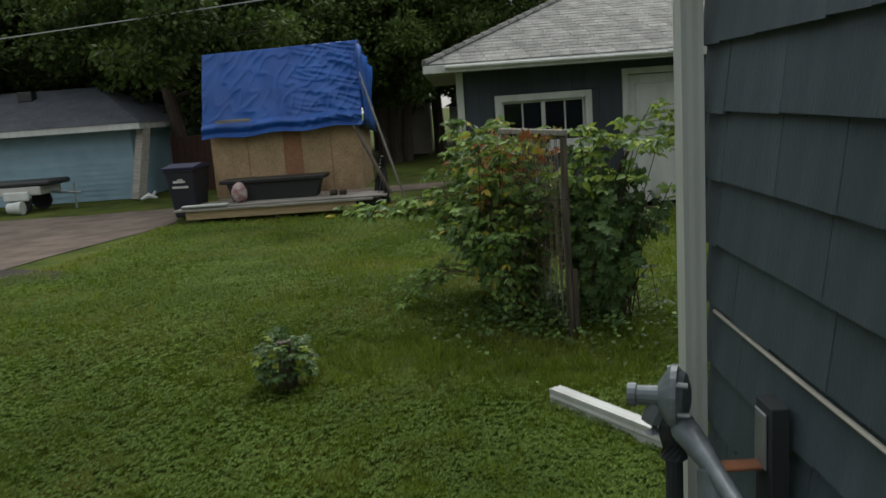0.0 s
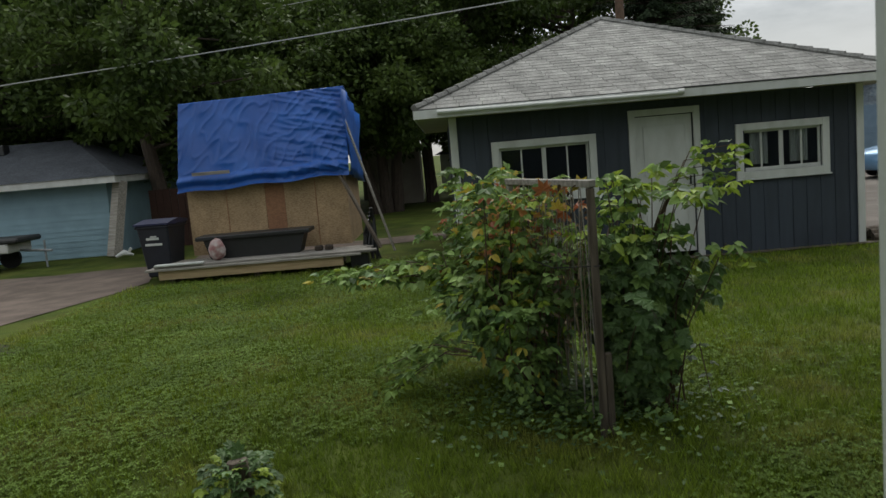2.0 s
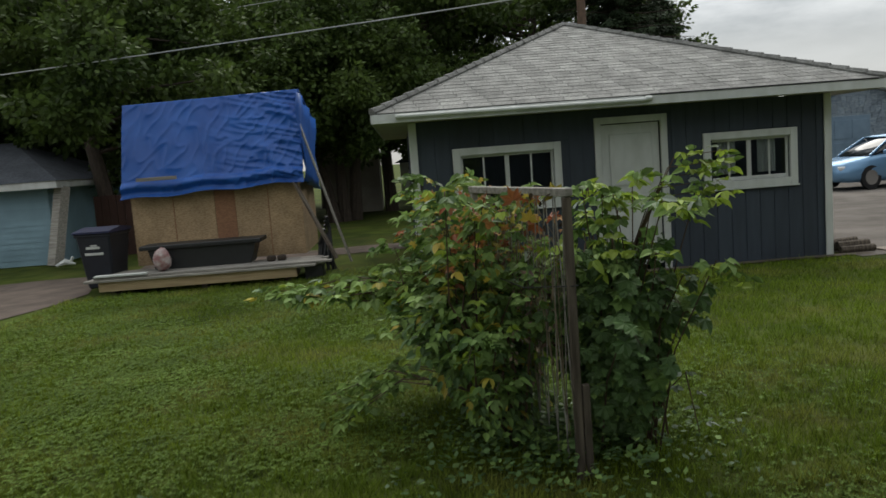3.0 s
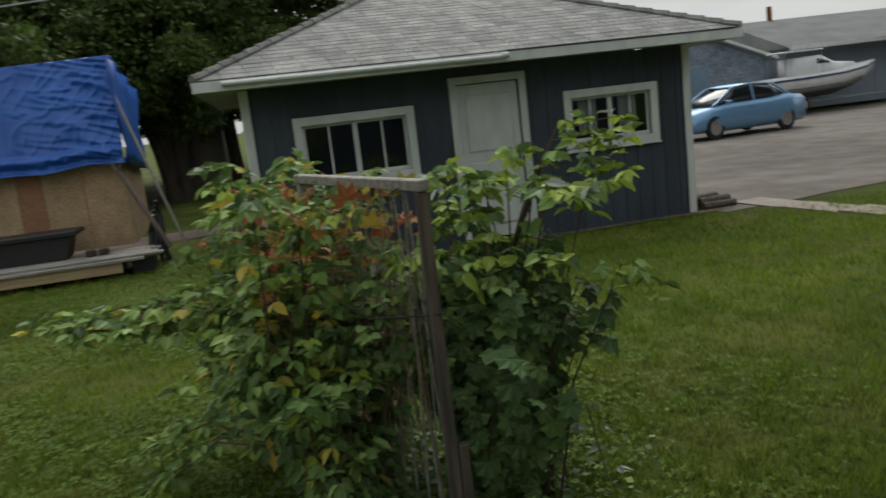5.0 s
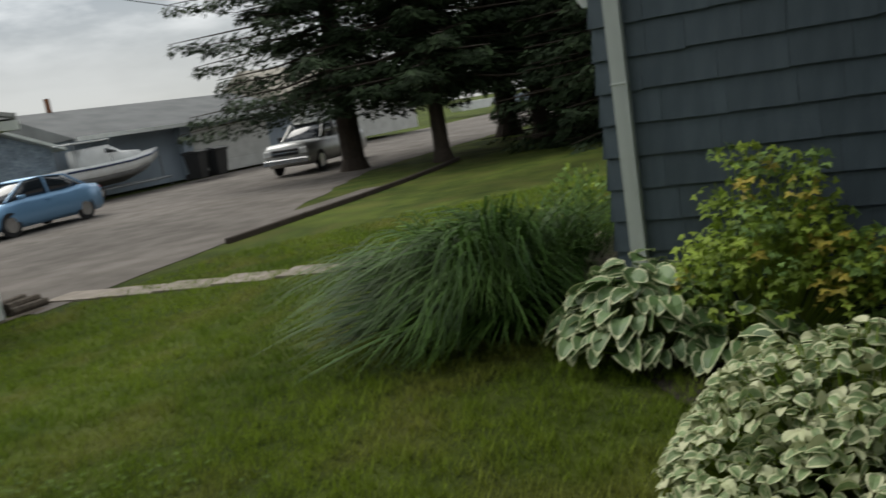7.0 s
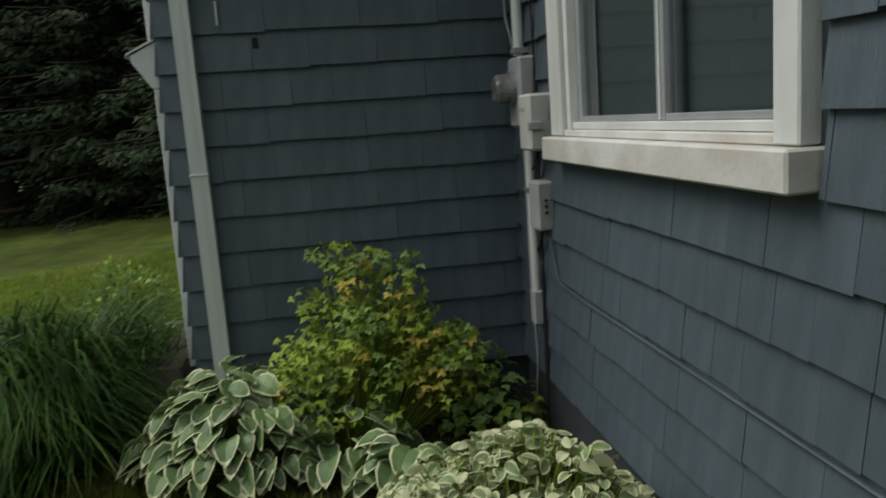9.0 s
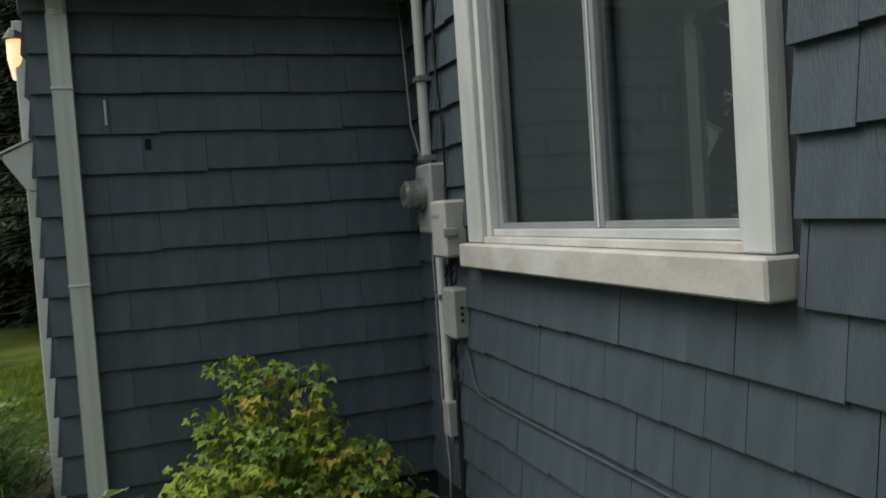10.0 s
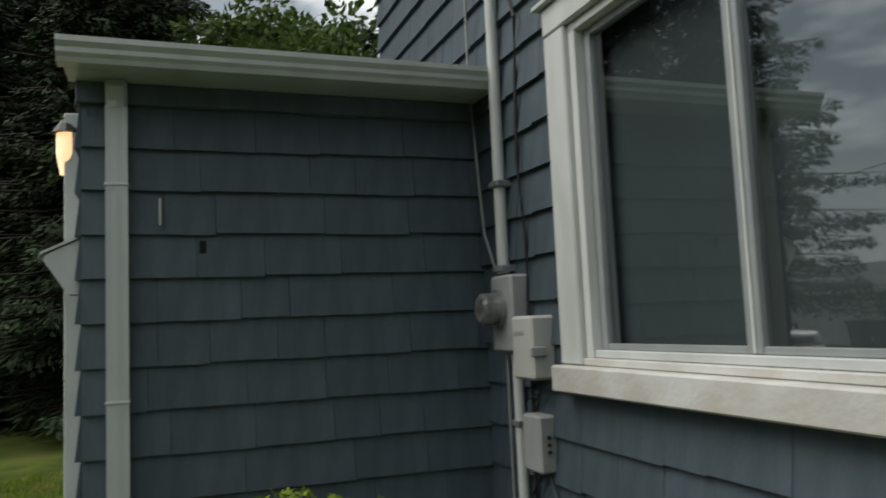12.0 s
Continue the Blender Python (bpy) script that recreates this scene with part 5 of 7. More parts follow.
col = thing("columbine", "yellowing columbine with lobed green and gold leaves against the wing wall", "bush", (4.88, 3.40, 0))
verts, faces, idx, stems = [], [], [], []
rng = random.Random(51)
for k in range(230):
    a, r = rng.uniform(0, 2 * math.pi), rng.random() ** 0.6
    lump = 0.75 + 0.6 * noise.noise(Vector((math.cos(a) * r * 2.2, math.sin(a) * r * 2.2, 4.0)))
    h = 1.08 * (1 - 0.50 * r * r) * rng.uniform(0.45, 1.0) * (0.55 + 0.62 * lump)
    h = min(h, 1.08)
    top = Vector((math.cos(a) * r * 0.32, math.sin(a) * r * 0.54 - 0.06, h))
    stems.append(([(top.x * 0.2, top.y * 0.2, 0), (top.x * 0.7, top.y * 0.7, h * 0.6), tuple(top)], 0.0028))
    low = h < 0.62
    m = rng.choices((0, 1, 2), (0.68, 0.14, 0.18) if low else (0.82, 0.04, 0.14))[0]
    for leaf in range(10):
        out = rvec(rng)
        q = top + Vector((out.x * 0.07, out.y * 0.07, out.z * 0.05 - 0.02))
        nrm = (Vector((out.x * 0.5 - 0.35, out.y * 0.5, rng.uniform(0.3, 1.0))) + rvec(rng) * 0.35).normalized()
        lobed(verts, faces, idx, q, Vector((out.x, out.y, -0.35)), nrm, rng.uniform(0.024, 0.048), m, curl=0.2, lobes=3, notch=0.5)
raw("leaves", verts, faces, [M_COLUMB, M_YLEAF, M_LEAF2], idx, col)
part("stem_growth", tubes(*stems, sides=3), M_COLUMB, col)
wb = thing("seedling_clump", "low green leafy weeds in the corner of the bed", "weeds", (5.0, 2.75, 0))
verts, faces, idx = [], [], []
for k in range(170):
    v = rvec(rng)
    p = Vector((v.x * 0.24, v.y * 0.30, 0.06 + abs(v.z) * rng.uniform(0.1, 0.42)))
    lobed(verts, faces, idx, p, Vector((v.x, v.y, -0.3)), (Vector((0, 0, 1)) + rvec(rng) * 0.5).normalized(), rng.uniform(0.04, 0.07), rng.choice((0, 0, 0, 1)), curl=0.2, lobes=3, notch=0.6)
raw("foliage", verts, faces, [M_LEAF2, M_COLUMB], idx, wb)


# ---------- lawn blades and clover ----------
def lawn(name, n, region, seed, clover, label):
    rr = random.Random(seed)
    verts, faces = [], []
    for _ in range(n):
        u = rr.random() ** 0.5
        dist = 0.8 + 12.5 * rr.random() ** 1.25
        a = rr.uniform(*region)
        x, y = 0.45 + math.sin(a) * dist, 1.6 + math.cos(a) * dist
        if (x > WX - 0.05 and y < WY + 0.05) or y < -0.5 or (x > WING - 0.05 and y < WINGY + 0.05) or (GL < x < GR + 0.5 and y > GY - 0.20) or (y > 11.6 and x > 6.3):
            continue
        if x < -5.0 and y > 9.5 or y > 15:
            continue
        patch = noise.noise(Vector((x * 0.7, y * 0.7, 3.0)))
        if clover and (patch < -0.35 + 0.75 * rr.random() or rr.random() < (x - 1.2) * 0.5):
            continue
        z = ground_z(x, y)
        k = 1 + dist * 0.10
        if clover:
            h = rr.uniform(0.015, 0.05)
            for j in range(3):
                b = a * 9 + j * 2.1 + x * 50
                leaf = (math.cos(b), math.sin(b))
                s = 0.0092 * k
                i0 = len(verts)
                verts += [(x, y, z + h), (x + (leaf[0] - leaf[1] * 0.6) * s, y + (leaf[1] + leaf[0] * 0.6) * s, z + h + 0.003), (x + leaf[0] * s * 1.5, y + leaf[1] * s * 1.5, z + h - 0.002),
                          (x + (leaf[0] + leaf[1] * 0.6) * s, y + (leaf[1] - leaf[0] * 0.6) * s, z + h + 0.003)]
                faces.append((i0, i0 + 1, i0 + 2, i0 + 3))
        else:
            b = rr.uniform(0, 2 * math.pi)
            tuft = noise.noise(Vector((x * 6.0, y * 6.0, 1.0))) + 0.6 * noise.noise(Vector((x * 15.0, y * 15.0, 5.0)))
            h = rr.uniform(0.024, 0.060) * max(0.3, 1.0 + 1.5 * tuft)
            w = 0.0024 * k
            lx, ly = math.cos(b) * h * 0.7, math.sin(b) * h * 0.7
            i0 = len(verts)
            verts += [(x - math.sin(b) * w, y + math.cos(b) * w, z - 0.005), (x + math.sin(b) * w, y - math.cos(b) * w, z - 0.005), (x + lx, y + ly, z + h)]
            faces.append((i0, i0 + 1, i0 + 2))
    ob = raw(name, verts, faces, M_CLOVER if clover else M_BLADE)
    return tagged(ob, label, "grass", kind="stuff")


lawn("lawn_grass", 520000, (-1.1, 1.45), 61, False, "short mown green grass blades across the lawn")
lawn("lawn_clover", 170000, (-1.0, 0.75), 62, True, "clover and creeping weeds mixed into the lawn")


# ---------- playhouse under a tarpaulin ----------
ph = thing("playhouse", "unfinished strand-board playhouse under a blue tarpaulin roof", "playhouse")
PG = -0.21
for piece in ((-4.33, 15.2, 0.10, -2.95, 15.25, 1.30), (-2.60, 15.2, 0.10, -1.48, 15.25, 1.36), (-1.53, 15.25, 0.10, -1.48, 17.1, 1.36), (-4.33, 15.25, 0.10, -4.28, 17.1, 1.36), (-4.28, 17.05, 0.10, -1.53, 17.1, 1.36)):
    part("wall", boxes(piece), M_OSB, ph)
part("patch_board", boxes((-2.945, 15.205, 0.10, -2.605, 15.245, 1.33)), M_OSBRED, ph, "reddish plywood patch")
for x in (-3.64, -2.05):
    part("batten", boxes((x, 15.19, 0.12, x + 0.012, 15.198, 1.28)), M_OSBRED, ph)
# tarpaulin: a draped sheet with folds
bm = bmesh.new()
nx, nz = 150, 76
grid = []
for j in range(nz + 1):
    v = j / nz
    row = []
    for i in range(nx + 1):
        u = i / nx
        lx = -4.37 + 2.98 * u - 0.06 * (1 - v) * (1 - u) + 0.0 * v
        x = lx
        z = 1.24 + (2.82 - 1.24) * v + 0.07 * u * v + 0.10 * u * (1 - v) + 0.02 * math.sin(u * 17) * (1 - v)
        y = 15.02 + 0.42 * v + 0.018 * math.sin(u * 26 + v * 7) * (1 - 0.5 * v) + 0.022 * math.sin((u * 1.2 + v * 0.7) * 30) * max(0, u - 0.55) * 2
        ridge = (1 - abs(noise.noise(Vector((u * 15 - v * 5, v * 4 + u * 3, 2.0))))) ** 7
        pull = (1 - abs(noise.noise(Vector((u * 9 + v * 17, (v - u) * 2.5, 7.0))))) ** 6
        y -= 0.030 * ridge * (0.5 + 0.5 * u) + 0.055 * pull * max(0.0, u - 0.45) * 1.8
        if v < 0.16:
            y += 0.05 * math.sin(v * 40) - 0.03
        row.append(bm.verts.new((x, y, z)))
    grid.append(row)
for j in range(nz):
    for i in range(nx):
        bm.faces.new((grid[j][i], grid[j][i + 1], grid[j + 1][i + 1], grid[j + 1][i]))
back = [bm.verts.new((v.co.x, 17.2, 2.5)) for v in grid[nz]]
for i in range(nx):
    bm.faces.new((grid[nz][i], grid[nz][i + 1], back[i + 1], back[i]))
sb = [[bm.verts.new((-1.38 + 0.05 * math.sin(k * 2.1 + j), 15.1 + 0.3 * k, 1.32 + 1.5 * j / 6 - 0.05 * k * (1 if j else 0.6))) for k in range(8)] for j in range(7)]
for j in range(6):
    for k in range(7):
        bm.faces.new((sb[j][k], sb[j][k + 1], sb[j + 1][k + 1], sb[j + 1][k]))
tp = part("tarpaulin", bm, M_TARP, ph, "wrinkled blue plastic tarpaulin", smooth=True)
so = tp.modifiers.new("thickness", "SOLIDIFY")
so.thickness = 0.01
bm = boxes((-4.12, 14.93, 1.52, -3.46, 14.96, 1.58), bevel=0.004)
part("lath", bm, M_GREYWOOD, ph, "grey wooden lath tied across the tarpaulin")
def plank(name, a, b, w, d, mat, label, category, group=""):
    bm = bmesh.new()
    L = (Vector(b) - Vector(a)).length
    box(bm, -w / 2, -d / 2, 0, w / 2, d / 2, L, bevel=0.004)
    o = part(name, bm, mat)
    o.matrix_world = Matrix.Translation(a) @ (Vector(b) - Vector(a)).to_track_quat("Z", "Y").to_matrix().to_4x4()
    return tagged(o, label, category, group)
plank("plank", (-0.95, 14.9, 0.0), (-1.55, 15.0, 1.32), 0.14, 0.035, M_DARKWOOD, "brown board leaning on the playhouse side", "plank")
plank("plank", (-0.72, 15.1, -0.1), (-1.42, 15.3, 2.3), 0.05, 0.03, M_GREYWOOD, "long thin grey pole leaning on the tarpaulin", "pole")
# platform
dk = thing("platform", "low platform of stacked weathered planks on a raw lumber beam", "platform")
part("beam", boxes((-4.55, 13.95, -0.13, -1.50, 14.0, 0.02), bevel=0.004), M_NEWWOOD, dk, "raw yellow lumber beam")
for k in range(7):
    part("plank", boxes((-4.75 + 0.02 * (k % 3), 13.9 + k * 0.17, 0.021, -1.2 + 0.12 * (k % 2), 14.06 + k * 0.17, 0.058), bevel=0.004), M_GREYWOOD, dk)
for k in range(4):
    part("plank", boxes((-4.62 + 0.15 * k, 13.96 + k * 0.16, 0.060, -0.95 - 0.1 * k, 14.1 + k * 0.16, 0.095), bevel=0.004), M_GREYWOOD, dk)
part("plank", boxes((-4.6, 13.92, 0.097, -3.8, 14.06, 0.125), bevel=0.004), M_WHITE, dk, "white painted board end")
for x in (-4.4, -3.0, -1.7):
    part("joist", boxes((x, 14.02, -0.2, x + 0.09, 15.18, 0.019), bevel=0.004), M_DARKWOOD, dk)
part("block", boxes((-1.4, 14.1, -0.21, -1.1, 14.4, 0.019), bevel=0.01), M_BLACK, dk)
ch = thing("planter_box", "long black plastic storage trough standing on the platform", "storage box")
bm = bmesh.new()
prism(bm, [(-3.80, 0.098), (-2.28, 0.098), (-2.18, 0.42), (-3.90, 0.42)], "y", 14.42, 14.85)
part("body", bm, M_BLACK, ch)
part("rim", boxes((-4.02, 14.36, 0.421, -2.08, 14.92, 0.49), bevel=0.012), M_BLACK, ch)
bg = thing("paper_bag", "crumpled white and red paper bag on the platform", "bag", (-3.62, 14.22, 0.096))
bm = bmesh.new()
bmesh.ops.create_icosphere(bm, subdivisions=3, radius=0.14)
for v in bm.verts:
    v.co.z = (v.co.z + 0.14) * 1.35 * (1 - 0.1 * abs(v.co.x) / 0.14)
    v.co += rvec(rng) * 0.008
part("bag_body", bm, M_BAG, bg)
for x in (-1.95, -1.78):
    b = thing("brick_lump", "dark broken brick lying on the platform", "brick", (x, 14.4, 0.096))
    part("lump", boxes((-0.07, -0.05, 0, 0.07, 0.05, 0.09), bevel=0.02), M_BARK, b)
wr = thing("scrap_pile", "dark heap of scrap iron behind the platform", "scrap", (-1.15, 15.1, PG))
for k in range(9):
    a = k * 0.7
    part("scrap_piece", tubes(([(0.15 * math.cos(a), 0.1 * math.sin(a), 0), (0.1 * math.cos(a + 1), 0.1, 0.3 + 0.05 * k), (-0.1 + 0.02 * k, 0.05, 0.35 + 0.07 * k)], 0.03)), M_BLACK, wr)


def wheelie(x, y, z, turn, label, mat, lid_mat, group, text=False, s=1.0):
    t = thing("wheeled_bin", label, "wheeled bin", (x, y, z), turn, group)
    bm = bmesh.new()
    lo = [(-0.22, -0.26), (0.22, -0.26), (0.22, 0.22), (-0.22, 0.22)]
    hi = [(-0.29, -0.36), (0.29, -0.36), (0.29, 0.32), (-0.29, 0.32)]
    a = [bm.verts.new((p[0], p[1], 0.04)) for p in lo]
    b = [bm.verts.new((p[0], p[1], 0.92)) for p in hi]
    bm.faces.new(a[::-1]); bm.faces.new(b)
    for k in range(4):
        bm.faces.new((a[k], a[(k + 1) % 4], b[(k + 1) % 4], b[k]))
    bmesh.ops.bevel(bm, geom=list(bm.edges), offset=0.025, segments=1, affect="EDGES")
    part("body", bm, mat, t)
    part("rim", boxes((-0.31, -0.38, 0.90, 0.31, 0.34, 0.95), bevel=0.012), mat, t)
    bm = bmesh.new()
    prism(bm, [(-0.40, 0.955), (0.36, 0.955), (0.36, 1.0), (0.0, 1.045), (-0.40, 0.985)], "x", -0.32, 0.32)
    part("lid", bm, lid_mat, t)
    part("handle", tubes(([(-0.2, 0.42, 0.93), (0.2, 0.42, 0.93)], 0.018)), mat, t)
    for sx in (-0.25, 0.25):
        part("wheel", tubes(([(sx - 0.03, 0.26, 0.12), (sx + 0.03, 0.26, 0.12)], 0.12), sides=14), M_RUBBER, t)
    if text:
        part("logo_mark", boxes((-0.13, -0.352, 0.70, 0.10, -0.345, 0.74), (-0.05, -0.352, 0.745, 0.06, -0.345, 0.77)), M_WHITE, t, "plain white printed emblem")
        part("print_bar", boxes((-0.16, -0.347, 0.60, 0.15, -0.338, 0.64)), M_WHITE, t, "white printed number bar")
    t.scale = (s, s, s)
    return t


wheelie(-4.78, 15.0, PG, -8, "dark navy wheeled rubbish bin with a blue lid beside the playhouse", M_BIN, M_BINLID, "", True)


# ---------- outbuildings ----------
def clap_wall(t, x0, x1, y, z0, z1, mat, expo=0.11):
    for k in range(int((z1 - z0) / expo)):
        bm = bmesh.new()
        z = z0 + k * expo
        prism(bm, [(y - 0.018, z), (y, z), (y, z + expo), (y - 0.005, z + expo)], "x", x0, x1)
        part("clapboard", bm, mat, t)


ng = thing("neighbour_garage", "pale blue clapboard garage with a dark hipped roof beyond the driveway", "garage")
part("wall", boxes((-17.5, 20.0, -0.5, -7.8, 25, 1.62)), M_AQUA, ng)
clap_wall(ng, -17.5, -7.8, 19.998, -0.2, 1.6, M_AQUA, 0.13)
part("fascia", boxes((-18.0, 19.45, 1.53, -7.35, 19.5, 1.69), (-7.40, 19.5, 1.53, -7.35, 25.5, 1.69), bevel=0.004), M_WHITE, ng)
part("soffit", boxes((-18.0, 19.5, 1.60, -7.4, 25.5, 1.63)), M_WHITE, ng)
bm = bmesh.new()
q = [bm.verts.new(p) for p in ((-18.0, 19.42, 1.69), (-7.3, 19.42, 1.69), (-7.3, 25.5, 1.69), (-18.0, 25.5, 1.69), (-15, 22.5, 2.75), (-9.6, 22.5, 2.75))]
for f in ((0, 1, 5, 4), (1, 2, 5), (2, 3, 4, 5), (3, 0, 4), (3, 2, 1, 0)):
    bm.faces.new([q[k] for k in f])
part("roof", bm, M_ROOF_DARK, ng)
part("roof_vent", boxes((-11.4, 21.6, 2.45, -11.0, 21.9, 2.72), bevel=0.02), M_BLACK, ng)
nh = thing("neighbour_house", "pale blue house with a dark roof among the trees", "house")
part("wall", boxes((-14, 29, -0.5, -6.5, 36, 3.0)), M_AQUA, nh)
bm = bmesh.new()
prism(bm, [(-14.6, 3.0), (-10.2, 4.7), (-6.0, 3.0)], "y", 28.5, 36.5)
part("roof", bm, M_ROOF_DARK, nh)
plank("post_board", (-7.62, 19.5, -0.2), (-7.42, 19.9, 1.55), 0.24, 0.24, M_GREYWOOD, "thick weathered timber leaning at the garage corner", "timber")
fence = thing("brown_fence", "dark brown board fence behind the yard", "fence")
for k in range(20):
    part("board", boxes((-7.2 + k * 0.18, 21.0, -0.25, -7.03 + k * 0.18, 21.03, 1.25), bevel=0.003), material("brown_fence_wood", (0.05, 0.022, 0.015), 0.9) if k == 0 else bpy.data.materials["brown_fence_wood"], fence)
# white-painted animal figure / chair heap by the fence
sc = thing("garden_ornament", "small white garden ornament on the grass by the fence", "ornament", (-7.0, 18.6, -0.2))
part("ornament_body", tubes(([(-0.2, 0, 0.08), (0, 0, 0.16), (0.2, 0, 0.10)], [0.03, 0.07, 0.02]), ([(0.1, 0, 0.15), (0.16, 0, 0.25)], 0.03)), M_WHITE, sc)

# boat trailer by the pale blue garage
tl = thing("utility_trailer", "old white utility trailer with a dark cover", "trailer", (-9.9, 18.5, -0.2), 0)
part("bed", boxes((-1.1, -0.5, 0.40, 0.65, 0.5, 0.60), bevel=0.02), M_PALE, tl)
bm = boxes((-1.12, -0.52, 0.601, 0.9, 0.52, 0.72), bevel=0.04)
part("cover", bm, M_BLACK, tl, "dark crumpled tarpaulin cover")
part("drawbar", tubes(([(0.65, 0, 0.42), (1.35, 0, 0.36)], 0.03), ([(1.2, 0, -0.0), (1.2, 0, 0.6)], 0.025)), M_METAL, tl)
for sy in (-0.5, 0.42):
    part("wheel", tubes(([(0.15, sy, 0.22), (0.15, sy + 0.08, 0.22)], 0.24), sides=16), M_RUBBER, tl)
part("fender", boxes((-0.2, -0.58, 0.28, 0.4, -0.5, 0.5), bevel=0.03), M_WHITE, tl)
bk = thing("bucket", "white plastic bucket lying on its side by the trailer", "bucket", (-9.75, 17.75, -0.05))
part("shell", tubes(([(-0.15, 0, 0), (0.18, 0, 0)], [0.12, 0.15]), sides=16), M_WHITE, bk)

# far neighbour behind the playhouse
fh = thing("far_shed", "small white shed far behind the lawn", "shed")
part("wall", boxes((0.15, 38, -0.4, 2.4, 40, 1.5)), M_WHITE, fh)
bm = bmesh.new()
prism(bm, [(-0.1, 1.5), (1.3, 2.2), (2.7, 1.5)], "y", 37.8, 40.2)
part("roof", bm, M_ROOF_DARK, fh)
fh2 = thing("far_house", "tan house wall showing between the trunks", "house")
part("wall", boxes((-2.6, 31, -0.4, -0.6, 34, 2.8)), M_TAN, fh2)
fh3 = thing("far_house", "tall grey-blue house far behind the trees", "house")
part("wall", boxes((2.6, 46, -0.4, 9.5, 52, 3.2)), M_BLUEGREY, fh3)
bm = bmesh.new()
prism(bm, [(2.2, 3.2), (6, 5.0), (9.9, 3.2)], "y", 45.5, 52.5)
part("roof", bm, M_ROOF_DARK, fh3)

# peeling blue garage across the alley
AG = -0.1
pg = thing("peeling_garage", "blue-grey shingled garage with peeling paint and a gable front", "garage")
bm = bmesh.new()
prism(bm, [(14.2, AG), (20.6, AG), (20.6, 2.1), (17.4, 3.3), (14.2, 2.1)], "y", 31.0, 38)
part("wall", bm, M_PEEL, pg)
bm = bmesh.new()
prism(bm, [(13.8, 1.98), (17.4, 3.33), (21.0, 1.98), (21.0, 2.1), (17.4, 3.45), (13.8, 2.1)], "y", 30.6, 38.3)
part("roof", bm, M_GUTTER, pg)
rng = random.Random(3)
for r in range(17):
    z = AG + r * 0.22
    x = 14.2 + rng.uniform(0, 0.2)
    while x < 20.6:
        w = rng.uniform(0.18, 0.32)
        lim = 2.1 + (3.2 - abs(x - 17.4)) / 3.2 * 1.2
        if z + 0.2 < lim and not (15.1 < x + w / 2 < 18.2 and z < 2.05):
            part("wall_shingle", boxes((x, 30.978, z, min(x + w - 0.01, 20.6), 30.999, z + 0.21)), M_PEEL, pg)
        x += w
part("garage_door", boxes((15.2, 30.96, AG, 18.1, 30.999, 2.0), bevel=0.005), M_DOORBLUE, pg, "faded blue garage door")
for k in range(4):
    part("door_panel", boxes((15.3 + k * 0.7, 30.94, 0.3, 15.9 + k * 0.7, 30.958, 1.0), bevel=0.005), M_DOORBLUE, pg)
    part("door_panel", boxes((15.3 + k * 0.7, 30.94, 1.15, 15.9 + k * 0.7, 30.958, 1.85), bevel=0.005), M_DOORBLUE, pg)

# long blue-grey building
lb = thing("long_building", "long low blue-grey building with pale garage doors", "building", (26.6, 30.2, -0.1), -6)
part("wall", boxes((0, 0, 0, 7.0, 9, 2.45), (-5.0, 0.4, 0, 0, 9, 2.45)), M_BLUEGREY, lb)
bm = bmesh.new()
prism(bm, [(-0.6, 2.45), (9.6, 2.45), (4.6, 3.9)], "x", -5.4, 7.4)
M_FLATROOF = material("grey_roofing", (0.15, 0.155, 0.155), 0.9, (0.11, 0.115, 0.115), 1, 4)
part("roof", bm, M_FLATROOF, lb)
part("fascia", boxes((-5.4, -0.62, 2.34, 7.4, -0.58, 2.5)), M_WHITE, lb)
part("garage_door", boxes((0.5, -0.04, 0.0, 5.2, -0.001, 2.2), bevel=0.005), M_PALE, lb, "pale sectional garage door")
for k in range(4):
    part("door_section", boxes((0.52, -0.055, 0.03 + k * 0.55, 5.18, -0.041, 0.53 + k * 0.55), bevel=0.006), M_PALE, lb)
part("vent_pipe", tubes(([(-3.2, 4.6, 3.8), (-3.2, 4.6, 4.5)], 0.12)), M_RUST, lb)
wg = thing("white_garage", "white garage with a tan gable roof beyond the pickup", "garage", (40.5, 31, 0.1), -12)
part("wall", boxes((-4, 0, 0, 6.5, 7, 2.9)), M_PALE, wg)
bm = bmesh.new()
prism(bm, [(-0.5, 2.9), (7.5, 2.9), (3.5, 5.0)], "x", -4.5, 7)
part("roof", bm, M_TAN, wg)
part("garage_door", boxes((-3, -0.03, 0.0, 0.6, -0.001, 2.2), bevel=0.005), M_WHITE, wg)
for k in range(5):
    fb = thing("parked_boat", "small covered boat parked at the far end of the alley", "boat", (62 + k * 3.5, 33 - k * 2.4, 0.2), -30)
    bm = bmesh.new()
    prism(bm, [(-1.8, 0.9), (-1.4, 0.2), (1.5, 0.2), (2.0, 0.9)], "y", -0.8, 0.8)
    part("hull", bm, (M_WHITE, M_BLUEGREY, M_BINLID, M_WHITE, M_PALE)[k], fb)
wheelie(25.3, 28.3, -0.1, 10, "dark wheeled bin outside the long building", M_BLACK, M_BLACK, "alley bins", s=1.2)
wheelie(26.3, 28.1, -0.1, -4, "dark wheeled bin outside the long building", M_BLACK, M_BLACK, "alley bins", s=1.2)
wheelie(36.4, 30.2, 0.0, 10, "dark wheeled bin by the white garage", M_BLACK, M_BLACK, "alley bins", s=1.3)
wheelie(37.6, 29.9, 0.0, -4, "dark wheeled bin by the white garage", M_BLACK, M_BLACK, "alley bins", s=1.3)
hd = thing("hedge_shrub", "dense round dark green shrub at the end of the lawn", "shrub", (35.5, 14.5, -0.1))
verts, faces, idx = [], [], []
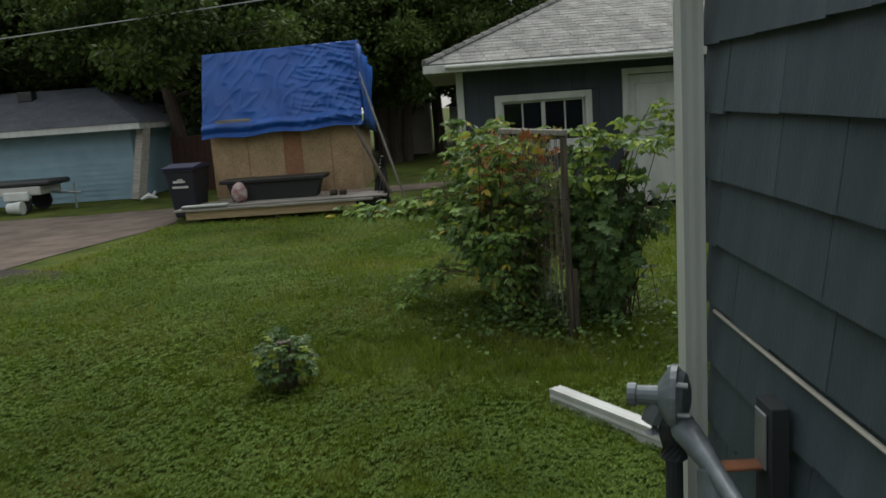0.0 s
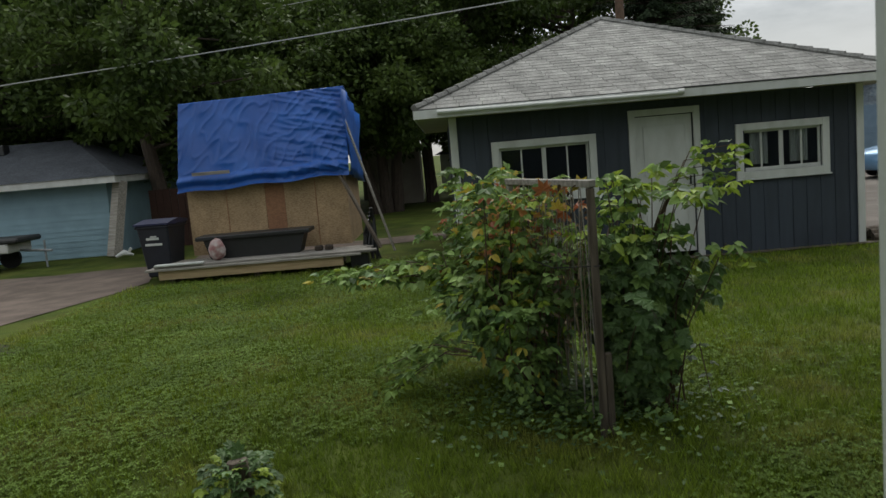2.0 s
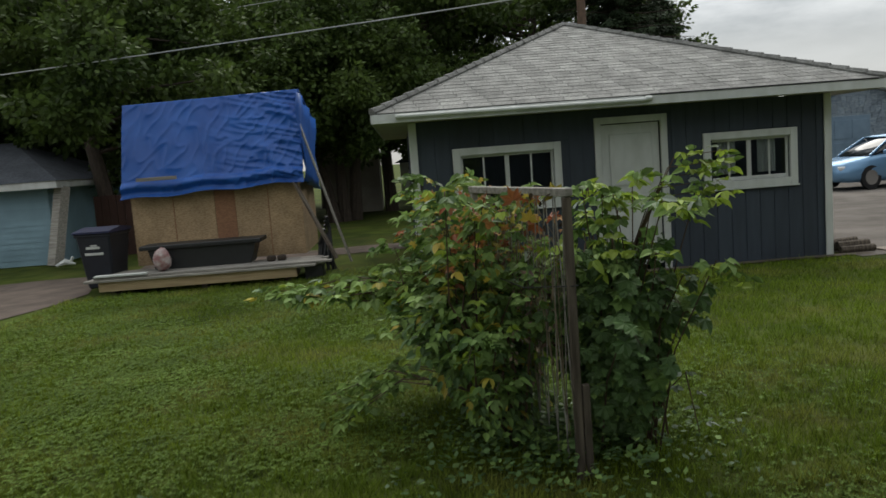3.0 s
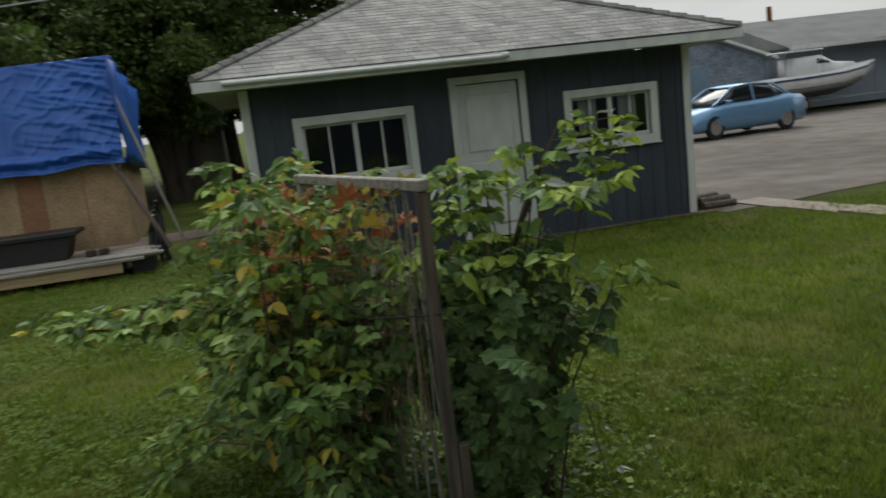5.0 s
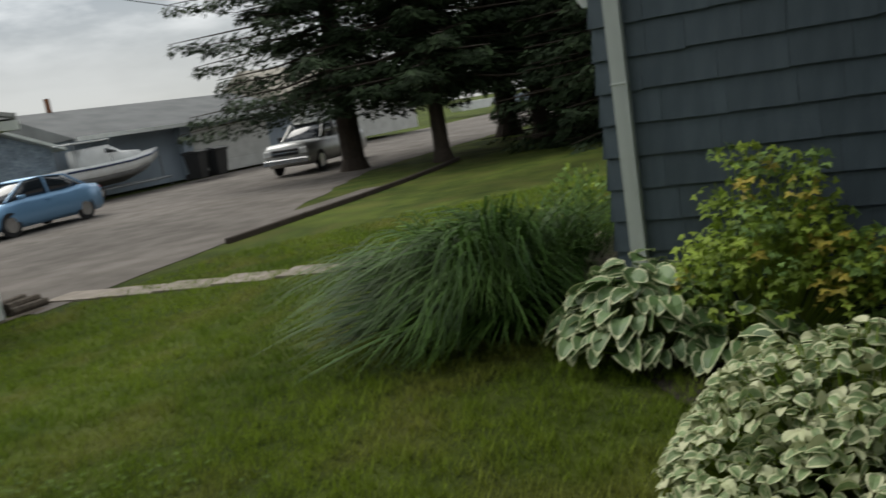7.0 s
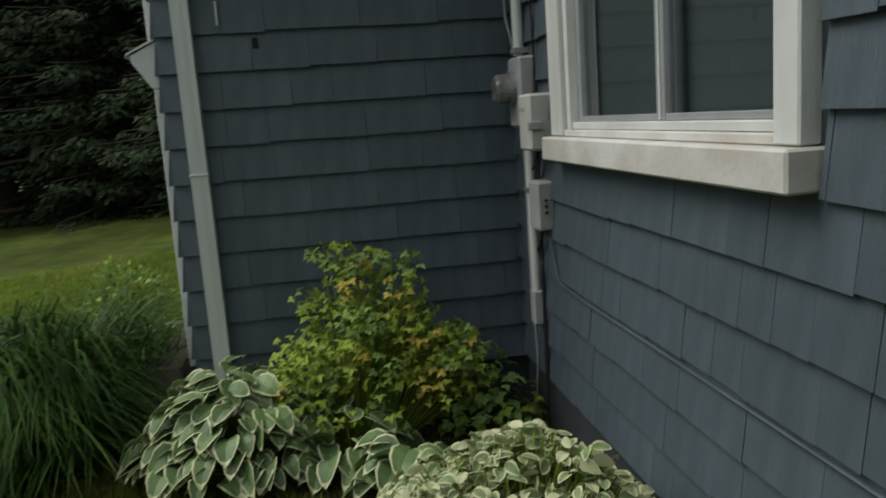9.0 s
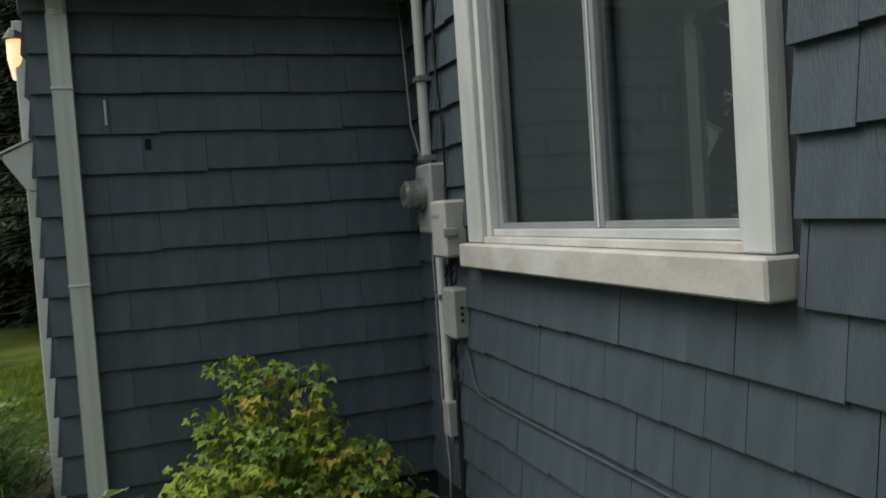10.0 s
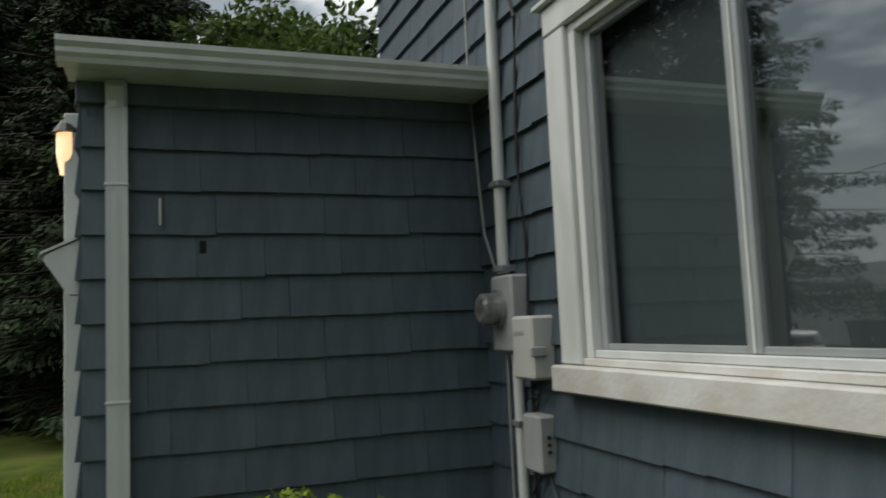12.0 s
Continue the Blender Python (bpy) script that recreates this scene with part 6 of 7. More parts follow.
bush_mesh(verts, faces, idx, rng, 5000, (0, 0, 0.7), (2.4, 2.2, 1.6), 0.16, [0.5, 0.5], shell=0.5)
raw("foliage", verts, faces, [M_MAPLE, M_LEAF], idx, hd)


# ---------- vehicles ----------
def loft(sections, mat, name, parent, label="", smooth=True):
    """Joins rings of points into one skin with closed ends."""
    bm = bmesh.new()
    rings = [[bm.verts.new(p) for p in s] for s in sections]
    n = len(rings[0])
    for a, b in zip(rings, rings[1:]):
        for k in range(n):
            bm.faces.new((a[k], a[(k + 1) % n], b[(k + 1) % n], b[k]))
    bm.faces.new(rings[0][::-1])
    bm.faces.new(rings[-1])
    bmesh.ops.recalc_face_normals(bm, faces=bm.faces)
    return part(name, bm, mat, parent, label, smooth)


def ring(x, w, z0, z1, round_=0.12):
    return [(x, -w + round_, z0), (x, w - round_, z0), (x, w, z0 + round_), (x, w + 0.01, (z0 + z1) / 2), (x, w - 0.02, z1 - round_), (x, w - round_ - 0.04, z1), (x, -w + round_ + 0.04, z1), (x, -w + 0.02, z1 - round_), (x, -w - 0.01, (z0 + z1) / 2), (x, -w, z0 + round_)]


def each(name, runs, mat, parent, sides=6):
    for run in runs:
        part(name, tubes(run, sides=sides), mat, parent)


def wheels(t, xs, w, r):
    for x in xs:
        for s in (-1, 1):
            tyre = part("wheel", tubes(([(x, s * w - 0.10 * s, r), (x, s * w + 0.005 * s, r)], r), sides=20), M_RUBBER, t)
            part("rim", tubes(([(x, s * w + 0.006 * s, r), (x, s * w + 0.014 * s, r)], r * 0.64), sides=14), M_CHROME, tyre)


def sedan(x, y, z, turn):
    t = thing("sedan_car", "light blue four-door sedan parked in the alley", "car", (x, y, z), turn)
    loft([ring(-2.36, 0.60, 0.35, 0.80), ring(-2.25, 0.82, 0.22, 0.98), ring(-1.6, 0.90, 0.20, 1.04), ring(-0.9, 0.91, 0.20, 0.98), ring(0.6, 0.91, 0.20, 0.96), ring(1.3, 0.90, 0.20, 0.90), ring(2.0, 0.85, 0.22, 0.78), ring(2.32, 0.68, 0.28, 0.66)], M_CARBLUE, "body", t)
    loft([ring(-1.75, 0.62, 0.94, 1.05, 0.04), ring(-1.0, 0.64, 0.92, 1.40, 0.07), ring(-0.2, 0.65, 0.92, 1.46, 0.07), ring(0.35, 0.64, 0.92, 1.42, 0.07), ring(1.25, 0.66, 0.88, 0.95, 0.03)], M_CARGLASS, "side_glass", t, "dark tinted car glass")
    loft([ring(-1.15, 0.56, 1.38, 1.43, 0.02), ring(-0.2, 0.60, 1.44, 1.485, 0.02), ring(0.42, 0.56, 1.40, 1.44, 0.02)], M_CARBLUE, "roof", t)
    for s in (-1, 1):
        each("pillar", (([(-1.1, s * 0.60, 1.40), (-1.8, s * 0.68, 1.0)], 0.035), ([(-0.25, s * 0.64, 1.45), (-0.3, s * 0.72, 0.95)], 0.035), ([(0.4, s * 0.58, 1.42), (1.25, s * 0.70, 0.93)], 0.03)), M_CARBLUE, t)
        part("headlight", boxes((2.0, s * 0.62 - 0.12, 0.56, 2.26, s * 0.62 + 0.12, 0.68), bevel=0.03), M_GEL, t)
        part("mirror", boxes((0.75, s * 0.92 - 0.06, 0.95, 0.95, s * 0.92 + 0.06, 1.07), bevel=0.03), M_CARBLUE, t)
        part("tail_light", boxes((-2.33, s * 0.66 - 0.12, 0.76, -2.2, s * 0.66 + 0.12, 0.9), bevel=0.02), M_RED, t)
        part("door_handle", boxes((-0.15, s * 0.92 - 0.01, 0.80, 0.05, s * 0.92 + 0.01, 0.83)), M_CARBLUE, t)
    wheels(t, (-1.42, 1.36), 0.90, 0.33)
    return t


def pickup(x, y, z, turn):
    t = thing("pickup_truck", "silver pickup truck parked facing the yard", "truck", (x, y, z), turn)
    loft([ring(-2.8, 0.92, 0.35, 1.15), ring(-0.9, 0.95, 0.30, 1.15), ring(1.3, 0.95, 0.30, 1.15), ring(2.55, 0.92, 0.32, 1.12), ring(2.72, 0.86, 0.5, 0.98)], M_CARSILVER, "body", t)
    loft([ring(-1.0, 0.72, 1.12, 1.60, 0.08), ring(-0.8, 0.72, 1.12, 1.72, 0.08), ring(0.55, 0.72, 1.12, 1.72, 0.08), ring(1.25, 0.80, 1.10, 1.18, 0.03)], M_CARGLASS, "cab_glass", t, "dark tinted cab glass")
    loft([ring(-0.95, 0.66, 1.70, 1.76, 0.02), ring(0.62, 0.64, 1.70, 1.76, 0.02)], M_CARSILVER, "roof", t)
    part("grille", boxes((2.70, -0.55, 0.72, 2.76, 0.55, 0.95), bevel=0.02), M_BLACK, t)
    part("grille_bar", boxes((2.765, -0.58, 0.81, 2.785, 0.58, 0.86)), M_CHROME, t)
    part("bumper", boxes((2.66, -0.92, 0.42, 2.86, 0.92, 0.62), bevel=0.03), M_CHROME, t)
    for s in (-1, 1):
        part("headlight", boxes((2.66, s * 0.74 - 0.14, 0.74, 2.77, s * 0.74 + 0.14, 0.95), bevel=0.02), M_GEL, t)
        part("mirror", boxes((0.9, s * 1.05 - 0.1, 1.15, 1.0, s * 1.05 + 0.1, 1.35), bevel=0.02), M_BLACK, t)
        each("pillar", (([(0.6, s * 0.68, 1.72), (1.3, s * 0.80, 1.16)], 0.035), ([(-0.85, s * 0.70, 1.72), (-0.95, s * 0.76, 1.14)], 0.05), ([(-0.1, s * 0.71, 1.74), (-0.1, s * 0.80, 1.14)], 0.04)), M_CARSILVER, t)
    wheels(t, (-1.7, 1.75), 0.95, 0.38)
    return t


CAR_AT = (14.35, 23.9, -0.19, 188)
sedan(*CAR_AT).scale = (0.94, 0.94, 1.0)
PICK_AT = (24.7, 21.3, -0.19, 191)
pickup(*PICK_AT).scale = (0.94, 0.96, 1.0)

bt = thing("motor_boat", "white cabin motor boat with a blue stripe on a trailer", "boat", (21.7, 29.3, -0.1), -4)


def hull(x, w, keel, deck):
    return [(x, 0, keel), (x, w * 0.7, keel + 0.28), (x, w, (keel + deck) / 2), (x, w * 1.04, deck), (x, -w * 1.04, deck), (x, -w, (keel + deck) / 2), (x, -w * 0.7, keel + 0.28)]


loft([hull(-3.4, 1.0, 0.62, 1.55), hull(-1.5, 1.15, 0.60, 1.58), hull(0.8, 1.1, 0.66, 1.66), hull(2.4, 0.72, 0.95, 1.80), hull(3.5, 0.08, 1.5, 1.95)], M_GEL, "hull", bt)
loft([hull(-3.42, 0.9, 0.55, 1.1), hull(-1.5, 1.04, 0.53, 1.12), hull(0.8, 1.0, 0.60, 1.2), hull(2.2, 0.70, 0.9, 1.35)], M_HULLGREY, "bottom_paint", bt, "grey painted boat bottom")
for s in (-1, 1):
    part("stripe", tubes(([(-3.4, s * 1.04, 1.42), (-1.5, s * 1.20, 1.45), (0.8, s * 1.14, 1.52), (2.4, s * 0.76, 1.66), (3.4, s * 0.12, 1.82)], 0.05), sides=6), M_NAVY, bt, "navy blue hull stripe")
loft([ring(-1.9, 0.75, 1.5, 2.35, 0.1), ring(-0.3, 0.78, 1.5, 2.4, 0.1), ring(0.5, 0.78, 1.5, 2.05, 0.1), ring(2.0, 0.45, 1.6, 1.95, 0.08)], M_GEL, "cabin", bt)
loft([ring(-0.6, 0.80, 2.0, 2.3, 0.05), ring(0.15, 0.80, 2.0, 2.12, 0.03)], M_CARGLASS, "windscreen", bt)
part("canopy", boxes((-2.6, -0.8, 2.62, -0.2, 0.8, 2.68), bevel=0.02), M_GEL, bt)
part("rail", tubes(*[([(x, s * 0.78, 1.6), (x, s * 0.78, 2.62)], 0.02) for x in (-2.5, -0.3) for s in (-1, 1)], ([(-1.6, 0, 2.68), (-1.6, 0, 2.95)], 0.04)), M_CHROME, bt)
bt2 = thing("boat_trailer", "galvanised steel trailer under the motor boat", "trailer", (21.7, 29.3, -0.1), -4)
part("frame", tubes(([(-3.2, -0.7, 0.42), (2.2, -0.7, 0.42), (4.2, 0, 0.42)], 0.05), ([(-3.2, 0.7, 0.42), (2.2, 0.7, 0.42), (4.2, 0, 0.42)], 0.05), ([(3.6, 0, 0.42), (3.6, 0, 1.5)], 0.04), ([(-1, -0.8, 0.45), (-1, 0.8, 0.45)], 0.04), ([(4.1, 0, 0), (4.1, 0, 0.5)], 0.03)), M_METAL, bt2)
wheels(bt2, (-1.6,), 0.95, 0.32)
for o in (bt, bt2):
    o.scale = (0.68, 0.76, 0.85)

# firewood-like scrap at the garage corner
for k in range(5):
    o = thing("split_log", "dark rotting log stacked at the garage corner", "log", (6.35 + 0.02 * k, 12.3 + 0.13 * k, ground_z(6.4, 12.3) + 0.06 + 0.05 * (k % 2)), 6 * k)
    part("log_body", tubes(([(-0.08, 0, 0), (0.42, 0.02, 0)], [0.055, 0.05]), sides=8), M_DARKWOOD, o)

# ---------- utility lines ----------
up = thing("utility_pole", "brown wooden utility pole behind the garage", "utility pole", (5.6, 24.0, -0.2))
part("shaft", tubes(([(0, 0, 0), (0, 0, 9)], [0.15, 0.11]), sides=12), M_TWIG, up)
part("crossarm", boxes((-1.0, -0.05, 8.3, 1.0, 0.05, 8.42), bevel=0.01), M_TWIG, up)


def cable(name, a, b, sag, r, mat, label):
    pts = [tuple(Vector(a).lerp(Vector(b), k / 16) - Vector((0, 0, sag * 4 * (k / 16) * (1 - k / 16)))) for k in range(17)]
    return tagged(part(name, tubes((pts, r), sides=5), mat), label, "cable", "overhead lines")


cable("overhead_cable", (-26, 18.0, 2.9), (12.0, 19.0, 5.7), 0.35, 0.014, M_GREYBOX, "thin grey overhead service cable")
cable("overhead_cable", (-26, 26, 5.2), (5.6, 24, 7.2), 0.5, 0.012, M_GREYBOX, "thin overhead line among the trees")
cable("overhead_cable", (5.6, 24, 8.2), (-30, 30, 6.6), 0.5, 0.012, M_WIRE_B, "thin dark overhead line among the trees")
cable("overhead_cable", (5.6, 24, 7.9), (60, 40, 9.5), 0.9, 0.02, M_WIRE_B, "thin dark overhead line above the alley")


# ---------- things on the house wall ----------
HUNG = (-0.20, 0, -0.21)
em = thing("electric_meter", "grey metal electric meter box with a round glass meter", "electric meter", HUNG)
part("box", boxes((4.99, WY + 0.002, 1.83, 5.21, WY + 0.10, 2.18), bevel=0.012), M_GREYBOX, em)
part("collar", tubes(([(5.12, WY + 0.10, 2.03), (5.12, WY + 0.122, 2.03)], 0.088), sides=20), M_METAL, em)
part("meter_glass", tubes(([(5.12, WY + 0.122, 2.03), (5.12, WY + 0.185, 2.03), (5.12, WY + 0.20, 2.03)], [0.074, 0.072, 0.055]), sides=20), material("meter_glass", (0.10, 0.10, 0.10), 0.12, (0.25, 0.25, 0.24), 14), em, "round glass meter face")
cd = thing("conduit", "white vertical electrical conduit running down the wall", "conduit", HUNG)
part("pipe", tubes(([(5.16, WY + 0.05, 2.192), (5.16, WY + 0.05, 6.0)], 0.028), sides=12), M_WHITE, cd)
for z in (2.20, 2.60, 3.6):
    part("clamp", boxes((5.115, WY + 0.002, z, 5.205, WY + 0.085, z + 0.03), bevel=0.004), M_METAL, cd)
cd2 = thing("conduit", "white conduit between the meter and the junction box", "conduit", HUNG)
part("pipe", tubes(([(5.07, WY + 0.06, 1.848), (5.07, WY + 0.045, 1.75), (5.07, WY + 0.045, 0.98)], 0.024), sides=12), M_WHITE, cd2)
part("clamp", boxes((5.035, WY + 0.002, 1.5, 5.105, WY + 0.075, 1.525), bevel=0.003), M_METAL, cd2)
nb = thing("phone_box", "light grey plastic telephone interface box", "utility box", HUNG)
part("cover", boxes((4.77, WY + 0.002, 1.72, 4.96, WY + 0.12, 1.99), bevel=0.012), M_PALE, nb)
part("latch", boxes((4.75, WY + 0.06, 1.82, 4.769, WY + 0.13, 1.86), bevel=0.004), M_GREYBOX, nb)
part("label_strip", boxes((4.84, WY + 0.121, 1.91, 4.93, WY + 0.123, 1.925)), M_GREYBOX, nb)
nb2 = thing("cable_box", "grey plastic cable box below the telephone box", "utility box", HUNG)
part("cover", boxes((4.80, WY + 0.002, 1.33, 4.96, WY + 0.09, 1.57), bevel=0.01), M_GREYBOX, nb2)
part("knob", tubes(*[([(4.798, WY + 0.05, z), (4.785, WY + 0.05, z)], 0.008) for z in (1.42, 1.45, 1.48)]), M_BLACK, nb2)
jb = thing("junction_box", "small grey junction box at the end of the conduit", "junction box", HUNG)
part("cover", boxes((5.03, WY + 0.002, 0.80, 5.115, WY + 0.07, 0.98), bevel=0.006), M_GREYBOX, jb)
cb = thing("wall_cable", "black cable stapled to the wall beside the conduit", "cable", HUNG)
rr = random.Random(9)
part("run", tubes(([(5.02, WY + 0.03, 6.0), (5.05, WY + 0.035, 3.6), (4.93, WY + 0.04, 3.35), (4.97, WY + 0.03, 3.1), (5.0, WY + 0.03, 2.7), (4.95, WY + 0.03, 2.3), (4.96, WY + 0.03, 2.0), (4.94, WY + 0.04, 1.66), (4.98, WY + 0.03, 1.2), (5.0, WY + 0.03, 0.5)], 0.010), sides=7), M_WIRE_B, cb)
part("run", tubes(([(4.90, WY + 0.05, 1.71), (4.97, WY + 0.06, 1.62), (4.86, WY + 0.05, 1.66), (4.98, WY + 0.03, 1.58)], 0.006), ([(4.88, WY + 0.04, 1.33), (4.99, WY + 0.05, 1.2), (4.90, WY + 0.05, 1.15), (4.96, WY + 0.03, 0.8), (5.0, WY + 0.03, 0.3)], 0.006), sides=6), M_WIRE_B, cb)
gw = thing("ground_wire", "thin grey cable hanging in the corner of the walls", "cable", HUNG)
part("run", tubes(([(5.44, WY + 0.06, 6.0), (5.43, WY + 0.07, 3.2), (5.40, WY + 0.06, 2.8), (5.32, WY + 0.07, 2.4), (5.24, WY + 0.05, 2.2)], 0.006), ([(5.19, WY + 0.04, 1.84), (5.19, WY + 0.04, 1.0), (5.17, WY + 0.03, 0.6), (5.16, WY + 0.06, 0.2)], 0.006), sides=6), M_GREYBOX, gw)
wc = thing("low_cable", "painted-over cable running along the wall under the shingle edge", "cable")
part("run", tubes(([(4.65, WY + 0.03, 1.12), (4.50, WY + 0.03, 0.88), (4.2, WY + 0.022, 0.86), (3.4, WY + 0.022, 0.862), (2.0, WY + 0.022, 0.86), (WX + 0.1, WY + 0.022, 0.86)], 0.006), sides=6), M_SHINGLE, wc)
wc2 = thing("side_cable", "white cable running along the side wall under a shingle edge", "cable")
part("run", tubes(([(WX - 0.022, 2.33, 0.935), (WX - 0.026, 1.8, 0.93), (WX - 0.024, 1.2, 0.925), (WX - 0.026, 0.6, 0.925), (WX - 0.024, -0.5, 0.925)], 0.006), sides=6), M_WIRE_W, wc2)

hk = thing("thermometer", "small clear glass tube hanging on the wing wall", "thermometer")
part("tube", tubes(([(WING - 0.03, 3.98, 2.25), (WING - 0.03, 3.98, 2.37)], 0.006)), M_WHITE, hk)
hl = thing("vent_hole", "small dark square hole in a shingle", "hole")
part("plate", boxes((WING - 0.020, 3.785, 2.125, WING - 0.0155, 3.815, 2.18)), M_DARK, hl)

# back door surround on the wing's far side, lamp and mailbox
dt = tagged(thing("door_1", "white door surround on the far side of the wing", "door"), kind="structure")
part("door_frame", boxes((5.62, WINGY - 0.02, 0.35, 5.72, WINGY + 0.10, 2.83), (6.62, WINGY - 0.02, 0.35, 6.72, WINGY + 0.10, 2.83), (5.72, WINGY - 0.02, 2.73, 6.62, WINGY + 0.10, 2.83), bevel=0.004), M_WHITE, dt)
part("door_leaf", boxes((5.73, WINGY + 0.005, 0.37, 6.61, WINGY + 0.05, 2.72), bevel=0.004), M_WHITE, dt)
part("corner_trim", boxes((WING + 0.22, WINGY + 0.014, 0.2, WING + 0.29, WINGY + 0.024, 2.5), bevel=0.003), M_WHITE, dt)
stp = tagged(thing("back_step", "concrete step outside the back door", "step"), kind="structure")
part("step_block", boxes((5.7, WINGY + 0.17, -0.1, 6.7, WINGY + 0.8, 0.16), bevel=0.015), M_CONC, stp)
part("step_block", boxes((5.7, WINGY + 0.17, 0.161, 6.7, WINGY + 0.5, 0.34), bevel=0.015), M_CONC, stp)
lp = thing("porch_lamp", "lit black carriage lamp mounted beside the back door", "wall lamp", (0.12, -0.07, 0.14))
part("bracket", boxes((5.50, WINGY + 0.002, 2.48, 5.58, WINGY + 0.10, 2.66), bevel=0.005), M_BLACK, lp)
part("cap", tubes(([(5.54, WINGY + 0.16, 2.60), (5.54, WINGY + 0.16, 2.66)], [0.07, 0.03]), sides=12), M_BLACK, lp)
part("shade", tubes(([(5.54, WINGY + 0.16, 2.40), (5.54, WINGY + 0.16, 2.50), (5.54, WINGY + 0.16, 2.598)], [0.030, 0.048, 0.048]), sides=16), M_LAMP, lp, "glowing warm glass shade")
mb = thing("mailbox", "white metal wall mailbox with a sloping lid", "mailbox", (0, 0, 0.10))
bm = bmesh.new()
prism(bm, [(WINGY + 0.012, 1.86), (WINGY + 0.06, 1.86), (WINGY + 0.15, 2.0), (WINGY + 0.15, 2.03), (WINGY + 0.012, 2.10)], "x", 5.36, 5.54)
part("box", bm, M_WHITE, mb)
bm = bmesh.new()
prism(bm, [(WINGY + 0.012, 2.104), (WINGY + 0.165, 2.034), (WINGY + 0.175, 2.02), (WINGY + 0.165, 2.045), (WINGY + 0.012, 2.118)], "x", 5.35, 5.55)
part("lid", bm, M_WHITE, mb)

# gas meter by the side wall
gm = thing("gas_meter", "grey gas regulator and meter piping at the house corner", "gas meter", (0, 0, -0.09))
GX, GYY = 0.80, 2.04
part("riser", tubes(([(GX, GYY, 0.0), (GX, GYY, 0.82)], 0.022), sides=12), M_SHEATH, gm, "dark painted riser pipe")
reg = part("regulator", tubes(([(GX + 0.034, GYY - 0.022, 0.90), (GX + 0.026, GYY - 0.018, 0.90), (GX + 0.012, GYY - 0.012, 0.90), (GX + 0.010, GYY - 0.011, 0.90), (GX - 0.004, GYY - 0.006, 0.90), (GX - 0.020, GYY, 0.90), (GX - 0.034, GYY + 0.005, 0.90)], [0.030, 0.060, 0.070, 0.080, 0.080, 0.058, 0.034]), sides=20), M_GASPAINT, gm, smooth=False)
part("spring_cap", tubes(([(GX - 0.034, GYY + 0.005, 0.90), (GX - 0.082, GYY + 0.022, 0.90), (GX - 0.084, GYY + 0.023, 0.90), (GX - 0.104, GYY + 0.030, 0.90)], [0.026, 0.024, 0.030, 0.029]), sides=14), M_GASPAINT, reg)
part("vent_spout", tubes(([(GX - 0.030, GYY + 0.004, 0.88), (GX - 0.050, GYY + 0.010, 0.835), (GX - 0.046, GYY + 0.008, 0.805)], [0.030, 0.028, 0.022]), sides=10), M_GASPAINT, reg)
for k in range(6):
    an = k * math.pi / 3 + 0.3
    part("flange_bolt", tubes(([(GX - 0.010, GYY - 0.004 + 0.070 * math.cos(an), 0.90 + 0.070 * math.sin(an)), (GX + 0.018, GYY - 0.014 + 0.070 * math.cos(an), 0.90 + 0.070 * math.sin(an))], 0.007), sides=6), M_METAL, reg)
part("elbow", tubes(([(GX, GYY, 0.74), (GX, GYY, 0.80), (GX + 0.002, GYY - 0.01, 0.835), (GX + 0.008, GYY - 0.05, 0.842)], [0.034, 0.038, 0.040, 0.034]), sides=12), M_SHEATH, gm)
part("manifold", tubes(([(GX + 0.006, GYY - 0.03, 0.84), (GX + 0.012, GYY - 0.07, 0.835), (GX + 0.02, GYY - 0.12, 0.825), (GX + 0.035, GYY - 0.22, 0.80), (GX + 0.05, GYY - 0.34, 0.765), (GX + 0.055, GYY - 0.40, 0.755), (GX + 0.06, GYY - 0.46, 0.745)], [0.030, 0.034, 0.030, 0.020, 0.020, 0.032, 0.034]), sides=14), M_GASPAINT, gm, smooth=True)
part("manifold_leg", tubes(([(GX + 0.03, GYY - 0.19, 0.80), (GX + 0.032, GYY - 0.21, 0.74), (GX + 0.032, GYY - 0.21, 0.66)], [0.032, 0.036, 0.034]), sides=12), M_GASPAINT, gm)
for z0, r0 in ((0.62, 0.052), (0.575, 0.046)):
    part("union_nut", tubes(([(GX + 0.032, GYY - 0.21, z0), (GX + 0.032, GYY - 0.21, z0 + 0.038)], r0), sides=8), M_GASPAINT, gm)
part("union_nut", tubes(([(GX + 0.06, GYY - 0.46, 0.745), (GX + 0.062, GYY - 0.50, 0.738)], 0.040), sides=8), M_SHEATH, gm)
part("reducer", tubes(([(GX + 0.062, GYY - 0.50, 0.738), (GX + 0.064, GYY - 0.54, 0.732)], [0.036, 0.030]), sides=10), M_GASPAINT, gm)
part("outlet_pipe", tubes(([(GX + 0.062, GYY - 0.52, 0.728), (GX + 0.066, GYY - 1.0, 0.72)], 0.024), sides=10), M_COPPER, gm, "pinkish weathered pipe")
part("meter_body", boxes((GX - 0.12, GYY - 0.50, 0.24, GX + 0.14, GYY - 0.2, 0.56), bevel=0.04), M_GREYBOX, gm)
part("bracket", boxes((0.83, 1.825, 0.800, 0.945, 1.875, 0.806), bevel=0.002), M_RUST, gm, "rusty steel bracket strap")
part("bracket_tab", boxes((0.938, 1.82, 0.80, 0.944, 1.88, 0.93), bevel=0.002), M_METAL, gm)
part("bracket_post", boxes((0.945, 1.80, 0.30, 0.985, 1.89, 0.95), bevel=0.002), M_SHEATH, gm)

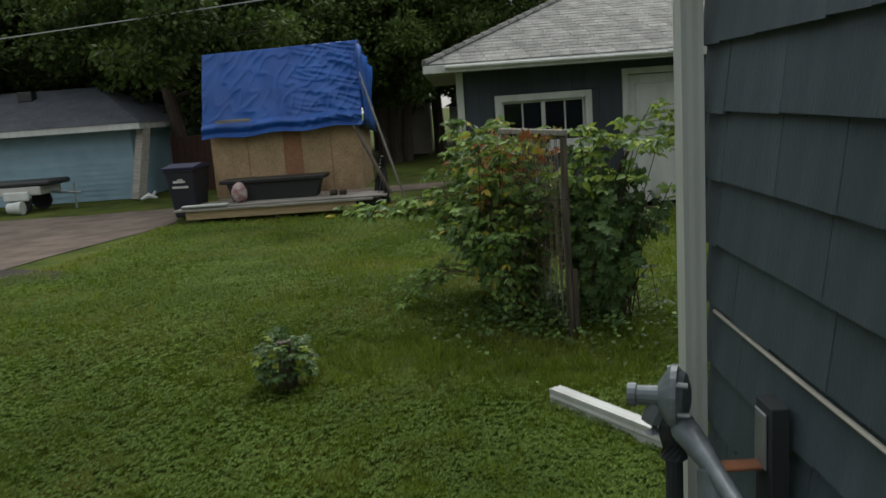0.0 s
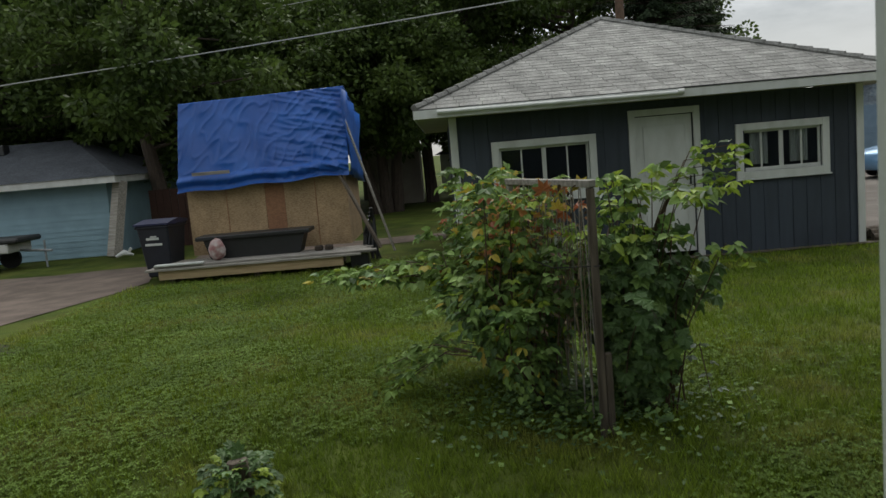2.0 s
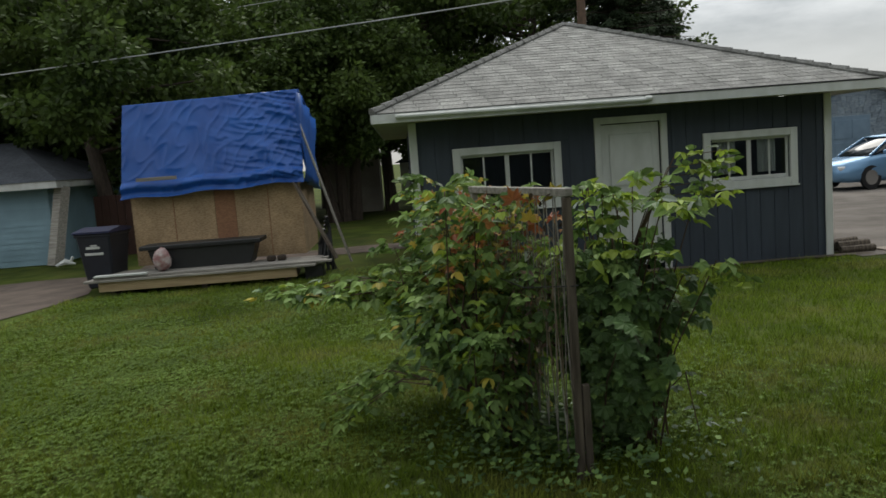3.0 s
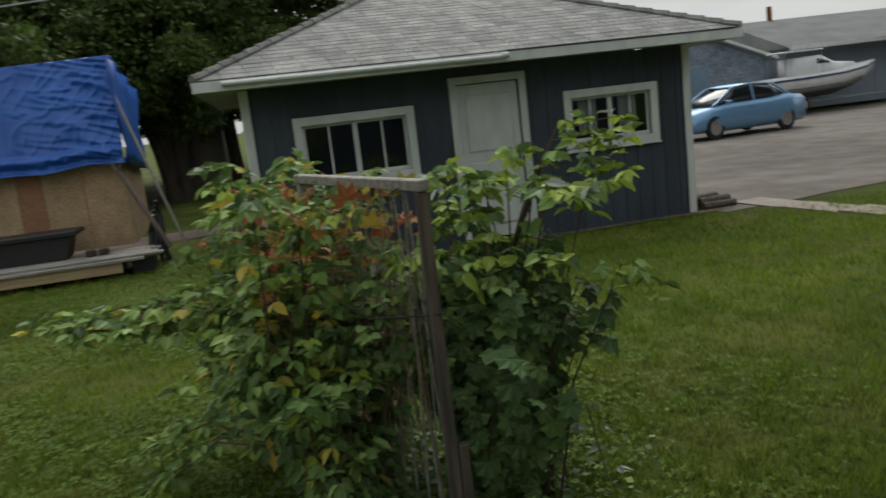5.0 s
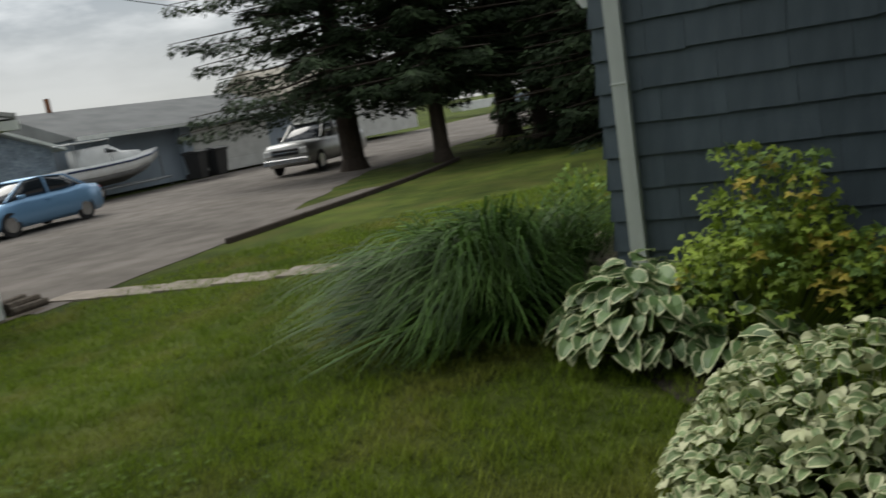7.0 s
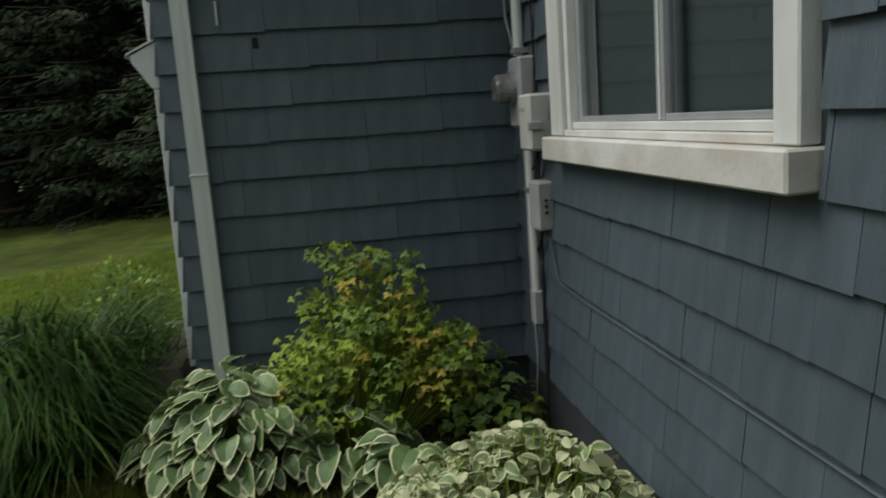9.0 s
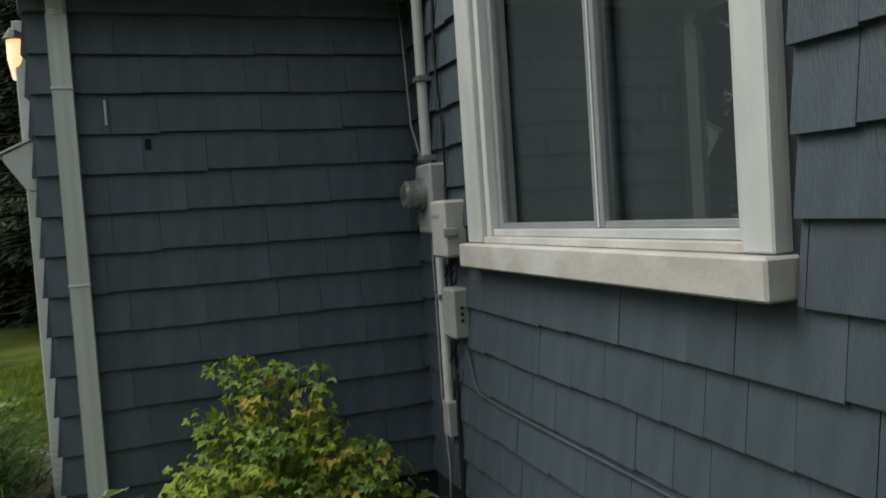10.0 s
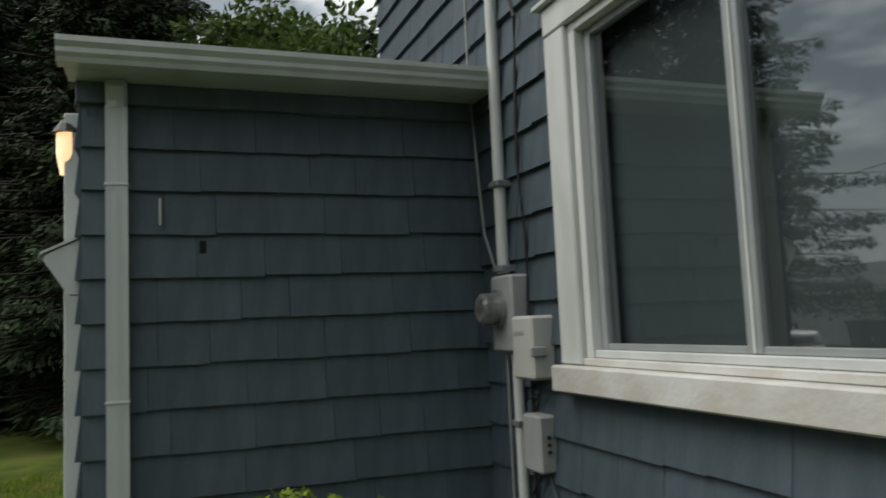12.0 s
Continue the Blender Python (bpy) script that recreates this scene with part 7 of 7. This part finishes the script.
# end of the downspout: white extension lying across the lawn
ext = thing("downspout_extension", "white corrugated downspout extension lying on the lawn", "downspout extension")
bm = bmesh.new()
a, b = Vector((1.17, 3.32, 0.075)), Vector((0.735, 4.04, 0.05))
pts = []
hw, hh = 0.036, 0.045
prof = [(-hw, -hh), (-hw * 0.5, -hh + 0.004), (0, -hh), (hw * 0.5, -hh + 0.004), (hw, -hh), (hw - 0.004, -hh / 3), (hw, 0), (hw - 0.004, hh / 3), (hw, hh), (0, hh - 0.003), (-hw, hh), (-hw + 0.004, hh / 3), (-hw, 0), (-hw + 0.004, -hh / 3)]
d = (b - a).normalized()
sx = Vector((-d.y, d.x, 0)).normalized()
sz = sx.cross(d)
rings = [[bm.verts.new(c + sx * p[0] + sz * p[1]) for p in prof] for c in (a, b)]
n = len(prof)
for k in range(n):
    bm.faces.new((rings[0][k], rings[0][(k + 1) % n], rings[1][(k + 1) % n], rings[1][k]))
bm.faces.new(rings[0])
bm.faces.new(rings[1][::-1])
bmesh.ops.recalc_face_normals(bm, faces=bm.faces)
part("pipe", bm, M_WHITE, ext)

# ---------- shingles, last ----------
WD = (0.16, 0.22, 0.28, 0.19, 0.25, 0.34)
WIDE = (0.30, 0.42, 0.36, 0.22, 0.5)
shingle_wall(wall_north, (7.05, WY), 180, 6.03, Z0 + 0.022, 5.2, WD, (1.8, 4.9, 0.4, 3.3), holes=((2.61, 4.52, 1.50, 3.04),), seed=1)
shingle_wall(wall_west, (WX, WY), 270, 6.0, 1.126 - 5 * 0.177, 3.6, (0.16, 0.22, 0.28, 0.34, 0.24), (0.0, 2.4, 0.3, 3.2), seed=2, expo=0.177)
shingle_wall(wall_wing_west, (WING, WINGY), 270, WINGY - WY, Z0, 2.85, WIDE, (0, 1.95, 0.5, 3.1), seed=3)
shingle_wall(wall_wing_north, (9.4, WINGY), 180, 4.1, Z0, 2.85, WIDE, (3.6, 4.1, 0.5, 3.1), holes=((2.68, 3.78, 0.2, 2.78),), seed=4)

for o in scene.objects:
    if o.type == "MESH" and o.name.split(".")[0] in ("cane_growth", "stalk_growth", "stem_growth"):
        o["kind"] = "stuff"
